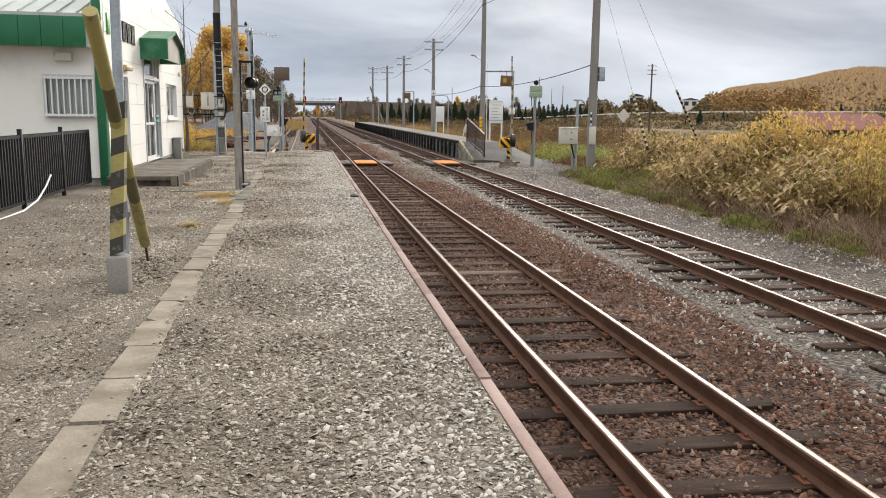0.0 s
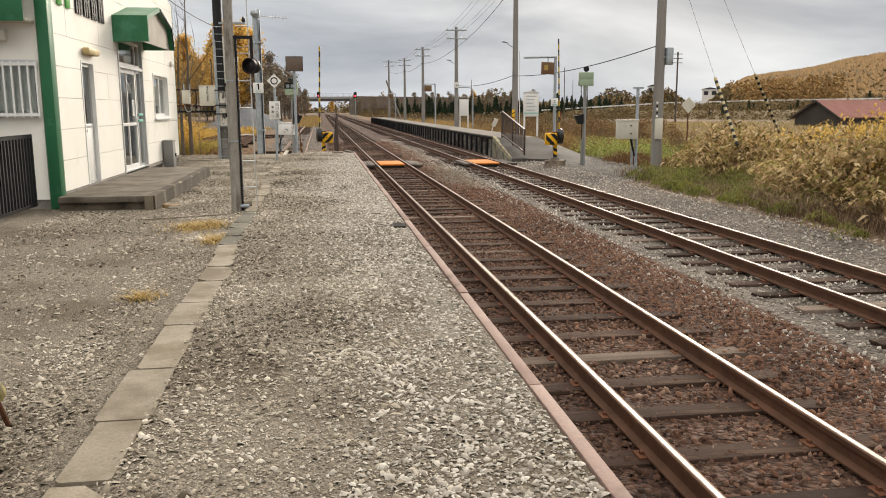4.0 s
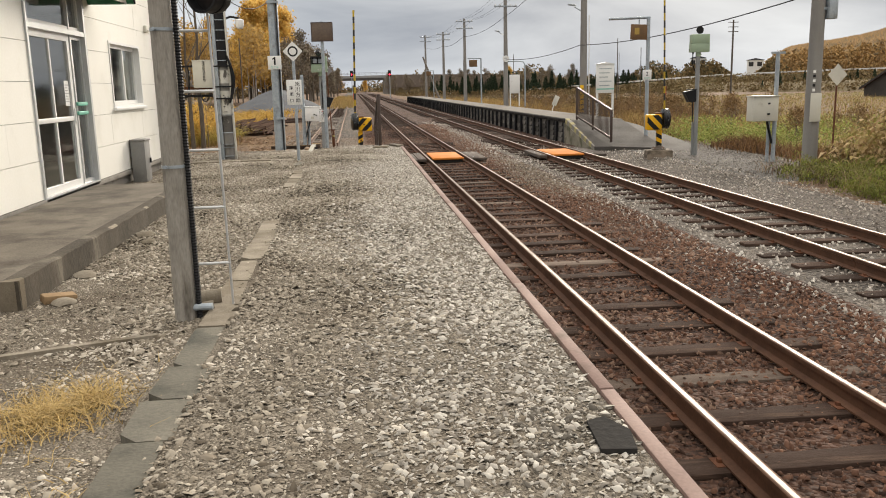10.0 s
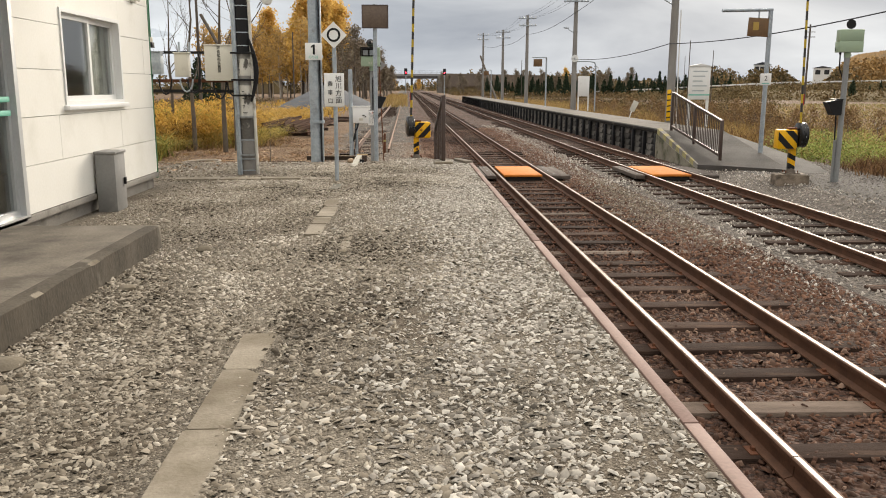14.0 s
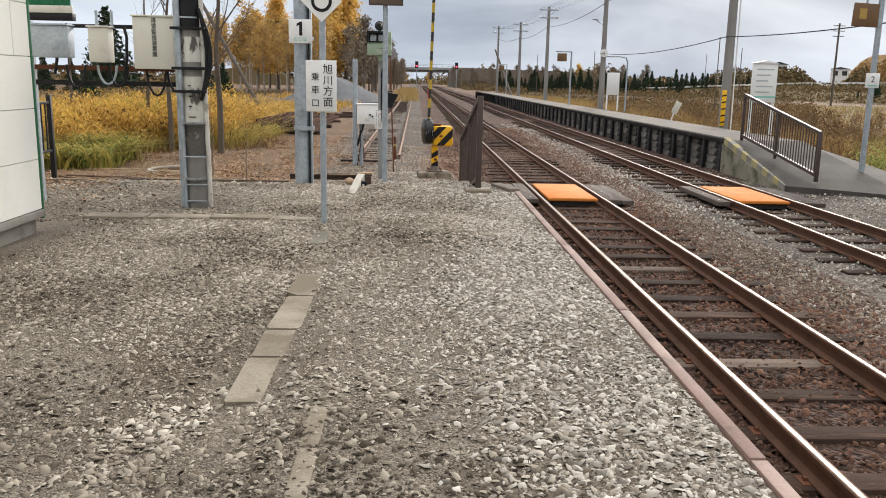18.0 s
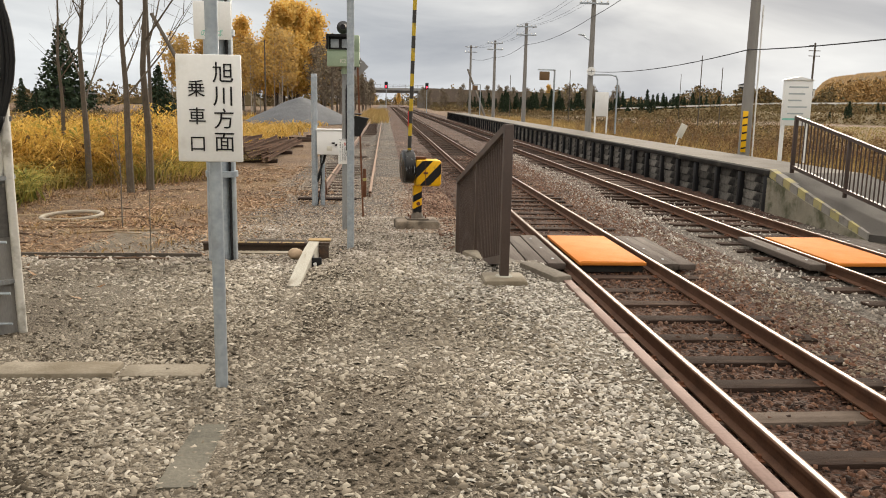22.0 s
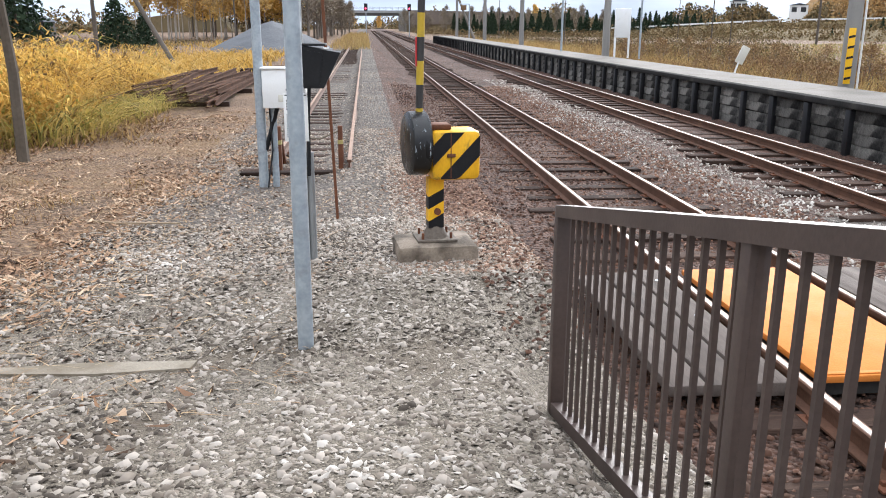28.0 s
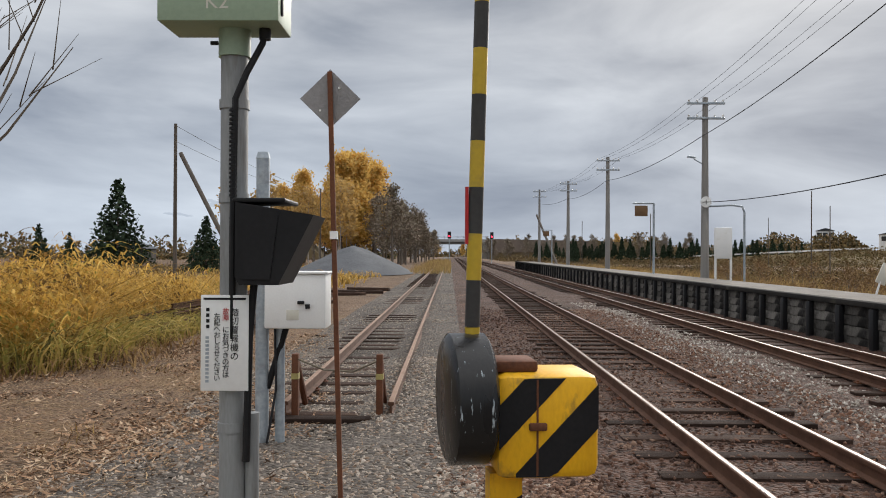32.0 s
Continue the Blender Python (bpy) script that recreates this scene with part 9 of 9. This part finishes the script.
# fine chips between the stones
xy = np.concatenate([pick(90000, -1.7, 0.84, 1.8, 24), pick(26000, -3.5, 0.84, 24, 36), pick(34000, -3.4, -1.6, 14, 28)])
keep = ~((xy[:, 0] < -2.40) & (xy[:, 1] > 16.2) & (xy[:, 1] < 22.25))
for a, b, c, d, k in SLABS:
    keep &= ~((xy[:, 0] > a) & (xy[:, 0] < b) & (xy[:, 1] > c) & (xy[:, 1] < d) & (RNG.uniform(0, 1, len(xy)) < k))
p = lift(xy[keep])
p[:, 2] += 0.004
bulk("fine_gravel", *grit(p, np.clip(0.0062 * np.exp(RNG.normal(0, 0.35, len(p))), 0.003, 0.012), 0.6), PEBBLE, "fine grey-brown stone chips between larger stones", "gravel")
RUSTY = island_mat("rusty_ballast", [(0.05, 0.024, 0.015), (0.12, 0.058, 0.036), (0.185, 0.098, 0.062), (0.085, 0.048, 0.033), (0.25, 0.165, 0.12)], patch=0.5)
# darker copy of the rusty stones: shade beside the platform, put into their colour
SHADED_RUSTY = island_mat("oil_stained_ballast", [(0.02, 0.012, 0.009), (0.065, 0.033, 0.021), (0.12, 0.062, 0.04), (0.042, 0.024, 0.017), (0.19, 0.12, 0.085)], patch=0.5)
xy = np.concatenate([pick(46000, 0.95, 4.4, 2.0, 34), pick(16000, 0.3, 4.4, 34, 58)])
p = lift(xy)
p[:, 2] += RNG.uniform(-0.004, 0.022, len(p)) + 0.03 * np.exp(-((xy[:, 0] - 3.75) / 0.45) ** 2)
# stones near the platform edge take the shade-darkened colours
shady = xy[:, 0] + RNG.normal(0, 0.3, len(xy)) < 2.55
sz = RNG.uniform(0.012, 0.034, len(p))
dull = (xy[:, 0] + 0.25 * np.sin(xy[:, 1] * 0.7) + RNG.normal(0, 0.25, len(xy)) > 3.55) & (np.abs(xy[:, 1] + RNG.normal(0, 1.5, len(xy)) - 31) < 5.5)
bulk("dusty_ballast", *stones(p[dull], sz[dull] * 0.85, 0.55), island_mat("dusty_ballast_m", [(0.075, 0.056, 0.04), (0.15, 0.118, 0.085), (0.24, 0.20, 0.155), (0.18, 0.125, 0.088), (0.34, 0.30, 0.245)], patch=0.6), "dusty grey-brown ballast stones between the tracks", "ballast")
shady |= dull
bulk("rusty_ballast", *stones(p[~shady], sz[~shady], 0.6), RUSTY, "rust-brown ballast stones round the main line", "ballast")
shady &= ~dull
bulk("oiled_ballast", *stones(p[shady], sz[shady], 0.6), SHADED_RUSTY, "oil-dark brown ballast stones beside the platform edge", "ballast")
GREYB = island_mat("grey_ballast", [(0.12, 0.10, 0.083), (0.27, 0.237, 0.20), (0.46, 0.42, 0.37), (0.21, 0.172, 0.138), (0.54, 0.50, 0.45)], patch=0.6)
xy = np.concatenate([pick(13000, 4.1, 8.3, 4, 34), pick(2000, 4.1, 8.6, 34, 42), pick(2500, 4.0, 5.0, 38, 62), pick(2200, 3.6, 4.3, 4, 50)])
p = lift(xy)
p[:, 2] += RNG.uniform(-0.004, 0.02, len(p))
bulk("grey_ballast", *stones(p, RNG.uniform(0.014, 0.032, len(p)), 0.8), GREYB, "pale grey ballast stones round the second line", "ballast")
xy = np.concatenate([pick(9000, 8.2, 10.8, 26.5, 38), pick(4000, 9.6, 11.4, 30, 38)])
p = lift(xy)
cinder = island_mat("cinder_stones", [(0.05, 0.043, 0.036), (0.12, 0.104, 0.09), (0.21, 0.187, 0.163), (0.32, 0.29, 0.255), (0.10, 0.085, 0.072)], patch=0.6)
bulk("cinder_gravel", *stones(p, np.clip(0.0145 * np.exp(RNG.normal(0, 0.4, len(p))), 0.007, 0.03), 0.45), cinder, "dark grey cinders and stones beside the far crossing", "gravel")
MIXB = island_mat("mixed_ballast", [(0.075, 0.056, 0.042), (0.18, 0.142, 0.11), (0.31, 0.26, 0.21), (0.40, 0.345, 0.285), (0.22, 0.15, 0.105), (0.14, 0.105, 0.08)], patch=0.7)
xy = np.concatenate([pick(22000, -3.2, 0.9, 35.5, 46), pick(9000, -0.3, 0.9, 35.6, 42), pick(4500, -3.2, 0.6, 46, 66), pick(2500, -3.2, 0.6, 66, 110)])
p = lift(xy)
sz = np.clip(0.0165 * np.exp(RNG.normal(0, 0.42, len(p))), 0.008, 0.034)
red = xy[:, 0] + 0.15 * np.sin(xy[:, 1] * 1.3) + RNG.normal(0, 0.22, len(xy)) > 0.0
bulk("red_ballast", *stones(p[red], sz[red], 0.45), island_mat("red_ballast_m", [(0.07, 0.04, 0.026), (0.17, 0.095, 0.062), (0.27, 0.165, 0.112), (0.12, 0.075, 0.052), (0.34, 0.25, 0.185)], patch=0.6), "rust-red ballast stones round the barrier's footing", "ballast")
bulk("siding_ballast", *stones(p[~red], sz[~red], 0.42), MIXB, "brown-grey stones round the disused siding", "ballast")
